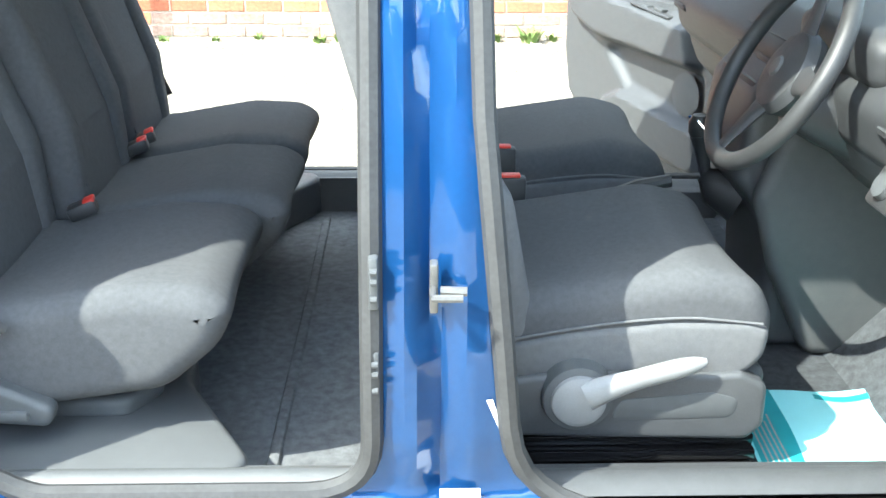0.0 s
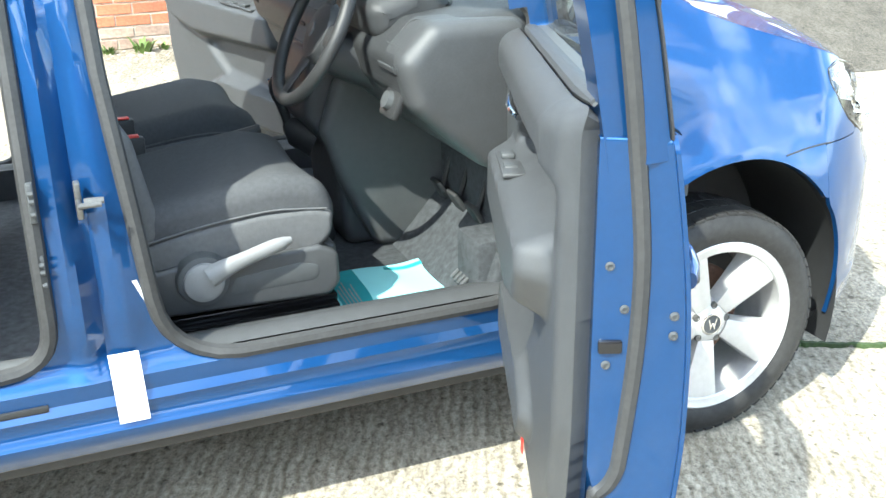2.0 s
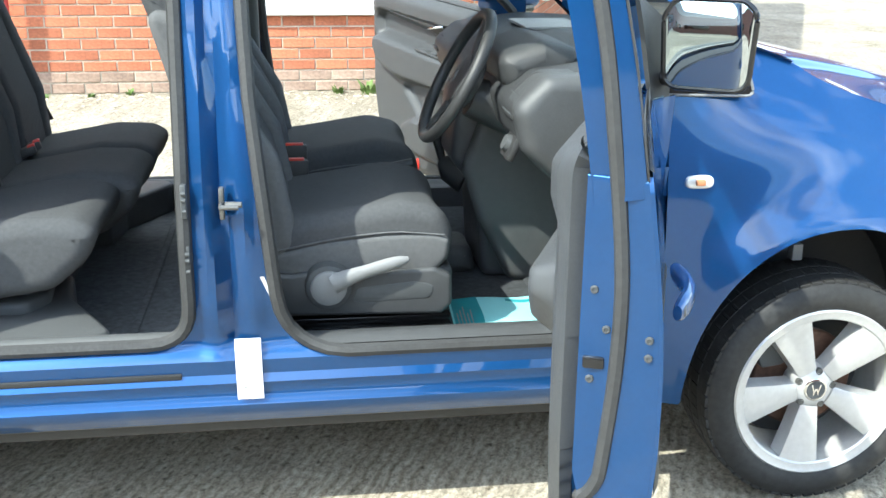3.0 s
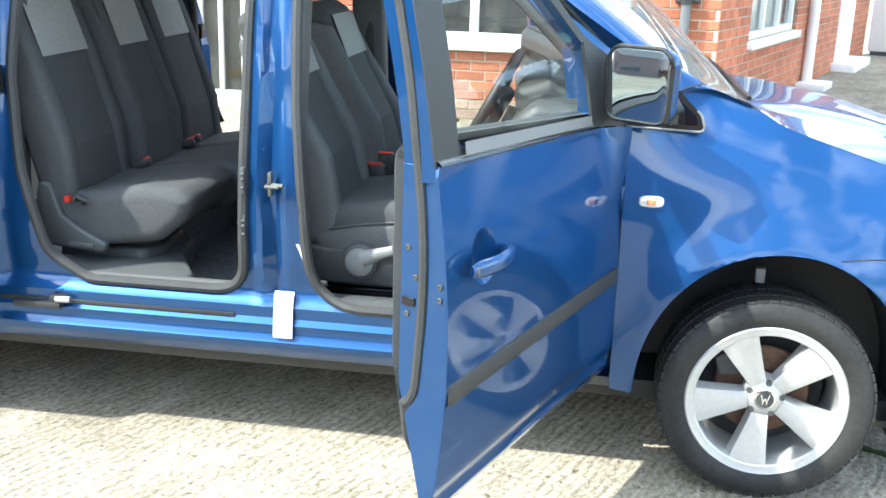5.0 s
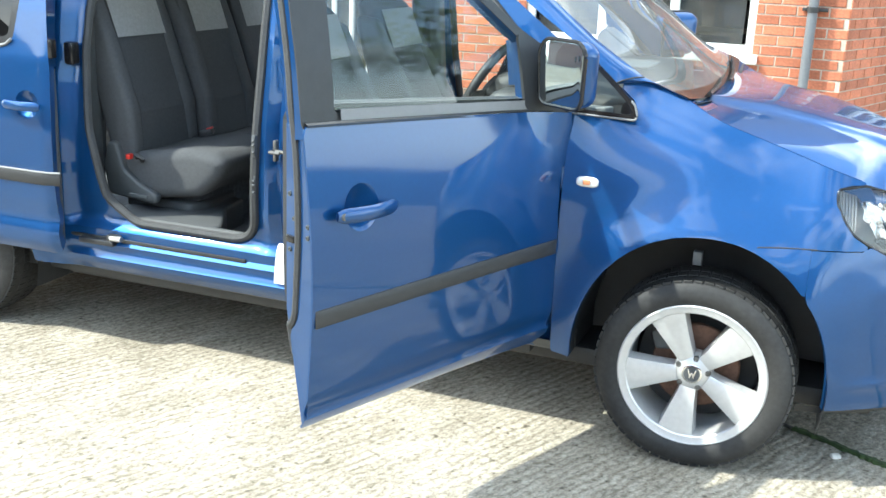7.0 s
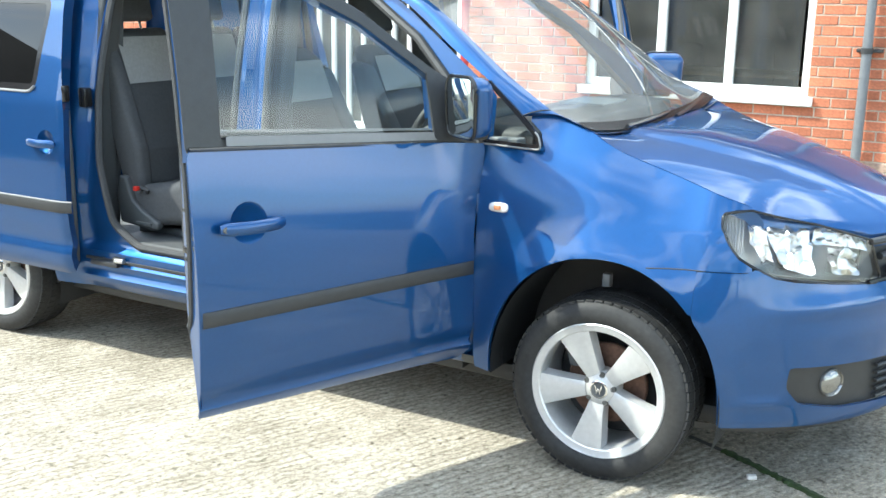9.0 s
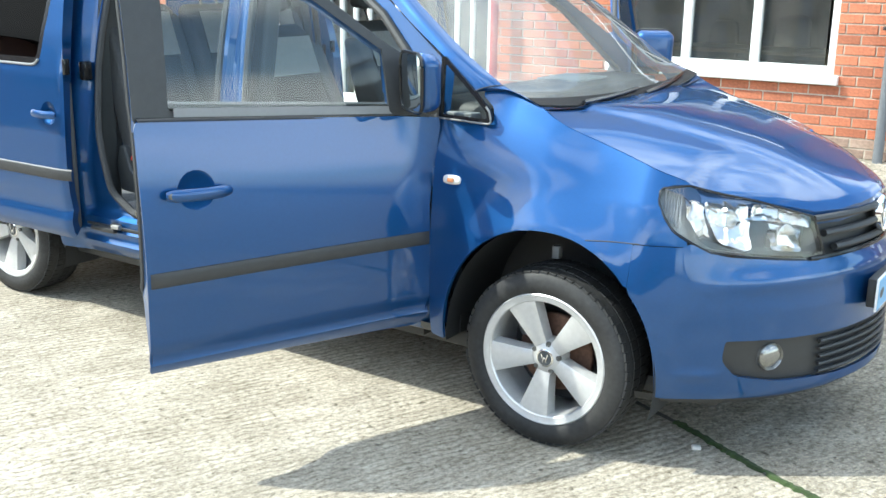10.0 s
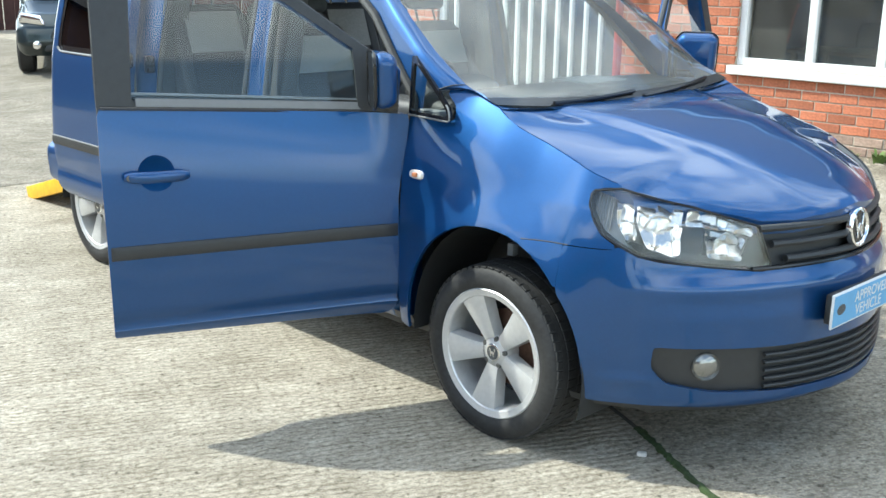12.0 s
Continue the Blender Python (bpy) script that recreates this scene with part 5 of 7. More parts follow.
# ---- wheels ----
def wheel(name, cx, s):
    """A tyre on a five-spoke alloy wheel, outer face towards s."""
    M = Matrix.Translation((cx, s * 0.765, TR)) @ (pose(0, 0, 0) if s > 0 else pose(0, 0, 0, 0, 0, 180))
    prof = [(0.205, -0.095), (0.222, -0.103), (0.262, -0.110), (0.298, -0.100), (0.309, -0.088), (0.3145, -0.06), (0.316, 0.0), (0.3145, 0.06), (0.309, 0.088), (0.300, 0.100), (0.272, 0.110), (0.250, 0.108), (0.238, 0.101), (0.222, 0.092)]
    w = part("wheel", spin(prof, 72), TYRE, car, "alloy wheel with five spokes and a black tyre", M=M)
    w.name = name
    lugs = []
    for i in range(60):
        a = 2 * math.pi * i / 60
        for h0, h1, tw in ((-0.095, -0.055, 0.3), (-0.045, -0.008, 0.0), (0.008, 0.045, 0.0), (0.055, 0.095, -0.3)):
            r = 0.3085 if abs(h0 + h1) > 0.1 else 0.3133
            lugs.append(xf(box(-0.0135, 0.0135, h0, h1, -0.004, 0.004, 0.001, 1), pose(0, 0, 0, 0, math.degrees(-a), 0) @ Matrix.Translation((0, 0, r)) @ pose(0, 0, 0, 0, 0, tw * 20)))
    part("tread", join(*lugs), TYRE, w, M=M, smooth=False)
    rim = [(0.205, -0.09), (0.212, -0.02), (0.215, 0.06), (0.222, 0.085), (0.2325, 0.094), (0.2355, 0.100), (0.231, 0.104), (0.222, 0.1005), (0.210, 0.0985), (0.206, 0.094), (0.204, 0.07), (0.203, 0.02)]
    part("rim", spin(rim, 72), ALLOY, w, M=M)
    part("brake_disc", spin([(0.02, 0.0), (0.135, 0.0), (0.14, -0.004), (0.14, -0.02)], 40), RUST, w, "rusty brake disc behind the spokes", M=M)
    part("caliper", pad(fillet([(0.06, 0.05), (0.13, 0.04), (0.15, 0.10), (0.09, 0.13)], 0.015), -0.02, 0.02, 0.008), DGREY, w, M=M)
    part("inner_barrel", spin([(0.05, -0.06), (0.192, -0.06)], 40), BLACK, w, M=M)
    hub = [(0.0, 0.078), (0.03, 0.078), (0.034, 0.076), (0.044, 0.074), (0.056, 0.068), (0.062, 0.050), (0.062, 0.01)]
    part("hub", spin(hub, 40), ALLOY, w, M=M)
    spoke0 = 27.0 if s < 0 else 20.0
    for i in range(5):
        def f(r, t):
            k = (r - 0.05) / (0.219 - 0.05)
            half = 0.028 + 0.038 * k ** 1.1
            x = half * t
            h = 0.074 + 0.028 * k - 0.006 * k * k - (0.006 * abs(t) ** 3) - (0.045 * max(0, abs(t) - 0.9) / 0.1)
            return (x, h, r)
        g = grid(f, span(0.05, 0.219, 12), [-1, -0.97, -0.9, -0.6, -0.3, 0, 0.3, 0.6, 0.9, 0.97, 1])
        part("spoke", g, ALLOY, w, M=M @ pose(0, 0, 0, 0, spoke0 + 72 * i, 0), sharp=50)
        part("wheel_bolt", spin([(0.0, 0.0735), (0.006, 0.0735), (0.007, 0.0755), (0.009, 0.075), (0.010, 0.066)], 14), ZINC, w, M=M @ pose(0, 0, 0, 0, spoke0 + 36 + 72 * i, 0) @ Matrix.Translation((0, 0, 0.050)))
    cap = part("hub_cap", spin([(0.0, 0.080), (0.028, 0.080), (0.032, 0.078), (0.034, 0.072)], 28), CHROME, w, M=M)
    part("cap_field", spin([(0.0, 0.0812), (0.026, 0.0810)], 24), DGREY, cap, M=M)
    part("cap_bars", join(*[xf(box(-0.002, 0.002, 0.0812, 0.083, -h / 2, h / 2, 0.0006), Matrix.Translation((x, 0, z)) @ pose(0, 0, 0, 0, r, 0)) for x, z, h, r in
                            ((-0.009, 0.004, 0.024, -16), (0.009, 0.004, 0.024, 16), (-0.004, -0.005, 0.02, 18), (0.004, -0.005, 0.02, -18))]), CHROME, cap, M=M)


for s in (-1, 1):
    wheel("front_wheel", 0.0, s)
    wheel("rear_wheel", REAR_X, s)

# ---- doors ----
DOOR = fillet([(-0.474, 0.345), (-1.502, 0.368), (-1.512, 1.0), (-1.510, 1.163), (-0.430, 1.106), (-0.446, 0.96), (-0.474, 0.80)], [0.05, 0.01, 0.0, 0.015, 0.005, 0.1, 0.1])
UPPER = fillet([(-0.472, 1.10), (-0.472, 1.272), (-0.84, 1.525), (-1.10, 1.66), (-1.50, 1.66), (-1.510, 1.156)], [0.0, 0.02, 0.10, 0.10, 0.05, 0.0])
PANEH = fillet([(-0.60, 1.142), (-0.60, 1.325), (-0.86, 1.50), (-1.12, 1.62), (-1.375, 1.62), (-1.398, 1.182)], [0.012, 0.02, 0.08, 0.08, 0.03, 0.012])
TRIM = fillet([(-0.50, 0.385), (-1.20, 0.390), (-1.435, 0.555), (-1.476, 0.72), (-1.480, 0.9), (-1.480, 1.191), (-0.50, 1.135)], [0.10, 0.10, 0.12, 0.2, 0.1, 0.02, 0.02])


def inner_edge(x, z):
    """Where the pressed edge of the door ends on its inner side."""
    xi = max(x, -1.486)
    return xi, max(z, float(np.interp(xi, [-1.487, -1.475, -1.44, -1.36, -1.22, -0.5], [0.69, 0.60, 0.53, 0.465, 0.405, 0.395])))


def door_swing(s):
    """Turns a closed front door open about its hinges."""
    hx, hy = HINGE[0], -s * HINGE[1]
    return Matrix.Translation((hx, hy, 0)) @ pose(0, 0, 0, 0, 0, -s * OPEN) @ Matrix.Translation((-hx, -hy, 0))


YI = 0.778      # plane of the inner door shell when closed


def DW(x, z):
    """Half width of the front door's skin, which swells towards its rear edge."""
    k = np.clip((-0.47 - np.asarray(x, float)) / 1.04, 0, 1)
    w = W(np.minimum(x, -0.475), z)
    lip = np.clip((np.asarray(x, float) + 0.62) / 0.15, 0, 1.1) ** 2
    return w + np.clip(0.864 - w, 0, 1) * lip + smooth(z, [0.36, 0.66, 0.9, 1.1, 1.4], [0.012, 0.025, 0.042, 0.055, 0.06], 0.05) * k ** 1.4


def front_door(s):
    M = door_swing(s)

    def skin(off):
        def f(X, Z):
            tuck = 0.03 * np.exp(-((Z - 0.35) / 0.03) ** 2) + 0.012 * np.exp(-((Z - 0.425) / 0.02) ** 2)
            return X, s * (DW(X, Z) - tuck + off), Z
        return f
    door = part("front_door", region(minus(sdf_poly(DOOR), sdf_disc(-1.335, 0.945, 0.061)), -1.52, -0.42, 0.34, 1.14, 0.02, skin(0.0), -s * 0.006), PAINT, car, "blue front door standing wide open", M=M)
    # inner shell and edge
    def shell(X, Z):
        return X, s * (YI + 0 * Z), Z
    part("door_shell", region(sdf_poly(fillet([(-0.486, 0.397), (-1.22, 0.407), (-1.36, 0.467), (-1.44, 0.532), (-1.476, 0.605), (-1.486, 0.69), (-1.486, 1.15), (-0.445, 1.096), (-0.458, 0.96), (-0.486, 0.80)], 0.01)), -1.52, -0.43, 0.34, 1.17, 0.025, shell), PAINT, door, "blue inner door shell", M=M)
    pts = resample(inset_poly(DOOR, 0.006), 0.03)
    k = len(pts)
    vs, fs = [], []
    for x, z in pts:
        for t in (0.0, 0.3, 0.5, 1.0):
            w = float(DW(x, z)) - 0.004 - 0.03 * math.exp(-((z - 0.35) / 0.03) ** 2)
            xi, zi = inner_edge(x, z)
            vs.append((x + (xi - x) * t, s * (w + (YI - w) * t), z + (zi - z) * t))
    for i in range(k):
        for j in range(3):
            fs.append((i * 4 + j, ((i + 1) % k) * 4 + j, ((i + 1) % k) * 4 + j + 1, i * 4 + j + 1))
    part("door_edge", (vs, fs), PAINT, door, M=M)
    # seal running round the inner edge
    whole = fillet([(-0.476, 0.347), (-1.500, 0.370), (-1.512, 1.0), (-1.510, 1.20), (-1.504, 1.655), (-1.10, 1.655), (-0.84, 1.52), (-0.474, 1.268)], [0.05, 0.03, 0.0, 0.0, 0.05, 0.1, 0.1, 0.02])
    sp = []
    for x, z in resample(whole, 0.025):
        k = min(max((-0.47 - x) / 1.04, 0), 1)
        rear = float(smooth(z, [0.36, 0.5, 0.65, 0.85, 1.0, 1.16, 1.33, 1.6], [0.79, 0.80, 0.818, 0.837, 0.84, 0.822, 0.80, 0.74], 0.05))
        yy = rear * k + (float(DW(x, z)) - 0.04) * (1 - k)
        w = float(DW(x, z))
        xi, zi = inner_edge(x, z)
        high = min(max((z - 1.10) / 0.10, 0), 1)
        f = min(max((w - yy) / (w - YI), 0), 1) * (1 - high)
        sp.append((x + (xi - x) * f + 0.004 * k + 0.008 * k * high, s * yy, z + (zi - z) * f))
    part("door_seal", tube(sp + sp[:1], 0.012, 8, up=(0, 1, 0)), RUBBER, door, M=M)
    # window frame and pane
    def up(off):
        return lambda X, Z: (X, s * (DW(X, Z) - 0.005 + off), Z)
    fr = minus(sdf_poly(UPPER), sdf_poly(PANEH))
    outer = fillet([(-0.474, 1.09), (-0.474, 1.270), (-0.84, 1.522), (-1.10, 1.656), (-1.494, 1.656), (-1.502, 1.13)], [0.0, 0.02, 0.10, 0.10, 0.05, 0.0])
    wf = part("window_frame", region(minus(sdf_poly(outer), sdf_poly(PANEH)), -1.52, -0.46, 1.08, 1.67, 0.015, up(-0.004), -s * 0.040), PAINT, door, "blue window frame", M=M)
    deep = fillet([(-0.490, 1.08), (-0.490, 1.262), (-0.845, 1.506), (-1.10, 1.636), (-1.474, 1.636), (-1.486, 1.11)], [0.0, 0.02, 0.10, 0.10, 0.05, 0.0])
    low = [(-0.40, 1.00), (-1.415, 1.00), (-1.415, 1.235), (-0.40, 1.18)]
    for side in ([(-0.40, 1.0), (-0.594, 1.0), (-0.594, 1.7), (-0.40, 1.7)], [(-0.594, 1.0), (-1.6, 1.0), (-1.6, 1.7), (-0.594, 1.7)]):
        part("inner_frame", region(minus(sdf_poly(deep), sdf_poly(inset_poly(PANEH, -0.012)), sdf_poly(low), sdf_poly(side)), -1.52, -0.47, 1.07, 1.66, 0.015, up(-0.044), -s * 0.038), PAINT, wf, M=M)
    part("frame_cover", region(fr, -1.52, -0.46, 1.11, 1.67, 0.015, up(0.0), -s * 0.003), BLACK, door, "black cover of the window frame with a wide rear upright", M=M)
    g = part("window_glass", region(sdf_poly(inset_poly(PANEH, -0.006)), -1.42, -0.58, 1.14, 1.63, 0.04, up(-0.012)), GLASS, door, M=M)
    g.visible_shadow = False
    part("belt_strip", grid(lambda x, v: (x, s * (float(DW(x, 1.135)) + 0.002 - 0.012 * v * v), 1.103 - 0.055 * (x + 0.472) + 0.012 * v), span(-1.50, -0.50, 20), span(0, 1, 4)), GLOSSBLACK, door, M=M)
    part("belt_moulding", grid(lambda x, v: (x, s * (float(DW(x, 1.15)) + 0.001 - 0.003 * v), 1.116 - 0.055 * (x + 0.472) + 0.027 * v), span(-1.385, -0.60, 16), span(0, 1, 4)), LGREY, door, "pale grey strip along the foot of the window", M=M)
    part("belt_inner", grid(lambda x, v: (x, s * (0.806 - 0.036 * v), 1.147 - 0.057 * (x + 0.472) - 0.012 * v ** 4), span(-1.480, -0.50, 20), span(0, 1, 8)), GREY, door, M=M)
    # rubbing strip
    def rub(x, v):
        a = math.pi * v
        zc = 0.682
        k = min((x + 1.497) / 0.02, 1, (-0.478 - x) / 0.02)
        return (x, s * (float(DW(x, zc)) + 0.001 + 0.007 * math.sin(a) ** 0.6 * max(k, 0.1)), zc + 0.024 * math.cos(a))
    part("rubbing_strip", grid(rub, [-1.497, -1.487] + span(-1.475, -0.50, 22) + [-0.488, -0.478], span(0, 1, 9)), BLACK, door, "black rubbing strip", M=M)
    # pull handle in its dished cup
    hx, hz = -1.395, 0.945
    yb = lambda x, z: s * float(DW(x, z))
    cup = grid(lambda r, t: (hx + 0.06 + 0.0615 * r * math.cos(t), yb(hx + 0.06 + 0.0615 * r * math.cos(t), hz + 0.0615 * r * math.sin(t)) + s * (0.0003 - 0.019 * (1 - r * r) ** 1.2), hz + 0.0615 * r * math.sin(t)), span(0.02, 1, 10), [2 * math.pi * i / 32 for i in range(32)], close_v=True)
    part("handle_cup", cup, PAINT, door, M=M)
    bar = [(hx - 0.045 + 0.21 * t, yb(hx - 0.045 + 0.21 * t, hz) + s * (0.022 + 0.020 * math.sin(math.pi * t)), hz - 0.004 - 0.002 * t) for t in span(0, 1, 16)]
    h = part("door_handle", tube(bar, [0.012, 0.017] + [0.0195] * 12 + [0.017, 0.012], 12, flat=0.6, up=(0, 1, 0)), PAINT, door, "blue bar handle with a chrome lock", M=M)
    part("lock_cover", spin([(0.0, 0.012), (0.009, 0.0115), (0.011, 0.008), (0.011, 0.0)], 20), ZINC, door, M=M @ Matrix.Translation((hx - 0.03, yb(hx, hz) + s * 0.026, hz - 0.004)) @ pose(0, 0, 0, 0, 0, 0 if s > 0 else 180))
    # rear edge: latch, striker hole, bolts
    exx = lambda y: -1.507 + 0.019 * (0.90 - abs(y)) / 0.12 - 0.001
    part("latch", box(exx(0.80) - 0.004, exx(0.80) + 0.006, *sorted((0.818 * s, 0.785 * s)), 0.860, 0.880, 0.004), GLOSSBLACK, door, M=M)
    for zz, t in ((0.985, 0.797), (0.842, 0.797), (0.925, 0.818), (0.918, 0.882), (0.890, 0.882)):
        part("edge_bolt", spin([(0.0, 0.0012), (0.0030, 0.0012), (0.0035, -0.0008), (0.0055, -0.0004), (0.0066, 0.003)], 14, "x"), DGREY, door, M=M @ Matrix.Translation((exx(t) - 0.001, s * t, zz)))
    # inner trim
    def inner(dep):
        return lambda X, Z: (X, s * (YI - dep(X, Z)), Z)

    def relief(X, Z):
        sm = lambda d, w: (lambda t: t * t * (3 - 2 * t))(np.clip(0.5 - d / w, 0, 1))
        edge = sdf_poly([(-0.40, 0.385), (-1.20, 0.390), (-1.435, 0.555), (-1.476, 0.72), (-1.48, 0.9), (-1.48, 1.5), (-0.40, 1.5)])(X, Z)
        base = 0.046 - 0.026 * sm(-edge - 0.016, 0.05)
        top = 1.135 - 0.0571 * (X + 0.50)
        ledge = sdf_poly([(-0.40, 1.040), (-0.75, 1.062), (-1.34, 1.095), (-1.45, 1.075), (-1.60, 1.06), (-1.60, 1.30), (-0.40, 1.25)])(X, Z)
        dish = sdf_poly(fillet([(-0.74, 0.965), (-0.90, 0.945), (-1.20, 0.975), (-1.395, 0.98), (-1.415, 1.055), (-1.37, 1.085), (-0.95, 1.035)], 0.02))(X, Z)
        arm = sdf_poly(fillet([(-0.62, 0.79), (-1.18, 0.81), (-1.345, 0.86), (-1.395, 0.93), (-1.375, 0.985), (-1.25, 0.972), (-0.66, 0.925)], 0.03))(X, Z)
        hollow = sdf_poly(fillet([(-0.60, 0.60), (-1.02, 0.66), (-1.16, 0.77), (-1.08, 0.795), (-0.62, 0.785)], 0.05))(X, Z)
        bow = sdf_poly(fillet([(-0.58, 0.46), (-1.10, 0.49), (-1.19, 0.575), (-1.06, 0.635), (-0.60, 0.60)], 0.05))(X, Z)
        roll = np.clip((Z - top + 0.045) / 0.047, 0, 1)
        d = base + 0.020 * sm(ledge, 0.014) * np.clip((X + 1.455) / 0.07, 0, 1) - 0.034 * sm(dish, 0.030) + 0.052 * sm(arm, 0.045) - 0.024 * sm(hollow, 0.045) + 0.024 * sm(bow, 0.026)
        return d * np.sqrt(np.clip(1 - 0.96 * roll ** 2, 0, 1))
    trim = part("inner_trim", region(sdf_poly(TRIM), -1.51, -0.49, 0.39, 1.20, 0.0085, inner(relief), s * 0.06), TRIMGREY, door, "grey moulded door trim with armrest and pocket", M=M)
    flat = lambda x, z, o: (x, s * (YI - o), z)
    hp = [Vector(flat(-0.79 - 0.13 * t, 1.062 - 0.02 * t, 0.052 + 0.014 * math.sin(math.pi * t))) for t in span(0, 1, 10)]
    part("lock_plate", xf(box(-0.085, 0.06, -0.006, 0.006, -0.03, 0.03, 0.006), Matrix.Translation(flat(-0.84, 1.052, 0.043)) @ pose(0, 0, 0, 0, 8, 0)), BLACK, trim, M=M)
    part("inner_handle", tube(hp, 0.009, 8, flat=0.7), CHROME, trim, "chrome inner door handle", M=M)
    part("switch_panel", xf(box(-0.12, 0.10, -0.022, 0.022, -0.004, 0.006, 0.005), Matrix.Translation(flat(-0.86, 0.940, 0.066)) @ pose(0, 0, 0, 0, 5, 0)), TRIMGREY, trim, M=M)
    for dx in (-0.05, 0.03):
        part("window_switch", xf(box(-0.022, 0.022, -0.013, 0.013, 0.0, 0.012, 0.004), Matrix.Translation(flat(-0.86 + dx, 0.942, 0.068)) @ pose(0, 0, 0, 0, 5, 0)), DGREY, trim, M=M)
    part("trim_seam", tube([Vector(flat(-0.56 - 0.76 * t, 1.047 + 0.048 * t - 0.010 * math.sin(math.pi * t), 0.0575)) for t in span(0, 1, 24)], 0.0025, 6), BLACK, trim, M=M)
    part("door_reflector", xf(spin([(0.0, 0.004), (0.015, 0.003), (0.018, 0.0)], 18), Matrix.Translation(flat(-1.02, 0.435, 0.048)) @ pose(0, 0, 0, 0, 0, 0 if s < 0 else 180) @ Matrix.Diagonal((0.8, 1, 1.6, 1))), RED, trim, "red door reflector", M=M)
    part("trim_cap", tube([Vector(flat(x, 1.139 - 0.0571 * (x + 0.50), 0.004)) for x in span(-1.462, -0.52, 20)], [0.006, 0.013] + [0.017] * 16 + [0.013, 0.006], 10, flat=0.8), TRIMGREY, trim, M=M)
    part("pocket_lip", tube([Vector(flat(-0.60 - 0.46 * t, 0.585 + 0.035 * t, 0.060)) for t in span(0, 1, 12)], 0.007, 8), TRIMGREY, trim, M=M)
    spk = grid(lambda r, t: flat(-0.70 + 0.07 * r * math.cos(t), 0.70 + 0.07 * r * math.sin(t), 0.040 + 0.006 * (1 - r * r)), span(0.02, 1, 6), [2 * math.pi * i / 28 for i in range(28)], close_v=True)
    part("speaker", spk, DGREY, trim, "round dark speaker grille", M=M)
    # mirror
    mo = fillet([(-0.092, -0.09), (0.092, -0.09), (0.10, 0.08), (0.07, 0.105), (-0.075, 0.105), (-0.10, 0.065)], 0.04)
    base = Matrix.Translation((-0.555, s * 0.825, 1.235))
    # local frame of the mirror: x' outwards, y' forwards
    out = M @ base @ Matrix(((0, 1, 0, 0), (s, 0, 0, 0), (0, 0, 1, 0), (0, 0, 0, 1))) @ pose(0, 0, 0, 1.5, 0, -11)
    head = part("mirror_housing", pad(mo, -0.02, 0.062, 0.034, n=5, place=lambda x, y, z: (x * (1 - 0.9 * max(y, 0) * 1.6) + 0.115, y, z * (1 - 0.8 * max(y, 0) * 1.6))), PAINT, door, "blue door mirror with a black surround", M=out)
    ring = [(x * 0.99 + 0.115, -0.018, z * 0.99) for x, z in resample(mo, 0.02)]
    part("mirror_surround", tube(ring + ring[:1], 0.0065, 8), GLOSSBLACK, head, M=out)
    gl = pad(inset_poly(mo, 0.005), -0.022, -0.016, 0.002, 2, place=lambda x, y, z: (x + 0.115, y, z))
    part("mirror_glass", gl, MIRROR, head, "real mirror glass", M=out)
    part("mirror_arm", tube([(-0.03, 0.05, -0.075), (0.05, 0.05, -0.085), (0.14, 0.045, -0.085)], 0.026, 10, flat=0.7), GLOSSBLACK, head, M=out)
    part("mirror_foot", region(sdf_poly(fillet([(-0.475, 1.125), (-0.475, 1.262), (-0.62, 1.352), (-0.61, 1.125)], 0.012)), -0.63, -0.47, 1.12, 1.36, 0.015, up(0.004), 0.01), BLACK, door, M=M)
    # check strap and hinges
    for zz in (0.56, 0.90):
        part("hinge", tube([(HINGE[0], -s * HINGE[1] - s * 0.02, zz - 0.035), (HINGE[0], -s * HINGE[1] - s * 0.02, zz + 0.035)], 0.012, 8), PAINT, door)
    return door


def inset_poly(pts, d):
    """The outline moved inwards by d."""
    P = [Vector(p) for p in pts]
    k = len(P)
    area = sum(P[i].x * P[(i + 1) % k].y - P[(i + 1) % k].x * P[i].y for i in range(k))
    sg = 1 if area > 0 else -1
    out = []
    for i in range(k):
        e = P[(i + 1) % k] - P[i - 1]
        n = Vector((e.y, -e.x))
        n = n.normalized() if n.length > 1e-9 else n
        out.append(tuple(P[i] - n * d * sg))
    return out


for s in (-1, 1):
    front_door(s)

# sliding doors, run back along the body
SLIDE = fillet([(-2.385, 0.385), (-3.22, 0.385), (-3.28, 0.8), (-3.275, 1.66), (-2.47, 1.66), (-2.40, 1.1)], [0.03, 0.10, 0.3, 0.08, 0.08, 0.3])
SWIN = fillet([(-2.57, 1.165), (-3.19, 1.165), (-3.17, 1.56), (-2.52, 1.56)], [0.06, 0.06, 0.06, 0.06])


def slide_w(X, Z):
    w = np.interp(Z, [0.38, 0.42, 0.47, 0.52, 0.6, 0.72, 0.85, 0.95, 1.05, 1.12, 1.3, 1.5, 1.7], [0.845, 0.872, 0.880, 0.866, 0.876, 0.878, 0.872, 0.864, 0.856, 0.850, 0.815, 0.765, 0.69])
    return w + 0.085 - 0.02 * np.exp(-((X + 2.37) / 0.03) ** 2) - 0.02 * np.exp(-((X + 3.29) / 0.03) ** 2)


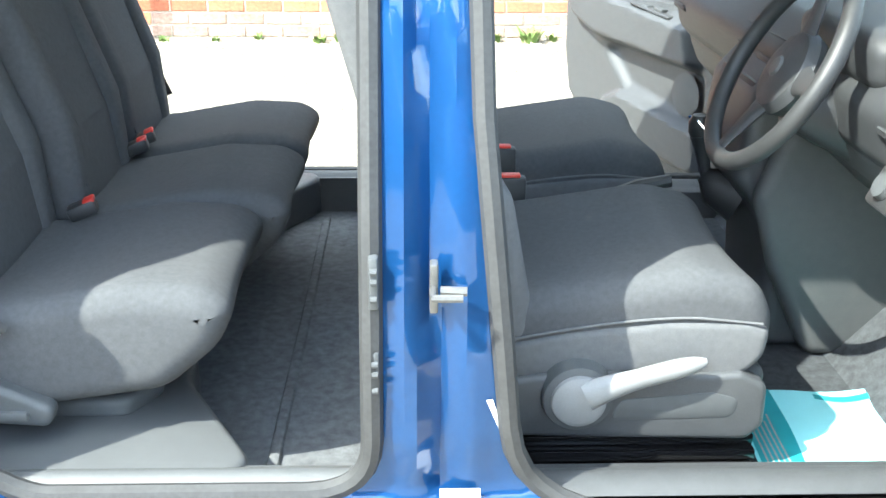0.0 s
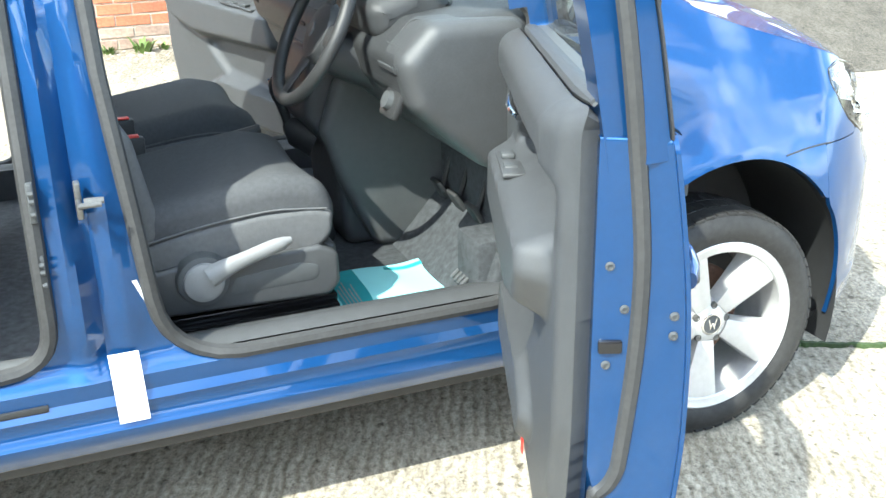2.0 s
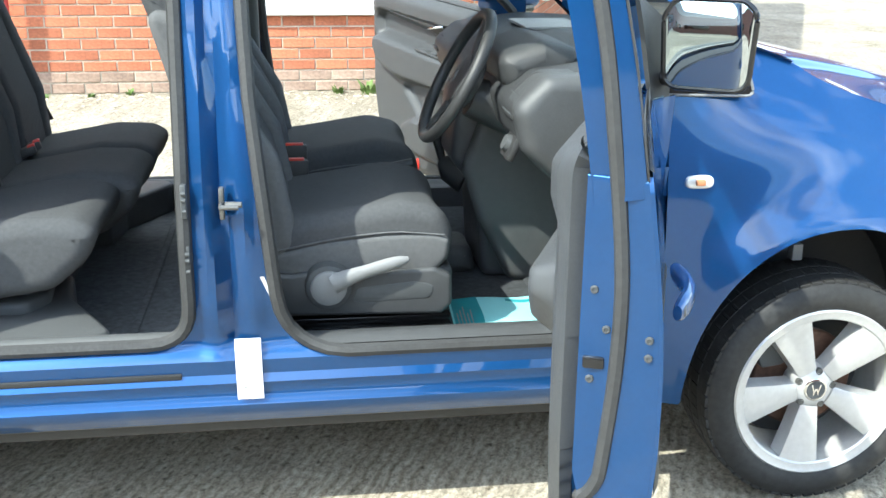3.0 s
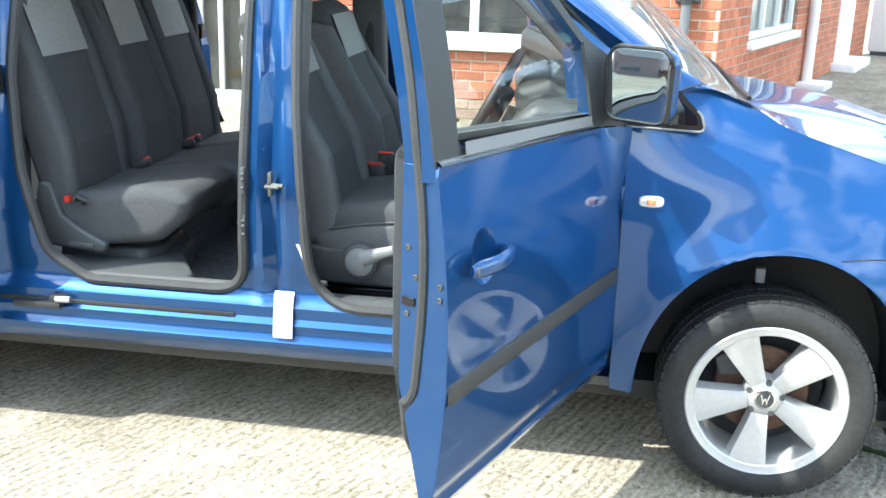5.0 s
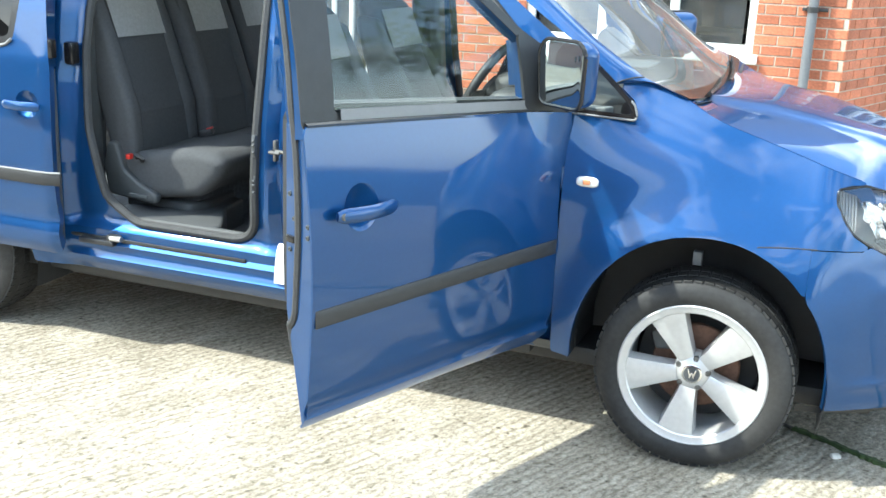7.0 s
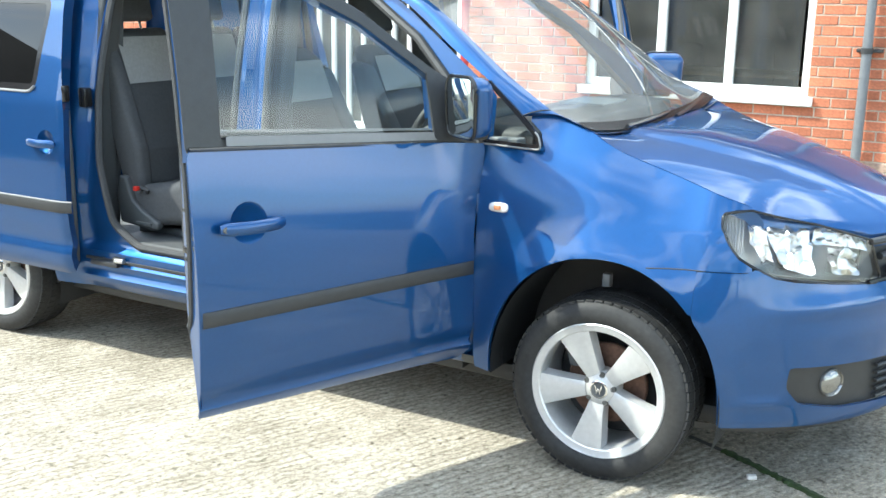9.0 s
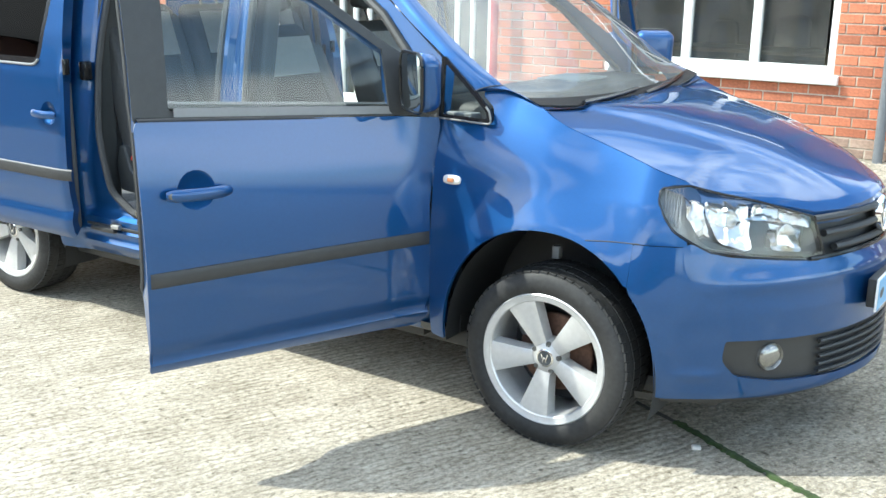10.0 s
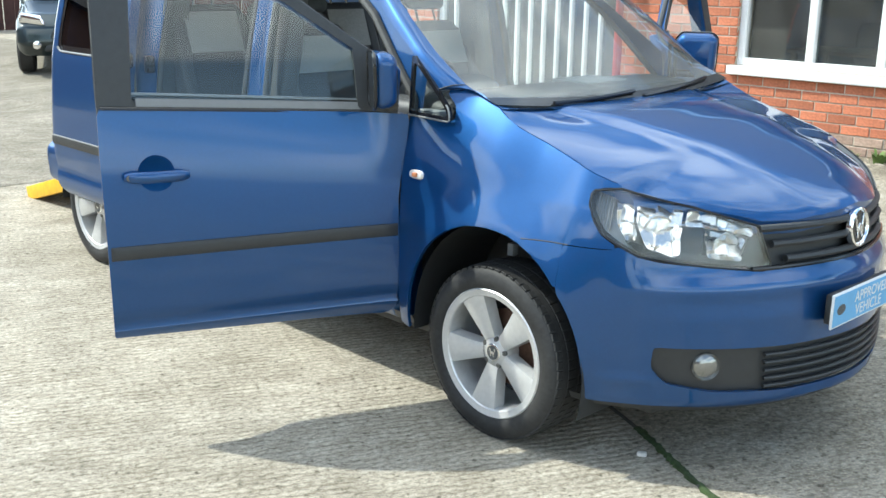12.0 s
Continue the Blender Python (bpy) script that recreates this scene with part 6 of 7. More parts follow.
for s in (-1, 1):
    place = lambda X, Z: (X, s * slide_w(X, Z), Z)
    f = minus(sdf_poly(SLIDE), sdf_poly(SWIN), sdf_disc(-2.50, 0.955, 0.053))
    sl = part("sliding_door", region(f, -3.29, -2.34, 0.38, 1.67, 0.02, place, 0.05), PAINT, car, "blue sliding door run back along the side")
    part("tinted_window", region(sdf_poly(inset_poly(SWIN, -0.008)), -3.22, -2.5, 1.15, 1.58, 0.03, lambda X, Z: (X, s * (slide_w(X, Z) - 0.006), Z)), TINT, sl, "dark tinted side window")
    part("window_moulding", tube([(x, s * (float(slide_w(x, 1.163)) + 0.002), 1.163 + 0.05 * max(0, (-3.13 - x) / 0.06) ** 2 + 0.05 * max(0, (x + 2.62) / 0.07) ** 2) for x in span(-3.17, -2.57, 24)], 0.006, 8), LGREY, sl, "pale moulding under the tinted window")
    part("strip_moulding", tube([(x, s * (float(slide_w(x, 0.706)) + 0.004), 0.7075) for x in span(-3.24, -2.365, 20)], 0.0045, 6), LGREY, sl, "pale edge along the rubbing strip")
    part("window_border", region(minus(sdf_poly(inset_poly(SWIN, -0.002)), sdf_poly(inset_poly(SWIN, 0.03))), -3.22, -2.5, 1.15, 1.58, 0.012, lambda X, Z: (X, s * (slide_w(X, Z) - 0.003), Z)), GLOSSBLACK, sl)

    def rub(x, v):
        a = math.pi * v
        return (x, s * (float(slide_w(x, 0.682)) + 0.001 + 0.008 * math.sin(a) ** 0.6), 0.682 + 0.024 * math.cos(a))
    part("rubbing_strip", grid(rub, span(-3.24, -2.365, 16), span(0, 1, 9)), BLACK, sl, "black rubbing strip")
    hx, hz = -2.50, 0.955
    yy = s * float(slide_w(hx, hz))
    part("handle_cup", grid(lambda r, t: (hx + 0.0535 * r * math.cos(t), s * (float(slide_w(hx + 0.0535 * r * math.cos(t), hz + 0.0535 * r * math.sin(t))) + 0.0003 - 0.024 * (1 - r * r) ** 1.2), hz + 0.0535 * r * math.sin(t)), span(0.02, 1, 8), [2 * math.pi * i / 32 for i in range(32)], close_v=True), PAINT, sl)
    bar = [(hx - 0.095 + 0.17 * t, yy + s * (0.018 + 0.018 * math.sin(math.pi * t)), hz - 0.002) for t in span(0, 1, 14)]
    part("door_handle", tube(bar, [0.010] + [0.017] * 12 + [0.010], 10, flat=0.65, up=(0, 1, 0)), PAINT, sl, "blue bar handle")
    part("door_liner", box(-3.25, -2.42, *sorted((s * 0.868, s * 0.90)), 0.42, 1.12, 0.02), GREY, sl, "grey inner lining of the sliding door")
    # front edge of the sliding door and its roller arm
    part("edge_lock", box(-2.405, -2.385, *sorted((s * 0.90, s * 0.930)), 1.13, 1.20, 0.006), GLOSSBLACK, sl)
    part("roller_arm", join(box(-2.36, -2.20, *sorted((s * 0.835, s * 0.875)), 0.425, 0.445, 0.004), box(-2.24, -2.18, *sorted((s * 0.83, s * 0.865)), 0.44, 0.468, 0.008)), BLACK, sl, "black roller arm in the sill track")
    part("roller", tube([(-2.215, s * 0.865, 0.455), (-2.165, s * 0.865, 0.458)], 0.011, 10), STEEL, sl)
    # catch plates on the pillar behind the opening
    part("pillar_catch", box(-2.415, -2.372, *sorted((s * 0.79, s * 0.835)), 1.10, 1.185, 0.010), GLOSSBLACK, car, "black catch on the rear pillar")

# pillar fittings on the driver's side and the other side
for s in (-1, 1):
    y = s * 0.832
    part("striker", join(tube([(-1.515, y, 0.868), (-1.515, y + s * 0.035, 0.868), (-1.475, y + s * 0.035, 0.868)], 0.006, 8), box(-1.52, -1.508, *sorted((y - s * 0.02, y + s * 0.004)), 0.83, 0.905, 0.003), tube([(-1.505, y + s * 0.008, 0.868), (-1.468, y + s * 0.012, 0.868)], 0.007, 8)), ZINC, car, "steel door striker on the pillar")
    for zz in (0.875, 0.73):
        part("catch_plate", join(box(-1.606, -1.592, *sorted((s * 0.80, s * 0.836)), zz - 0.04, zz + 0.04, 0.004), *[tube([(-1.603, s * 0.837, zz + d), (-1.594, s * 0.837, zz + d)], 0.005, 8) for d in (-0.022, 0.004, 0.02)]), DGREY, car, "steel catch for the sliding door")
lab = part("pillar_label", grid(lambda u, v: (-1.503 + 0.062 * u + 0.004 * v, -(0.822 + 0.046 * v ** 0.5), 0.528 - 0.138 * v), span(0, 1, 5), span(0, 1, 12)), WHITE, car, "white printed label on the pillar foot")
for i in range(5):
    z0 = 0.415 + 0.020 * i
    part("print_bar", grid(lambda u, v: (-1.485 + (0.012 + 0.008 * (i % 3)) * u, -(float(frame_w(-1.47, z0 + 0.006 * v)) + 0.0135), z0 + 0.006 * v), [0, 1], [0, 1]), PRINT, lab)
part("pillar_tag", grid(lambda u, v: (-1.436 + 0.026 * v + 0.010 * u * (1 - v) ** 0.5, -(float(frame_w(-1.436 + 0.026 * v + 0.010 * u, 0.685 - 0.065 * v)) + 0.003), 0.685 - 0.065 * v), span(0, 1, 3), span(0, 1, 6)), WHITE, car, "narrow white sticker beside the door seal")

# ---- inside the car ----
part("cabin_floor", box(-3.45, -1.50, -0.74, 0.74, 0.395, 0.42, 0.005), HAZY_CARPET, car, "dark carpeted floor, lightened for haze")
part("cab_floor", box(-1.50, -0.46, -0.74, 0.74, 0.395, 0.42, 0.005), SHADED_CARPET, car, "carpeted floor before the front seats, darkened for footwell shade")
for s in (-1, 1):
    # sill trims inside both openings
    part("sill_trim", grid(lambda x, v: (x, s * (0.80 - 0.13 * v), 0.495 + 0.014 * math.sin(math.pi * min(v * 1.6, 1)) - 0.075 * max(0, v - 0.75) / 0.25), span(-1.37, -0.54, 12), span(0, 1, 14)), TRIMGREY, car, "grey plastic sill trim")
    part("sill_trim", grid(lambda x, v: (x, s * (0.80 - 0.068 * v), 0.520 + 0.013 * math.sin(math.pi * min(v * 1.3, 1)) - 0.105 * max(0, v - 0.85) / 0.15), span(-2.26, -1.615, 12), span(0, 1, 21)), GREY, car, "grey plastic sill trim")
    part("pillar_trim", pad(fillet([(-1.59, 0.52), (-1.47, 0.52), (-1.455, 1.0), (-1.455, 1.62), (-1.59, 1.62)], 0.02), *sorted((s * 0.60, s * 0.69)), 0.02, place=lambda x, y, z: (x, y - s * 0.10 * max(0, z - 1.1) / 0.5 + s * 0.05 * max(0, 1.1 - z) / 0.5, z)), GREY, car, "grey inner pillar trim")
    part("belt_web", tube([(-1.53, s * 0.55, 1.45), (-1.51, s * 0.59, 0.9), (-1.50, s * 0.62, 0.60)], 0.022, 8, flat=0.12, up=(0, 1, 0)), BELT, car, "dark seat belt webbing")
    part("kick_trim", pad(fillet([(-0.47, 0.43), (-0.63, 0.43), (-0.565, 0.60), (-0.47, 0.78)], 0.04), *sorted((s * 0.72, s * 0.765)), 0.015), SHADED_CARPET, car)

# moulded plinth of plastic beside the bench, with a slanting front edge and a raised inner shelf
for s in (-1, 1):
    plan = fillet([(-2.32, 0.785), (-1.835, 0.785), (-1.80, 0.735), (-1.94, 0.485), (-1.97, 0.30), (-2.32, 0.30)], [0.0, 0.03, 0.05, 0.06, 0.02, 0.0])
    pl = part("bench_plinth", pad(resample(plan, 0.03), 0.415, 0.530, 0.016, 4, place=lambda x, y, z: (x, s * z, y)), GREY, car, "grey moulded plinth beside the bench")
    shelf = fillet([(-2.32, 0.615), (-2.20, 0.60), (-2.03, 0.605), (-1.985, 0.53), (-2.01, 0.30), (-2.32, 0.30)], [0.0, 0.05, 0.04, 0.05, 0.02, 0.0])
    part("plinth_shelf", pad(resample(shelf, 0.03), 0.52, 0.562, 0.014, 4, place=lambda x, y, z: (x, s * z, y)), GREY, pl)
part("floor_ridge", tube([(-1.79, -0.66, 0.424), (-1.785, 0.0, 0.424), (-1.785, 0.66, 0.424)], 0.012, 8, flat=0.5), HAZY_CARPET, car, "raised edge across the dark carpet")


def seat(cx, y0, w, s, name, label):
    """A front seat: cushion, back, head restraint and base. s is the door side."""
    t = part("seat_base", pad(fillet([(cx - 0.46, 0.50), (cx - 0.02, 0.495), (cx + 0.0, 0.53), (cx + 0.005, 0.615), (cx - 0.06, 0.635), (cx - 0.48, 0.60)], 0.02), y0 - w / 2 + 0.02, y0 + w / 2 - 0.02, 0.02), DGREY, car, label)
    t.name = name
    cush = fillet([(cx - 0.50, 0.60), (cx - 0.04, 0.605), (cx - 0.005, 0.64), (cx + 0.008, 0.71), (cx - 0.025, 0.78), (cx - 0.13, 0.805), (cx - 0.35, 0.772), (cx - 0.52, 0.75)], [0.04, 0.06, 0.08, 0.09, 0.09, 0.15, 0.12, 0.05])
    cu = resample(cush, 0.03)
    part("cushion", pad(cu, y0 - w / 2 + 0.002, y0 + w / 2 - 0.002, 0.045, 6, bulge=-0.012), FABRIC, t)
    # side bolster and piping
    for d in (-1, 1):
        bol = fillet([(cx - 0.47, 0.612), (cx - 0.05, 0.615), (cx - 0.012, 0.65), (cx - 0.006, 0.705), (cx - 0.05, 0.722), (cx - 0.18, 0.722), (cx - 0.34, 0.705), (cx - 0.49, 0.675)], [0.03, 0.05, 0.05, 0.02, 0.06, 0.15, 0.15, 0.03])
        yy = sorted((y0 + d * (w / 2 - 0.06), y0 + d * (w / 2 + 0.004)))
        b = part("bolster", pad(resample(bol, 0.03), *yy, 0.016, 4), FABRIC_L, t)
        seam = [(cx - 0.478 + 0.455 * u, y0 + d * (w / 2 + 0.001), 0.682 + 0.046 * math.sin(math.pi * 0.5 * min(u * 1.3, 1)) - 0.012 * max(0, u - 0.75) / 0.25) for u in span(0, 1, 18)]
        part("piping", tube(seam, 0.0025, 6), FABRIC_L, b)
    lean = 0.40
    def bk(x, z):
        return (cx - 0.455 - (z - 0.70) * lean + x, z)
    back = fillet([bk(-0.07, 0.62), bk(0.05, 0.70), bk(0.075, 0.90), bk(0.045, 1.10), bk(0.05, 1.32), bk(-0.005, 1.365), bk(-0.055, 1.33), bk(-0.075, 1.0)], 0.05)
    part("backrest", pad(resample(back, 0.03), y0 - w / 2 + 0.05, y0 + w / 2 - 0.05, 0.05, 5), FABRIC, t)
    for d in (-1, 1):
        wing = fillet([bk(-0.075, 0.60), bk(0.06, 0.70), bk(0.105, 0.92), bk(0.07, 1.10), bk(0.05, 1.27), bk(-0.05, 1.29), bk(-0.085, 1.0)], 0.05)
        yy = sorted((y0 + d * (w / 2 - 0.085), y0 + d * (w / 2 + 0.002)))
        part("back_bolster", pad(resample(wing, 0.03), *yy, 0.03, 5), FABRIC_L, t)
    part("seat_patch", grid(lambda u, v: (bk(0.053 + 0.004, 1.15 + 0.16 * v)[0], y0 - w / 2 + 0.085 + (w - 0.17) * u, 1.15 + 0.16 * v), span(0, 1, 6), span(0, 1, 5)), PATCH, t, "light grey panel on the backrest")
    hr = fillet([bk(-0.05, 1.42), bk(0.045, 1.41), bk(0.05, 1.56), bk(0.02, 1.60), bk(-0.04, 1.59)], 0.03)
    rest = part("head_restraint", pad(resample(hr, 0.03), y0 - 0.13, y0 + 0.13, 0.045, 5), FABRIC, t)
    for d in (-0.06, 0.06):
        part("restraint_rod", tube([(*[bk(0.0, 1.33)[0]], y0 + d, 1.33), (bk(0.0, 1.45)[0], y0 + d, 1.45)], 0.006, 8), CHROME, rest)
    # side shield, lever and rails on the door side
    yo = y0 + s * (w / 2 + 0.004)
    sh = fillet([(cx - 0.50, 0.515), (cx - 0.03, 0.502), (cx - 0.002, 0.53), (cx - 0.004, 0.608), (cx - 0.05, 0.632), (cx - 0.20, 0.625), (cx - 0.32, 0.640), (cx - 0.42, 0.625), (cx - 0.51, 0.64)], 0.025)
    yy = sorted((yo - s * 0.03, yo + s * 0.012))
    shield = part("side_shield", pad(resample(sh, 0.02), *yy, 0.012, 4), TRIMGREY, t, "grey plastic side shield")
    part("shield_recess", pad(fillet([(cx - 0.27, 0.545), (cx - 0.06, 0.55), (cx - 0.05, 0.585), (cx - 0.10, 0.598), (cx - 0.25, 0.585)], 0.02), *sorted((yo + s * 0.008, yo + s * 0.0135)), 0.002, 2), DGREY, shield)
    lx, lz = cx - 0.325, 0.594
    part("lever_disc", spin([(0.0, 0.030), (0.05, 0.030), (0.058, 0.026), (0.064, 0.0)], 32), DGREY, shield, M=Matrix.Translation((lx, yo + s * 0.0, lz)) @ pose(0, 0, 0, 0, 0, 0 if s > 0 else 180))
    lev = part("height_lever", spin([(0.0, 0.042), (0.036, 0.042), (0.045, 0.037), (0.047, 0.028)], 32), LGREY, shield, "grey seat height lever", M=Matrix.Translation((lx, yo, lz)) @ pose(0, 0, 0, 0, 0, 0 if s > 0 else 180))
    arm = [(lx + 0.01 + 0.195 * u, yo + s * (0.038 - 0.006 * u), lz + 0.012 + 0.060 * u ** 0.8) for u in span(0, 1, 12)]
    part("lever_arm", tube(arm, [0.026, 0.025, 0.023, 0.021, 0.019, 0.018, 0.018, 0.018, 0.018, 0.017, 0.014, 0.007], 12, flat=0.7, up=(0, 1, 0)), LGREY, lev)
    for d in (-1, 1):
        for k, zz in enumerate((0.448, 0.472, 0.492)):
            part("seat_rail", box(cx - 0.50, cx + 0.0, *sorted((y0 + d * (w / 2 - 0.03 + 0.018 * (2 - k)), y0 + d * (w / 2 - 0.06))), zz - 0.026, zz - 0.007, 0.003), GLOSSBLACK, t, "black steel seat rail")
    part("base_box", box(cx - 0.46, cx - 0.05, y0 - w / 2 + 0.07, y0 + w / 2 - 0.07, 0.41, 0.51), BLACK, t)
    yb = y0 - s * (w / 2 + 0.02)
    buck = part("belt_buckle", box(cx - 0.43, cx - 0.36, yb - 0.015, yb + 0.015, 0.70, 0.80, 0.006), BLACK, t, "black buckle with a red button", M=Matrix.Identity(4))
    part("buckle_button", box(cx - 0.428, cx - 0.372, yb - 0.01, yb + 0.01, 0.798, 0.806, 0.003), RED, buck)
    return t


seat(-0.945, -0.385, 0.51, -1, "driver_seat", "dark grey cloth front seat with grey height lever")
seat(-0.945, 0.375, 0.50, 1, "passenger_seat", "dark grey cloth front passenger seat")


def bench(y0, w, name, near=False):
    """One place of the rear bench."""
    fx = -1.845 if near else -1.80
    cush = fillet([(fx - 0.42, 0.56), (fx - 0.10, 0.608), (fx - 0.012, 0.685), (fx + 0.02, 0.755), (fx - 0.03, 0.79), (fx - 0.16, 0.795), (fx - 0.36, 0.76), (fx - 0.50, 0.745), (fx - 0.52, 0.62)], [0.05, 0.10, 0.10, 0.09, 0.10, 0.15, 0.1, 0.05, 0.05])
    t = part("cushion", pad(resample(cush, 0.03), y0 - w / 2, y0 + w / 2, 0.045, 6, bulge=-0.008), FABRIC, car, "dark grey cloth place of the rear bench with a light panel")
    t.name = name
    lean = 0.27
    def bk(x, z):
        return (fx - 0.42 - (z - 0.75) * lean + x, z)
    back = fillet([bk(-0.09, 0.66), bk(0.02, 0.74), bk(0.045, 0.90), bk(0.03, 1.20), bk(0.01, 1.40), bk(-0.04, 1.43), bk(-0.09, 1.40)], 0.045)
    b = part("backrest", pad(resample(back, 0.03), y0 - w / 2 + 0.012, y0 + w / 2 - 0.012, 0.045, 5), FABRIC, t)
    part("seat_patch", grid(lambda u, v: (bk(0.036 - 0.016 * v, 1.19 + 0.20 * v)[0] + 0.003, y0 - w / 2 + 0.075 + (w - 0.15) * u, 1.19 + 0.20 * v), span(0, 1, 6), span(0, 1, 6)), PATCH, t, "light grey panel on the backrest")
    for d in (-1, 1):
        yy = sorted((y0 + d * (w / 2 - 0.085), y0 + d * (w / 2 - 0.004)))
        wing = fillet([bk(-0.09, 0.66), bk(0.03, 0.74), bk(0.065, 0.92), bk(0.045, 1.20), bk(0.02, 1.38), bk(-0.09, 1.38)], 0.04)
        part("back_bolster", pad(resample(wing, 0.03), *yy, 0.028, 4), FABRIC, t)
    hr = fillet([bk(-0.07, 1.46), bk(0.02, 1.45), bk(0.025, 1.58), bk(0.0, 1.62), bk(-0.06, 1.61)], 0.03)
    rest = part("head_restraint", pad(resample(hr, 0.03), y0 - 0.12, y0 + 0.12, 0.04, 4), FABRIC, t)
    for d in (-0.055, 0.055):
        part("restraint_rod", tube([(bk(-0.03, 1.40)[0], y0 + d, 1.40), (bk(-0.03, 1.50)[0], y0 + d, 1.50)], 0.006, 8), CHROME, rest)
    seam = [(fx - 0.45 + 0.395 * u, y0 - w / 2 + 0.022, 0.700 + 0.022 * u - 0.02 * max(0, u - 0.8) * 2) for u in span(0, 1, 16)]
    if near:
        part("piping", tube([(x, y - 0.019, z + 0.005) for x, y, z in seam], 0.002, 6), FABRIC_L, t)
        side = fillet([(fx - 0.50, 0.585), (fx - 0.28, 0.565), (fx - 0.27, 0.60), (fx - 0.36, 0.645), (fx - 0.42, 0.69), (fx - 0.455, 0.79), (fx - 0.495, 0.80), (fx - 0.52, 0.70)], 0.02)
        sh = part("side_shield", pad(resample(side, 0.02), y0 - w / 2 - 0.028, y0 - w / 2 + 0.012, 0.012, 4), DGREY, t, "dark plastic side shield of the bench")
        part("shield_lever", box(fx - 0.40, fx - 0.31, y0 - w / 2 - 0.036, y0 - w / 2 - 0.02, 0.583, 0.600, 0.004), GREY, sh)
        part("release_strap", tube([(fx - 0.37, y0 - w / 2 - 0.01, 0.742), (fx - 0.355, y0 - w / 2 - 0.03, 0.758), (fx - 0.335, y0 - w / 2 - 0.02, 0.742), (fx - 0.35, y0 - w / 2 - 0.005, 0.73)], 0.010, 8), BLACK, sh)
        part("release_tag", box(fx - 0.405, fx - 0.385, y0 - w / 2 - 0.036, y0 - w / 2 - 0.01, 0.735, 0.755, 0.004), RED, sh)
    return t


for y0, w, nm, nr in ((-0.445, 0.46, "bench_seat", True), (-0.01, 0.40, "bench_seat", False), (0.405, 0.41, "bench_seat", False)):
    bench(y0, w, nm, nr)
part("bench_frame", join(box(-2.30, -2.02, -0.55, 0.55, 0.42, 0.60, 0.02)), HAZY_CARPET, car, "dark carpeted frame under the bench")
for y in (-0.255, 0.17, 0.24):
    b = part("belt_buckle", xf(box(-0.030, 0.026, -0.020, 0.020, -0.014, 0.014, 0.006), Matrix.Translation((-2.175, y, 0.782)) @ pose(0, 0, 0, 0, -20, 12)), BLACK, car, "belt buckle with a red button")
    part("buckle_button", xf(box(0.004, 0.028, -0.017, 0.017, 0.008, 0.0165, 0.004), Matrix.Translation((-2.175, y, 0.782)) @ pose(0, 0, 0, 0, -20, 12)), RED, b)
for y, z0 in ((-0.20, 1.35), (0.20, 1.35), (0.60, 1.40)):
    web = part("belt_web", tube([(-2.40 + 0.02, y, z0), (-2.285, y + 0.01, 1.0), (-2.235, y + 0.02, 0.86), (-2.21, y + 0.03, 0.79)], 0.023, 8, flat=0.10, up=(0, 1, 0)), BELT, car, "dark seat belt hanging down the backrest")
    part("belt_tongue", xf(box(-0.006, 0.004, -0.022, 0.022, -0.03, 0.03, 0.004), Matrix.Translation((-2.245, y + 0.02, 0.92)) @ pose(0, 0, 0, 0, -18, 0)), STEEL, web, "steel belt tongue")

# dashboard
dash = fillet([(-0.42, 0.80), (-0.58, 0.82), (-0.72, 0.90), (-0.80, 0.98), (-0.82, 1.06), (-0.74, 1.13), (-0.50, 1.16), (-0.30, 1.15), (-0.28, 0.80)], [0.05, 0.05, 0.05, 0.04, 0.04, 0.05, 0.08, 0.02, 0.02])
D = part("dashboard", pad(resample(dash, 0.04), -0.745, 0.745, 0.05, 5), DASH, car, "dark grey moulded dashboard")
part("knee_panel", pad(resample(fillet([(-0.48, 0.78), (-0.62, 0.80), (-0.74, 0.90), (-0.795, 0.975), (-0.72, 1.0), (-0.5, 0.95)], 0.04), 0.03), -0.735, -0.12, 0.04, 5), TRIMGREY, D, "dark grey lower dash panel")
part("end_panel", pad(resample(fillet([(-0.49, 0.74), (-0.62, 0.80), (-0.79, 0.95), (-0.82, 1.06), (-0.74, 1.14), (-0.50, 1.14)], 0.05), 0.03), -0.765, -0.60, 0.04, 5), TRIMGREY, D, "grey end of the dashboard beside the door")
part("glovebox", pad(resample(fillet([(-0.46, 0.72), (-0.62, 0.76), (-0.74, 0.88), (-0.78, 0.97), (-0.5, 0.95)], 0.04), 0.03), 0.16, 0.735, 0.03, 4), DASH, D, "grey glovebox")
con = fillet([(-0.50, 0.42), (-0.78, 0.42), (-0.80, 0.70), (-0.88, 0.80), (-0.86, 0.98), (-0.80, 1.05), (-0.50, 1.10)], 0.04)
C = part("centre_console", pad(resample(con, 0.03), -0.16, 0.16, 0.03, 4), TRIMGREY, D, "grey centre console")
part("console_panel", xf(box(-0.01, 0.008, -0.11, 0.11, -0.10, 0.10, 0.006), Matrix.Translation((-0.855, 0.0, 0.90)) @ pose(0, 0, 0, 0, 8, 0)), BLACK, C)
gb = part("gear_boot", tube([(-0.80, 0.04, 0.70), (-0.855, 0.06, 0.725), (-0.875, 0.075, 0.745)], [0.06, 0.045, 0.02], 14), BLACK, C, "black gear lever boot")
part("gear_lever", tube([(-0.872, 0.075, 0.74), (-0.885, 0.085, 0.80), (-0.89, 0.09, 0.83)], [0.012, 0.016, 0.024], 12), BLACK, gb)
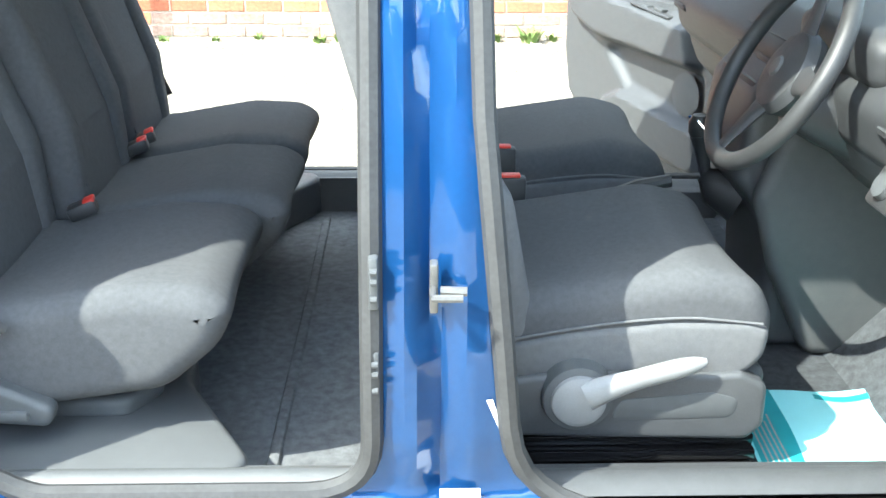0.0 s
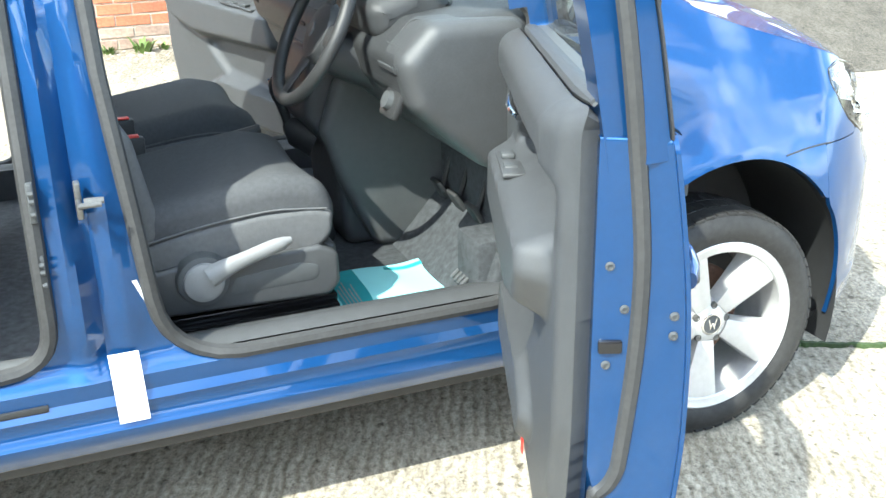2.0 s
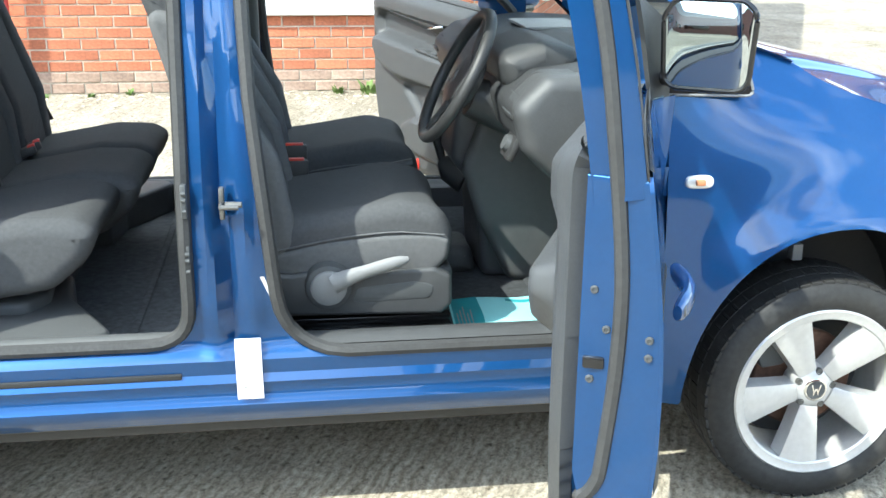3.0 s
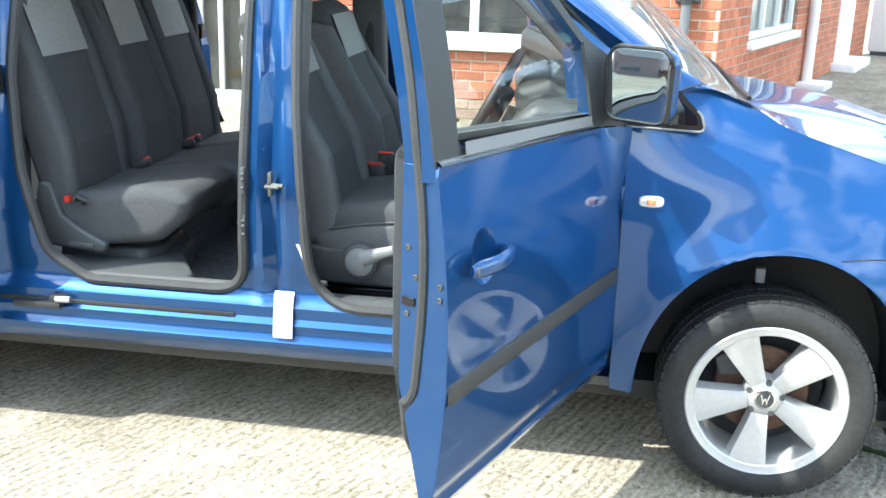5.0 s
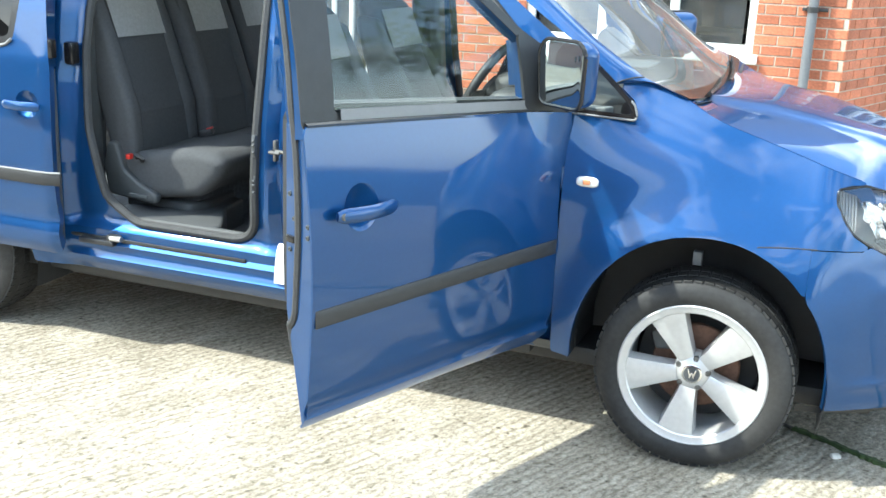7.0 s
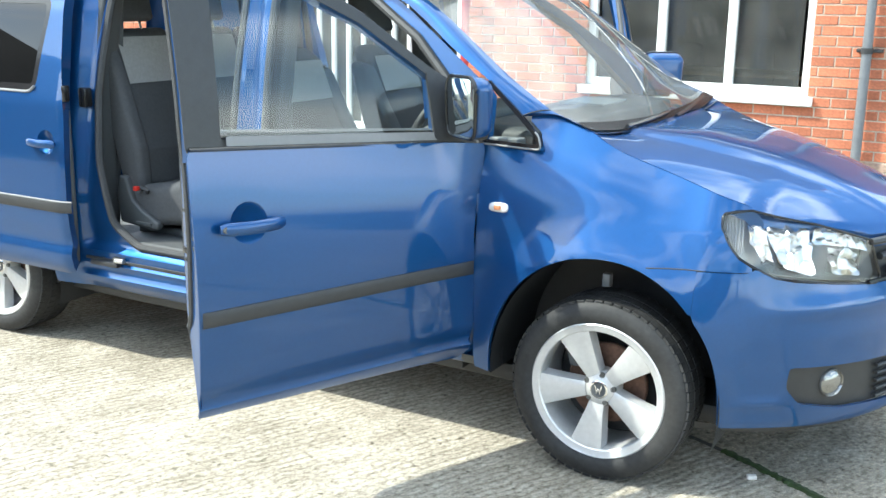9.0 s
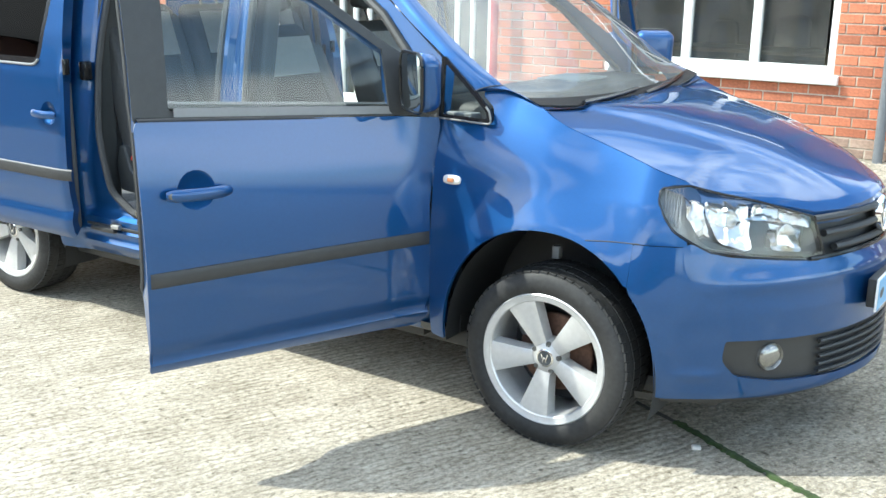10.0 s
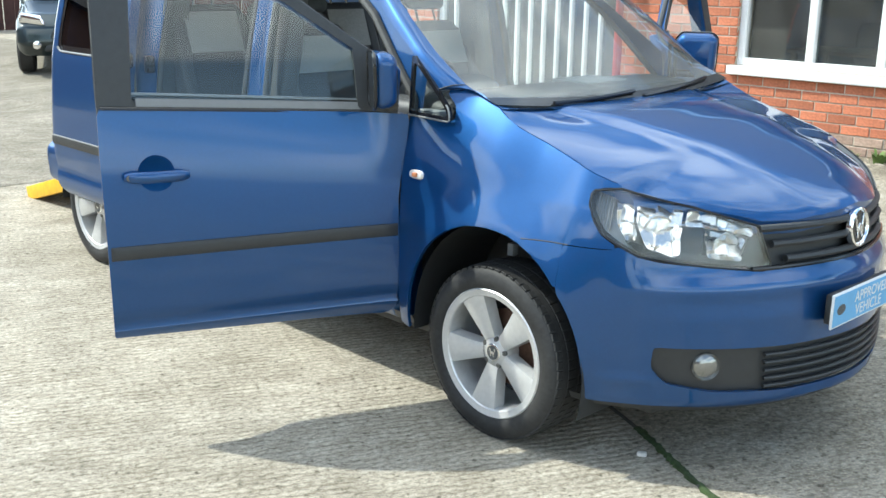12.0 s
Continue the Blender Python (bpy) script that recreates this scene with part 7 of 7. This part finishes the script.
part("gear_knob", xf(spin([(0.0, 0.032), (0.018, 0.028), (0.026, 0.01), (0.024, -0.015), (0.014, -0.03)], 18, "z"), Matrix.Translation((-0.892, 0.095, 0.85))), BLACK, gb)
part("gear_trim", tube([(-0.872, 0.055, 0.835), (-0.90, 0.075, 0.868), (-0.91, 0.115, 0.868), (-0.89, 0.13, 0.84)], 0.005, 8), CHROME, gb)
part("handbrake", tube([(-1.30, -0.03, 0.60), (-1.22, -0.03, 0.68), (-1.05, -0.03, 0.75), (-0.98, -0.03, 0.765)], [0.03, 0.02, 0.017, 0.014], 10), BLACK, car, "black handbrake lever between the seats")
part("tunnel", pad(fillet([(-1.45, 0.41), (-0.78, 0.41), (-0.80, 0.50), (-1.45, 0.56)], 0.03), -0.10, 0.10, 0.03), DGREY, car, "dark tunnel trim between the seats")
part("console_side", pad(resample(fillet([(-0.44, 0.42), (-0.70, 0.42), (-0.80, 0.62), (-0.85, 0.78), (-0.80, 0.93), (-0.44, 0.95)], 0.05), 0.03), -0.205, -0.155, 0.03, 4), GREY, C, "slate grey side of the console")
# instruments, column and wheel
part("binnacle", pad(resample(fillet([(-0.62, 1.08), (-0.80, 1.07), (-0.82, 1.16), (-0.70, 1.20), (-0.58, 1.17)], 0.04), 0.03), -0.56, -0.18, 0.05, 5), DASH, D, "hooded instrument binnacle")
col = part("steering_column", tube([(-0.66, -0.37, 0.95), (-0.80, -0.37, 1.005), (-0.86, -0.37, 1.03)], [0.07, 0.062, 0.055], 16), DASH, D, "dark steering column shroud")
part("ignition_switch", xf(spin([(0.0, 0.012), (0.011, 0.012), (0.015, 0.008), (0.016, 0.0)], 18, "x"), Matrix.Translation((-0.735, -0.375, 0.955)) @ pose(0, 0, 0, 0, 0, 200)), STEEL, D, "steel ignition switch")
for d, zz in ((-1, 1.03), (1, 1.04)):
    part("stalk", tube([(-0.79, -0.37 + d * 0.05, zz), (-0.795, -0.37 + d * 0.13, zz + 0.01), (-0.80, -0.37 + d * 0.20, zz + 0.015)], [0.008, 0.009, 0.012], 8), BLACK, D)
TW = Matrix.Translation((-0.90, -0.37, 1.085)) @ pose(0, 0, 0, 0, -62, 0)
ring = [TW @ Vector((0.185 * math.cos(a), 0.185 * math.sin(a), 0.0)) for a in [2 * math.pi * i / 48 for i in range(49)]]
SW = part("steering_wheel", tube(ring, 0.0165, 12), BLACK, car, "black three-spoke steering wheel")
part("wheel_boss", xf(spin([(0.0, 0.03), (0.04, 0.028), (0.07, 0.018), (0.08, 0.0), (0.07, -0.03)], 28, "z"), TW @ Matrix.Translation((0, 0, -0.025))), DASH, SW)
part("boss_badge", xf(spin([(0.0, 0.005), (0.016, 0.004), (0.02, 0.0)], 20, "z"), TW @ Matrix.Translation((0, 0, 0.004))), GREY, SW)
for a in (8, 172, 270):
    p = [TW @ Vector((r * math.cos(radians(a)), r * math.sin(radians(a)), -0.02 + 0.02 * (r - 0.06) / 0.12)) for r in span(0.06, 0.18, 6)]
    part("spoke", tube(p, [0.03, 0.026, 0.022, 0.02, 0.018, 0.016], 10, flat=0.35, up=TW.to_3x3() @ Vector((0, 0, 1))), DASH, SW)
# vents, light switch
for y in (-0.66, 0.66, -0.06, 0.08):
    v = part("air_vent", xf(box(-0.012, 0.012, -0.055, 0.055, -0.035, 0.035, 0.008), Matrix.Translation((-0.795, y, 1.055)) @ pose(0, 0, 0, 0, 30, 0)), BLACK, D, "black air vent with slats")
    for k in range(4):
        part("vent_slat", xf(box(-0.016, -0.010, -0.048, 0.048, -0.026 + 0.016 * k, -0.022 + 0.016 * k, 0.001), Matrix.Translation((-0.795, y, 1.055)) @ pose(0, 0, 0, 0, 30, 0)), DGREY, v)
lsw = part("light_switch", xf(box(-0.01, 0.012, -0.045, 0.045, -0.04, 0.04, 0.008), Matrix.Translation((-0.80, -0.655, 0.955)) @ pose(0, 0, 0, 0, 24, 0)), BLACK, D, "black light switch panel")
part("switch_knob", xf(spin([(0.0, 0.02), (0.02, 0.018), (0.024, 0.0)], 20, "x"), Matrix.Translation((-0.805, -0.655, 0.955)) @ pose(0, 0, 0, 0, 204, 0)), DGREY, lsw)
VD = Vector((-0.78, -0.34, 0.52)).normalized()
VM = Matrix.Translation((-0.752, -0.672, 1.098)) @ VD.to_track_quat("Y", "Z").to_matrix().to_4x4()
av = part("air_vent", spin([(0.0, -0.004), (0.034, -0.004), (0.036, 0.006), (0.041, 0.008), (0.045, 0.002), (0.045, -0.012)], 28), BLACK, D, "round dark air vent at the end of the dashboard", M=VM)
for k in range(4):
    h = (0.032 ** 2 - (0.014 * (k - 1.5)) ** 2) ** 0.5
    part("vent_blade", box(-h, h, -0.003, 0.004, 0.014 * (k - 1.5) - 0.0025, 0.014 * (k - 1.5) + 0.0025), DGREY, av, M=VM)
# light grey here carries the sunlight falling on the dark dash corner
for s in (-1, 1):
    vent = part("side_vent", pad(fillet([(-0.47, 0.655), (-0.30, 0.66), (-0.36, 0.775), (-0.47, 0.785)], 0.015), 1.100, 1.122, 0.006, 3, place=lambda x, z, y: (x, s * y, z + 0.03 * (x + 0.38))), LGREY, D, "corner of the dashboard with a narrow air slot, coloured pale as sunlit")
    part("vent_slot", box(-0.455, -0.365, *sorted((s * 0.718, s * 0.730)), 1.1195, 1.1225), BLACK, vent)
part("console_tray", box(-0.60, -0.40, 0.12, 0.40, 1.155, 1.165, 0.003), PATCH, D, "pale sheet lying on the dashboard")
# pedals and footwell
part("footwell", join(box(-0.50, -0.46, -0.72, 0.72, 0.41, 0.75, 0.01), box(-0.62, -0.46, -0.72, -0.58, 0.42, 0.60, 0.02)), SHADED_CARPET, car, "footwell carpet, darkened for shade")
part("footwell_slope", xf(box(-0.16, 0.16, -0.70, 0.70, -0.006, 0.006), Matrix.Translation((-0.555, 0, 0.52)) @ pose(0, 0, 0, 0, -48, 0)), SHADED_CARPET, car)
for y in (-0.26, -0.38, -0.50):
    ped = part("pedal", tube([(-0.47, y, 0.76), (-0.50, y, 0.66), (-0.52, y, 0.60)], 0.007, 8), BLACK, car, "foot pedal with a black rubber pad")
    part("pedal_pad", xf(box(-0.008, 0.008, -0.03, 0.03, -0.035, 0.035, 0.004), Matrix.Translation((-0.525, y, 0.59)) @ pose(0, 0, 0, 0, -30, 0)), RUBBER, ped)
part("foot_rest", join(*[xf(box(-0.05, 0.05, -0.006, 0.006, -0.004, 0.004, 0.002), Matrix.Translation((-0.60, -0.60 - 0.02 * k, 0.50)) @ pose(0, 0, 0, 0, -40, 0)) for k in range(4)]), GREY, car)

# paper mat in the driver's footwell, a thing of its own
pm = thing("paper_floor_mat", "white and turquoise paper mat lying in the footwell", "floor mat")
def paper_pt(u, v):
    x, y = -0.935 + 0.305 * u + 0.02 * v, -0.665 + 0.30 * v
    return (x, y, 0.428 + 0.012 * max(0, u - 0.7) + 0.003 * math.sin(9 * u + 5 * v) + 0.02 * max(0, v - 0.8))
part("paper_sheet", grid(paper_pt, span(0, 1, 20), span(0, 1, 16)), PAPER, pm)
part("printed_band", grid(lambda u, v: Vector(paper_pt(0.02 + (0.24 + 0.04 * math.sin(3 * v)) * u, v)) + Vector((0, 0, 0.0015)), span(0, 1, 8), span(0, 1, 16)), TEAL, pm, "teal printed band with lines of small print")
for k in range(5):
    part("print_bar", grid(lambda u, v: Vector(paper_pt(0.05 + 0.033 * k + 0.012 * u, 0.15 + (0.5 + 0.08 * (k % 3)) * v)) + Vector((0, 0, 0.003)), [0, 1], span(0, 1, 12)), PATCH, pm)
part("printed_edge", grid(lambda u, v: Vector(paper_pt(0.55 + 0.4 * u, 0.90 + 0.06 * v - 0.03 * math.sin(math.pi * u))) + Vector((0, 0, 0.0015)), span(0, 1, 10), span(0, 1, 3)), TEAL, pm)

# ---- weeds along the wall ----
LEAF = mat("weed_leaf", (0.10, 0.16, 0.035), 0.7, grain=0.3, scale=30)
rg = random.Random(11)


def weed(x, y, h, n):
    vs, fs = [], []
    z0 = ground_z(x, y)
    for i in range(n):
        a, r, hh = rg.uniform(0, 6.28), rg.uniform(0.0, 0.05) * h / 0.1, h * rg.uniform(0.4, 1.0)
        px, py = x + r * math.cos(a), y + r * math.sin(a)
        lx, ly = math.cos(a) * hh * 0.5, math.sin(a) * hh * 0.5
        w = rg.uniform(0.006, 0.014)
        k = len(vs)
        nx, ny = -math.sin(a) * w, math.cos(a) * w
        for t, ww in ((0, 0.5), (0.4, 1.0), (0.75, 0.8), (1.0, 0.05)):
            cx, cy, cz = px + lx * t * t, py + ly * t * t, z0 + hh * (t - 0.25 * t * t)
            vs += [(cx - nx * ww, cy - ny * ww, cz), (cx + nx * ww, cy + ny * ww, cz)]
        for j in range(3):
            fs.append((k + 2 * j, k + 2 * j + 1, k + 2 * j + 3, k + 2 * j + 2))
    return vs, fs


def weed_thing(x, y, h, n):
    w = part("weed", weed(x, y, h, n), LEAF)
    return tagged(w, "small green weed growing at the foot of the wall", "weed", "weeds along the wall")


for x, h, n in ((-1.02, 0.09, 24), (-0.82, 0.13, 34), (-0.68, 0.07, 18), (-0.52, 0.09, 20), (-2.45, 0.06, 16), (-2.7, 0.05, 14), (-1.6, 0.05, 14), (-1.95, 0.09, 26), (-2.08, 0.07, 22), (-1.75, 0.06, 16), (-3.0, 0.06, 16)):
    weed_thing(x, WALL_Y - 0.06 - rg.uniform(0, 0.08), h, n)
debris = []
for i in range(220):
    x, y = rg.uniform(-3.6, 0.2), WALL_Y - abs(rg.gauss(0, 0.22)) - 0.02
    s = rg.uniform(0.006, 0.018)
    debris.append(xf(box(-s, s, -s * 0.7, s * 0.7, 0, s * 0.7, s * 0.2, 1), Matrix.Translation((x, y, ground_z(x, y))) @ pose(0, 0, 0, 0, 0, rg.uniform(0, 180))))
db = part("rubble", join(*debris), MORTAR)
tagged(db, "crumbs of mortar and grit along the wall foot", "rubble", kind="stuff")


# ---- parked cars far behind ----
def parked_car(x, y, z, yaw, color, name, label):
    t = thing(name, label, "car", (x, y, z), group="parked cars in the yard")
    paint = mat(name + "_paint", color, 0.35, 0.4, grain=0.05, scale=200, coat=0.8)
    M = pose(x, y, z, 0, 0, yaw)
    prof = fillet([(-2.0, 0.28), (1.9, 0.26), (2.08, 0.42), (2.05, 0.66), (1.85, 0.82), (1.0, 0.95), (0.3, 1.42), (-1.2, 1.48), (-1.95, 1.02), (-2.05, 0.6)], [0.1, 0.1, 0.1, 0.1, 0.12, 0.2, 0.25, 0.25, 0.2, 0.1])
    b = part("body", pad(resample(prof, 0.08), -0.88, 0.88, 0.16, 6), paint, t, M=M)
    sc = part("windscreen", grid(lambda u, v: (1.02 - 0.62 * u, v * (0.72 - 0.08 * u), 0.98 + 0.43 * u), span(0, 1, 5), span(-1, 1, 9)), TINT, b, M=M)
    for s in (-1, 1):
        part("side_window", region(sdf_poly(fillet([(0.75, 1.0), (0.25, 1.36), (-1.1, 1.38), (-1.5, 1.0)], 0.05)), -1.5, 0.8, 0.98, 1.4, 0.06, lambda X, Z: (X, s * (0.885 - 0.02 * (Z - 1.0)), Z)), TINT, b, M=M)
        for wx in (-1.3, 1.32):
            w = part("wheel", xf(spin([(0.17, -0.1), (0.28, -0.11), (0.315, -0.08), (0.315, 0.08), (0.28, 0.11), (0.20, 0.105), (0.19, 0.09)], 28), Matrix.Translation((wx, s * 0.80, 0.315))), TYRE, t, M=M)
            part("wheel_trim", xf(spin([(0.0, 0.09), (0.1, 0.095), (0.19, 0.085)], 24), Matrix.Translation((wx, s * 0.80, 0.315)) @ pose(0, 0, 0, 0, 0, 0 if s > 0 else 180)), ALLOY, w, M=M)
        part("headlamp", pad(fillet([(0.48, 0.66), (0.84, 0.70), (0.80, 0.84), (0.55, 0.80)], 0.04), 1.84, 2.07, 0.03, 3, place=lambda a, d, c: (d - 0.25 * max(0, a - 0.5) * 0.9, s * a, c)), CHROME, b, M=M)
        part("fog_lamp", xf(spin([(0.0, 0.02), (0.05, 0.015), (0.06, 0.0)], 16, "x"), Matrix.Translation((2.06, s * 0.62, 0.42))), CHROME, b, M=M)
        part("door_mirror", pad(fillet([(0.72, 0.98), (0.86, 0.98), (0.84, 1.10), (0.72, 1.10)], 0.03), *sorted((s * 0.88, s * 1.05)), 0.03), paint, b, M=M)
    part("grille", pad(fillet([(-0.45, 0.50), (0.45, 0.50), (0.40, 0.62), (-0.40, 0.62)], 0.03), 1.99, 2.085, 0.01, 2, place=lambda a, d, c: (d, a, c)), BLACK, b, M=M)
    part("lower_intake", pad(fillet([(-0.55, 0.33), (0.55, 0.33), (0.50, 0.42), (-0.50, 0.42)], 0.03), 1.95, 2.065, 0.01, 2, place=lambda a, d, c: (d, a, c)), BLACK, b, M=M)
    part("number_plate", box(2.08, 2.09, -0.26, 0.26, 0.44, 0.55, 0.003), WHITE, b, M=M)
    part("plate_bar", box(2.0905, 2.0915, -0.20, 0.20, 0.47, 0.52), DGREY, b, M=M)
    return t


parked_car(-13.03, 3.90, 0.15, -26, (0.009, 0.021, 0.026), "parked_car", "dark teal hatchback parked facing the yard")
FENCE = mat("brown_boards", (0.060, 0.024, 0.020), 0.85, grain=0.25, scale=12)
fence = thing("board_fence", "dark brown board fence at the back of the yard", "fence", (-19.2, 4, 0))
for i in range(46):
    part("board", box(-0.02, 0.02, -0.11, 0.11, 0, 1.9 + 0.02 * (i % 3), 0.01), FENCE, fence, M=Matrix.Translation((-19.2 + 0.02 * (i % 2), 4.0 + 0.235 * i, 0)))
for i in range(6):
    part("post", box(-0.12, -0.03, -0.05, 0.05, 0, 1.85, 0.01), FENCE, fence, M=Matrix.Translation((-19.2, 4.0 + 2.1 * i, 0)))

# ---- yard buildings on the other sides, seen in glass and paint ----
CLAD = mat("brown_cladding", (0.15, 0.075, 0.06), 0.7, grain=0.15, scale=6)
shed = thing("workshop_building", "low red-brown clad workshop across the yard", "building", (-4, -19, 0))
part("wall", join(box(-16, 14, -22, -18.6, 0, 4.6), *[box(-16 + 0.5 * i, -15.8 + 0.5 * i, -18.6, -18.55, 0, 4.6) for i in range(60)]), CLAD, shed, smooth=False)
part("roof", join(box(-16.4, 14.4, -22.4, -19.2, 4.6, 4.85)), SLATE, shed, smooth=False)
for i in range(5):
    part("window", box(-13 + 5.2 * i, -10.4 + 5.2 * i, -18.56, -18.5, 1.1, 2.3, 0.01), TINT, shed)
HOUSE_X = -19.0
hall = thing("hall_building", "dark brick hall with a hipped tile roof beyond the yard", "building", (HOUSE_X - 4, -13, 0))
part("wall", join(box(HOUSE_X - 8, HOUSE_X, -22.0, -4.0, 0, 4.3), *[box(HOUSE_X, HOUSE_X + 0.03, -21.9 + 0.6 * i, -21.55 + 0.6 * i, 0.4, 0.5) for i in range(29)]), CLAD, hall, smooth=False)
hx0, hx1, hy0, hy1 = HOUSE_X - 8.4, HOUSE_X + 0.4, -22.4, -3.6
part("roof", ([(hx0, hy0, 4.3), (hx1, hy0, 4.3), (hx1, hy1, 4.3), (hx0, hy1, 4.3), (HOUSE_X - 4, hy0 + 4, 8.0), (HOUSE_X - 4, hy1 - 4, 8.0)], [(0, 1, 4), (1, 2, 5, 4), (2, 3, 5), (3, 0, 4, 5), (3, 2, 1, 0)]), SLATE, hall, smooth=False)
for i in range(5):
    part("window", box(HOUSE_X - 0.02, HOUSE_X + 0.04, -20.5 + 3.4 * i, -18.9 + 3.4 * i, 1.0, 2.1, 0.01), TINT, hall)


# long brick block far behind the yard, unseen, added to darken bonnet reflections
block = thing("reflection_block", "unseen long brown brick block added for the bonnet to reflect", "building", (14, 42, 0))
part("wall", join(box(-6, 46, 38, 46, 0, 7.0), *[box(-6 + 1.3 * i, -5.7 + 1.3 * i, 37.9, 38, 0, 7.0) for i in range(40)]), CLAD, block, smooth=False)
part("roof", ([(-6.5, 37.5, 7.0), (46.5, 37.5, 7.0), (46.5, 46.5, 7.0), (-6.5, 46.5, 7.0), (-3, 42, 10.5), (43, 42, 10.5)], [(0, 1, 5, 4), (1, 2, 5), (2, 3, 4, 5), (3, 0, 4), (3, 2, 1, 0)]), SLATE, block, smooth=False)
for i in range(7):
    part("window", box(-3 + 6.6 * i, 0.2 + 6.6 * i, 37.86, 37.95, 2.0, 4.2, 0.01), UPVC, block)


def tree(x, y, h, seed):
    r = random.Random(seed)
    t = thing("tree", "leafy broad tree at the edge of the yard", "tree", (x, y, 0), group="trees round the yard")
    segs = [tube([(x, y, 0), (x + 0.1, y, h * 0.25), (x, y + 0.1, h * 0.55)], [0.22, 0.17, 0.09], 8)]
    tips = []
    for i in range(9):
        a, z = r.uniform(0, 6.28), h * r.uniform(0.3, 0.55)
        e = Vector((x + math.cos(a) * h * r.uniform(0.15, 0.3), y + math.sin(a) * h * r.uniform(0.15, 0.3), z + h * r.uniform(0.15, 0.35)))
        segs.append(tube([(x, y, z), tuple((Vector((x, y, z)) + e) / 2 + Vector((0, 0, 0.2))), tuple(e)], [0.07, 0.05, 0.02], 6))
        tips.append(e)
    part("trunk", join(*segs), FENCE, t)
    vs, fs = [], []
    for e in tips + [Vector((x, y, h * 0.8)), Vector((x, y, h * 0.65))]:
        for i in range(260):
            d = Vector((r.gauss(0, 1), r.gauss(0, 1), r.gauss(0, 0.8))) * h * 0.085
            c = e + d
            a, b = Vector((r.uniform(-1, 1), r.uniform(-1, 1), r.uniform(-1, 1))).normalized(), Vector((r.uniform(-1, 1), r.uniform(-1, 1), r.uniform(-1, 1)))
            b = a.cross(b).normalized()
            s = r.uniform(0.08, 0.16)
            k = len(vs)
            vs += [c - a * s, c + b * s * 0.6, c + a * s, c - b * s * 0.6]
            fs.append((k, k + 1, k + 2, k + 3))
    part("crown", (vs, fs), LEAF, t, smooth=False)


for i, (x, y, h) in enumerate(((-36, -24, 8), (-12, -25, 9), (6, -26, 8), (18, -20, 9), (20, 12, 8))):
    tree(x, y, h, i)

# ---- brick courses ----
lay(near_f, rest_f, wall_f, M_FRONT, 6)
lay(near_g, rest_g, wall_g, M_GABLE, 6)
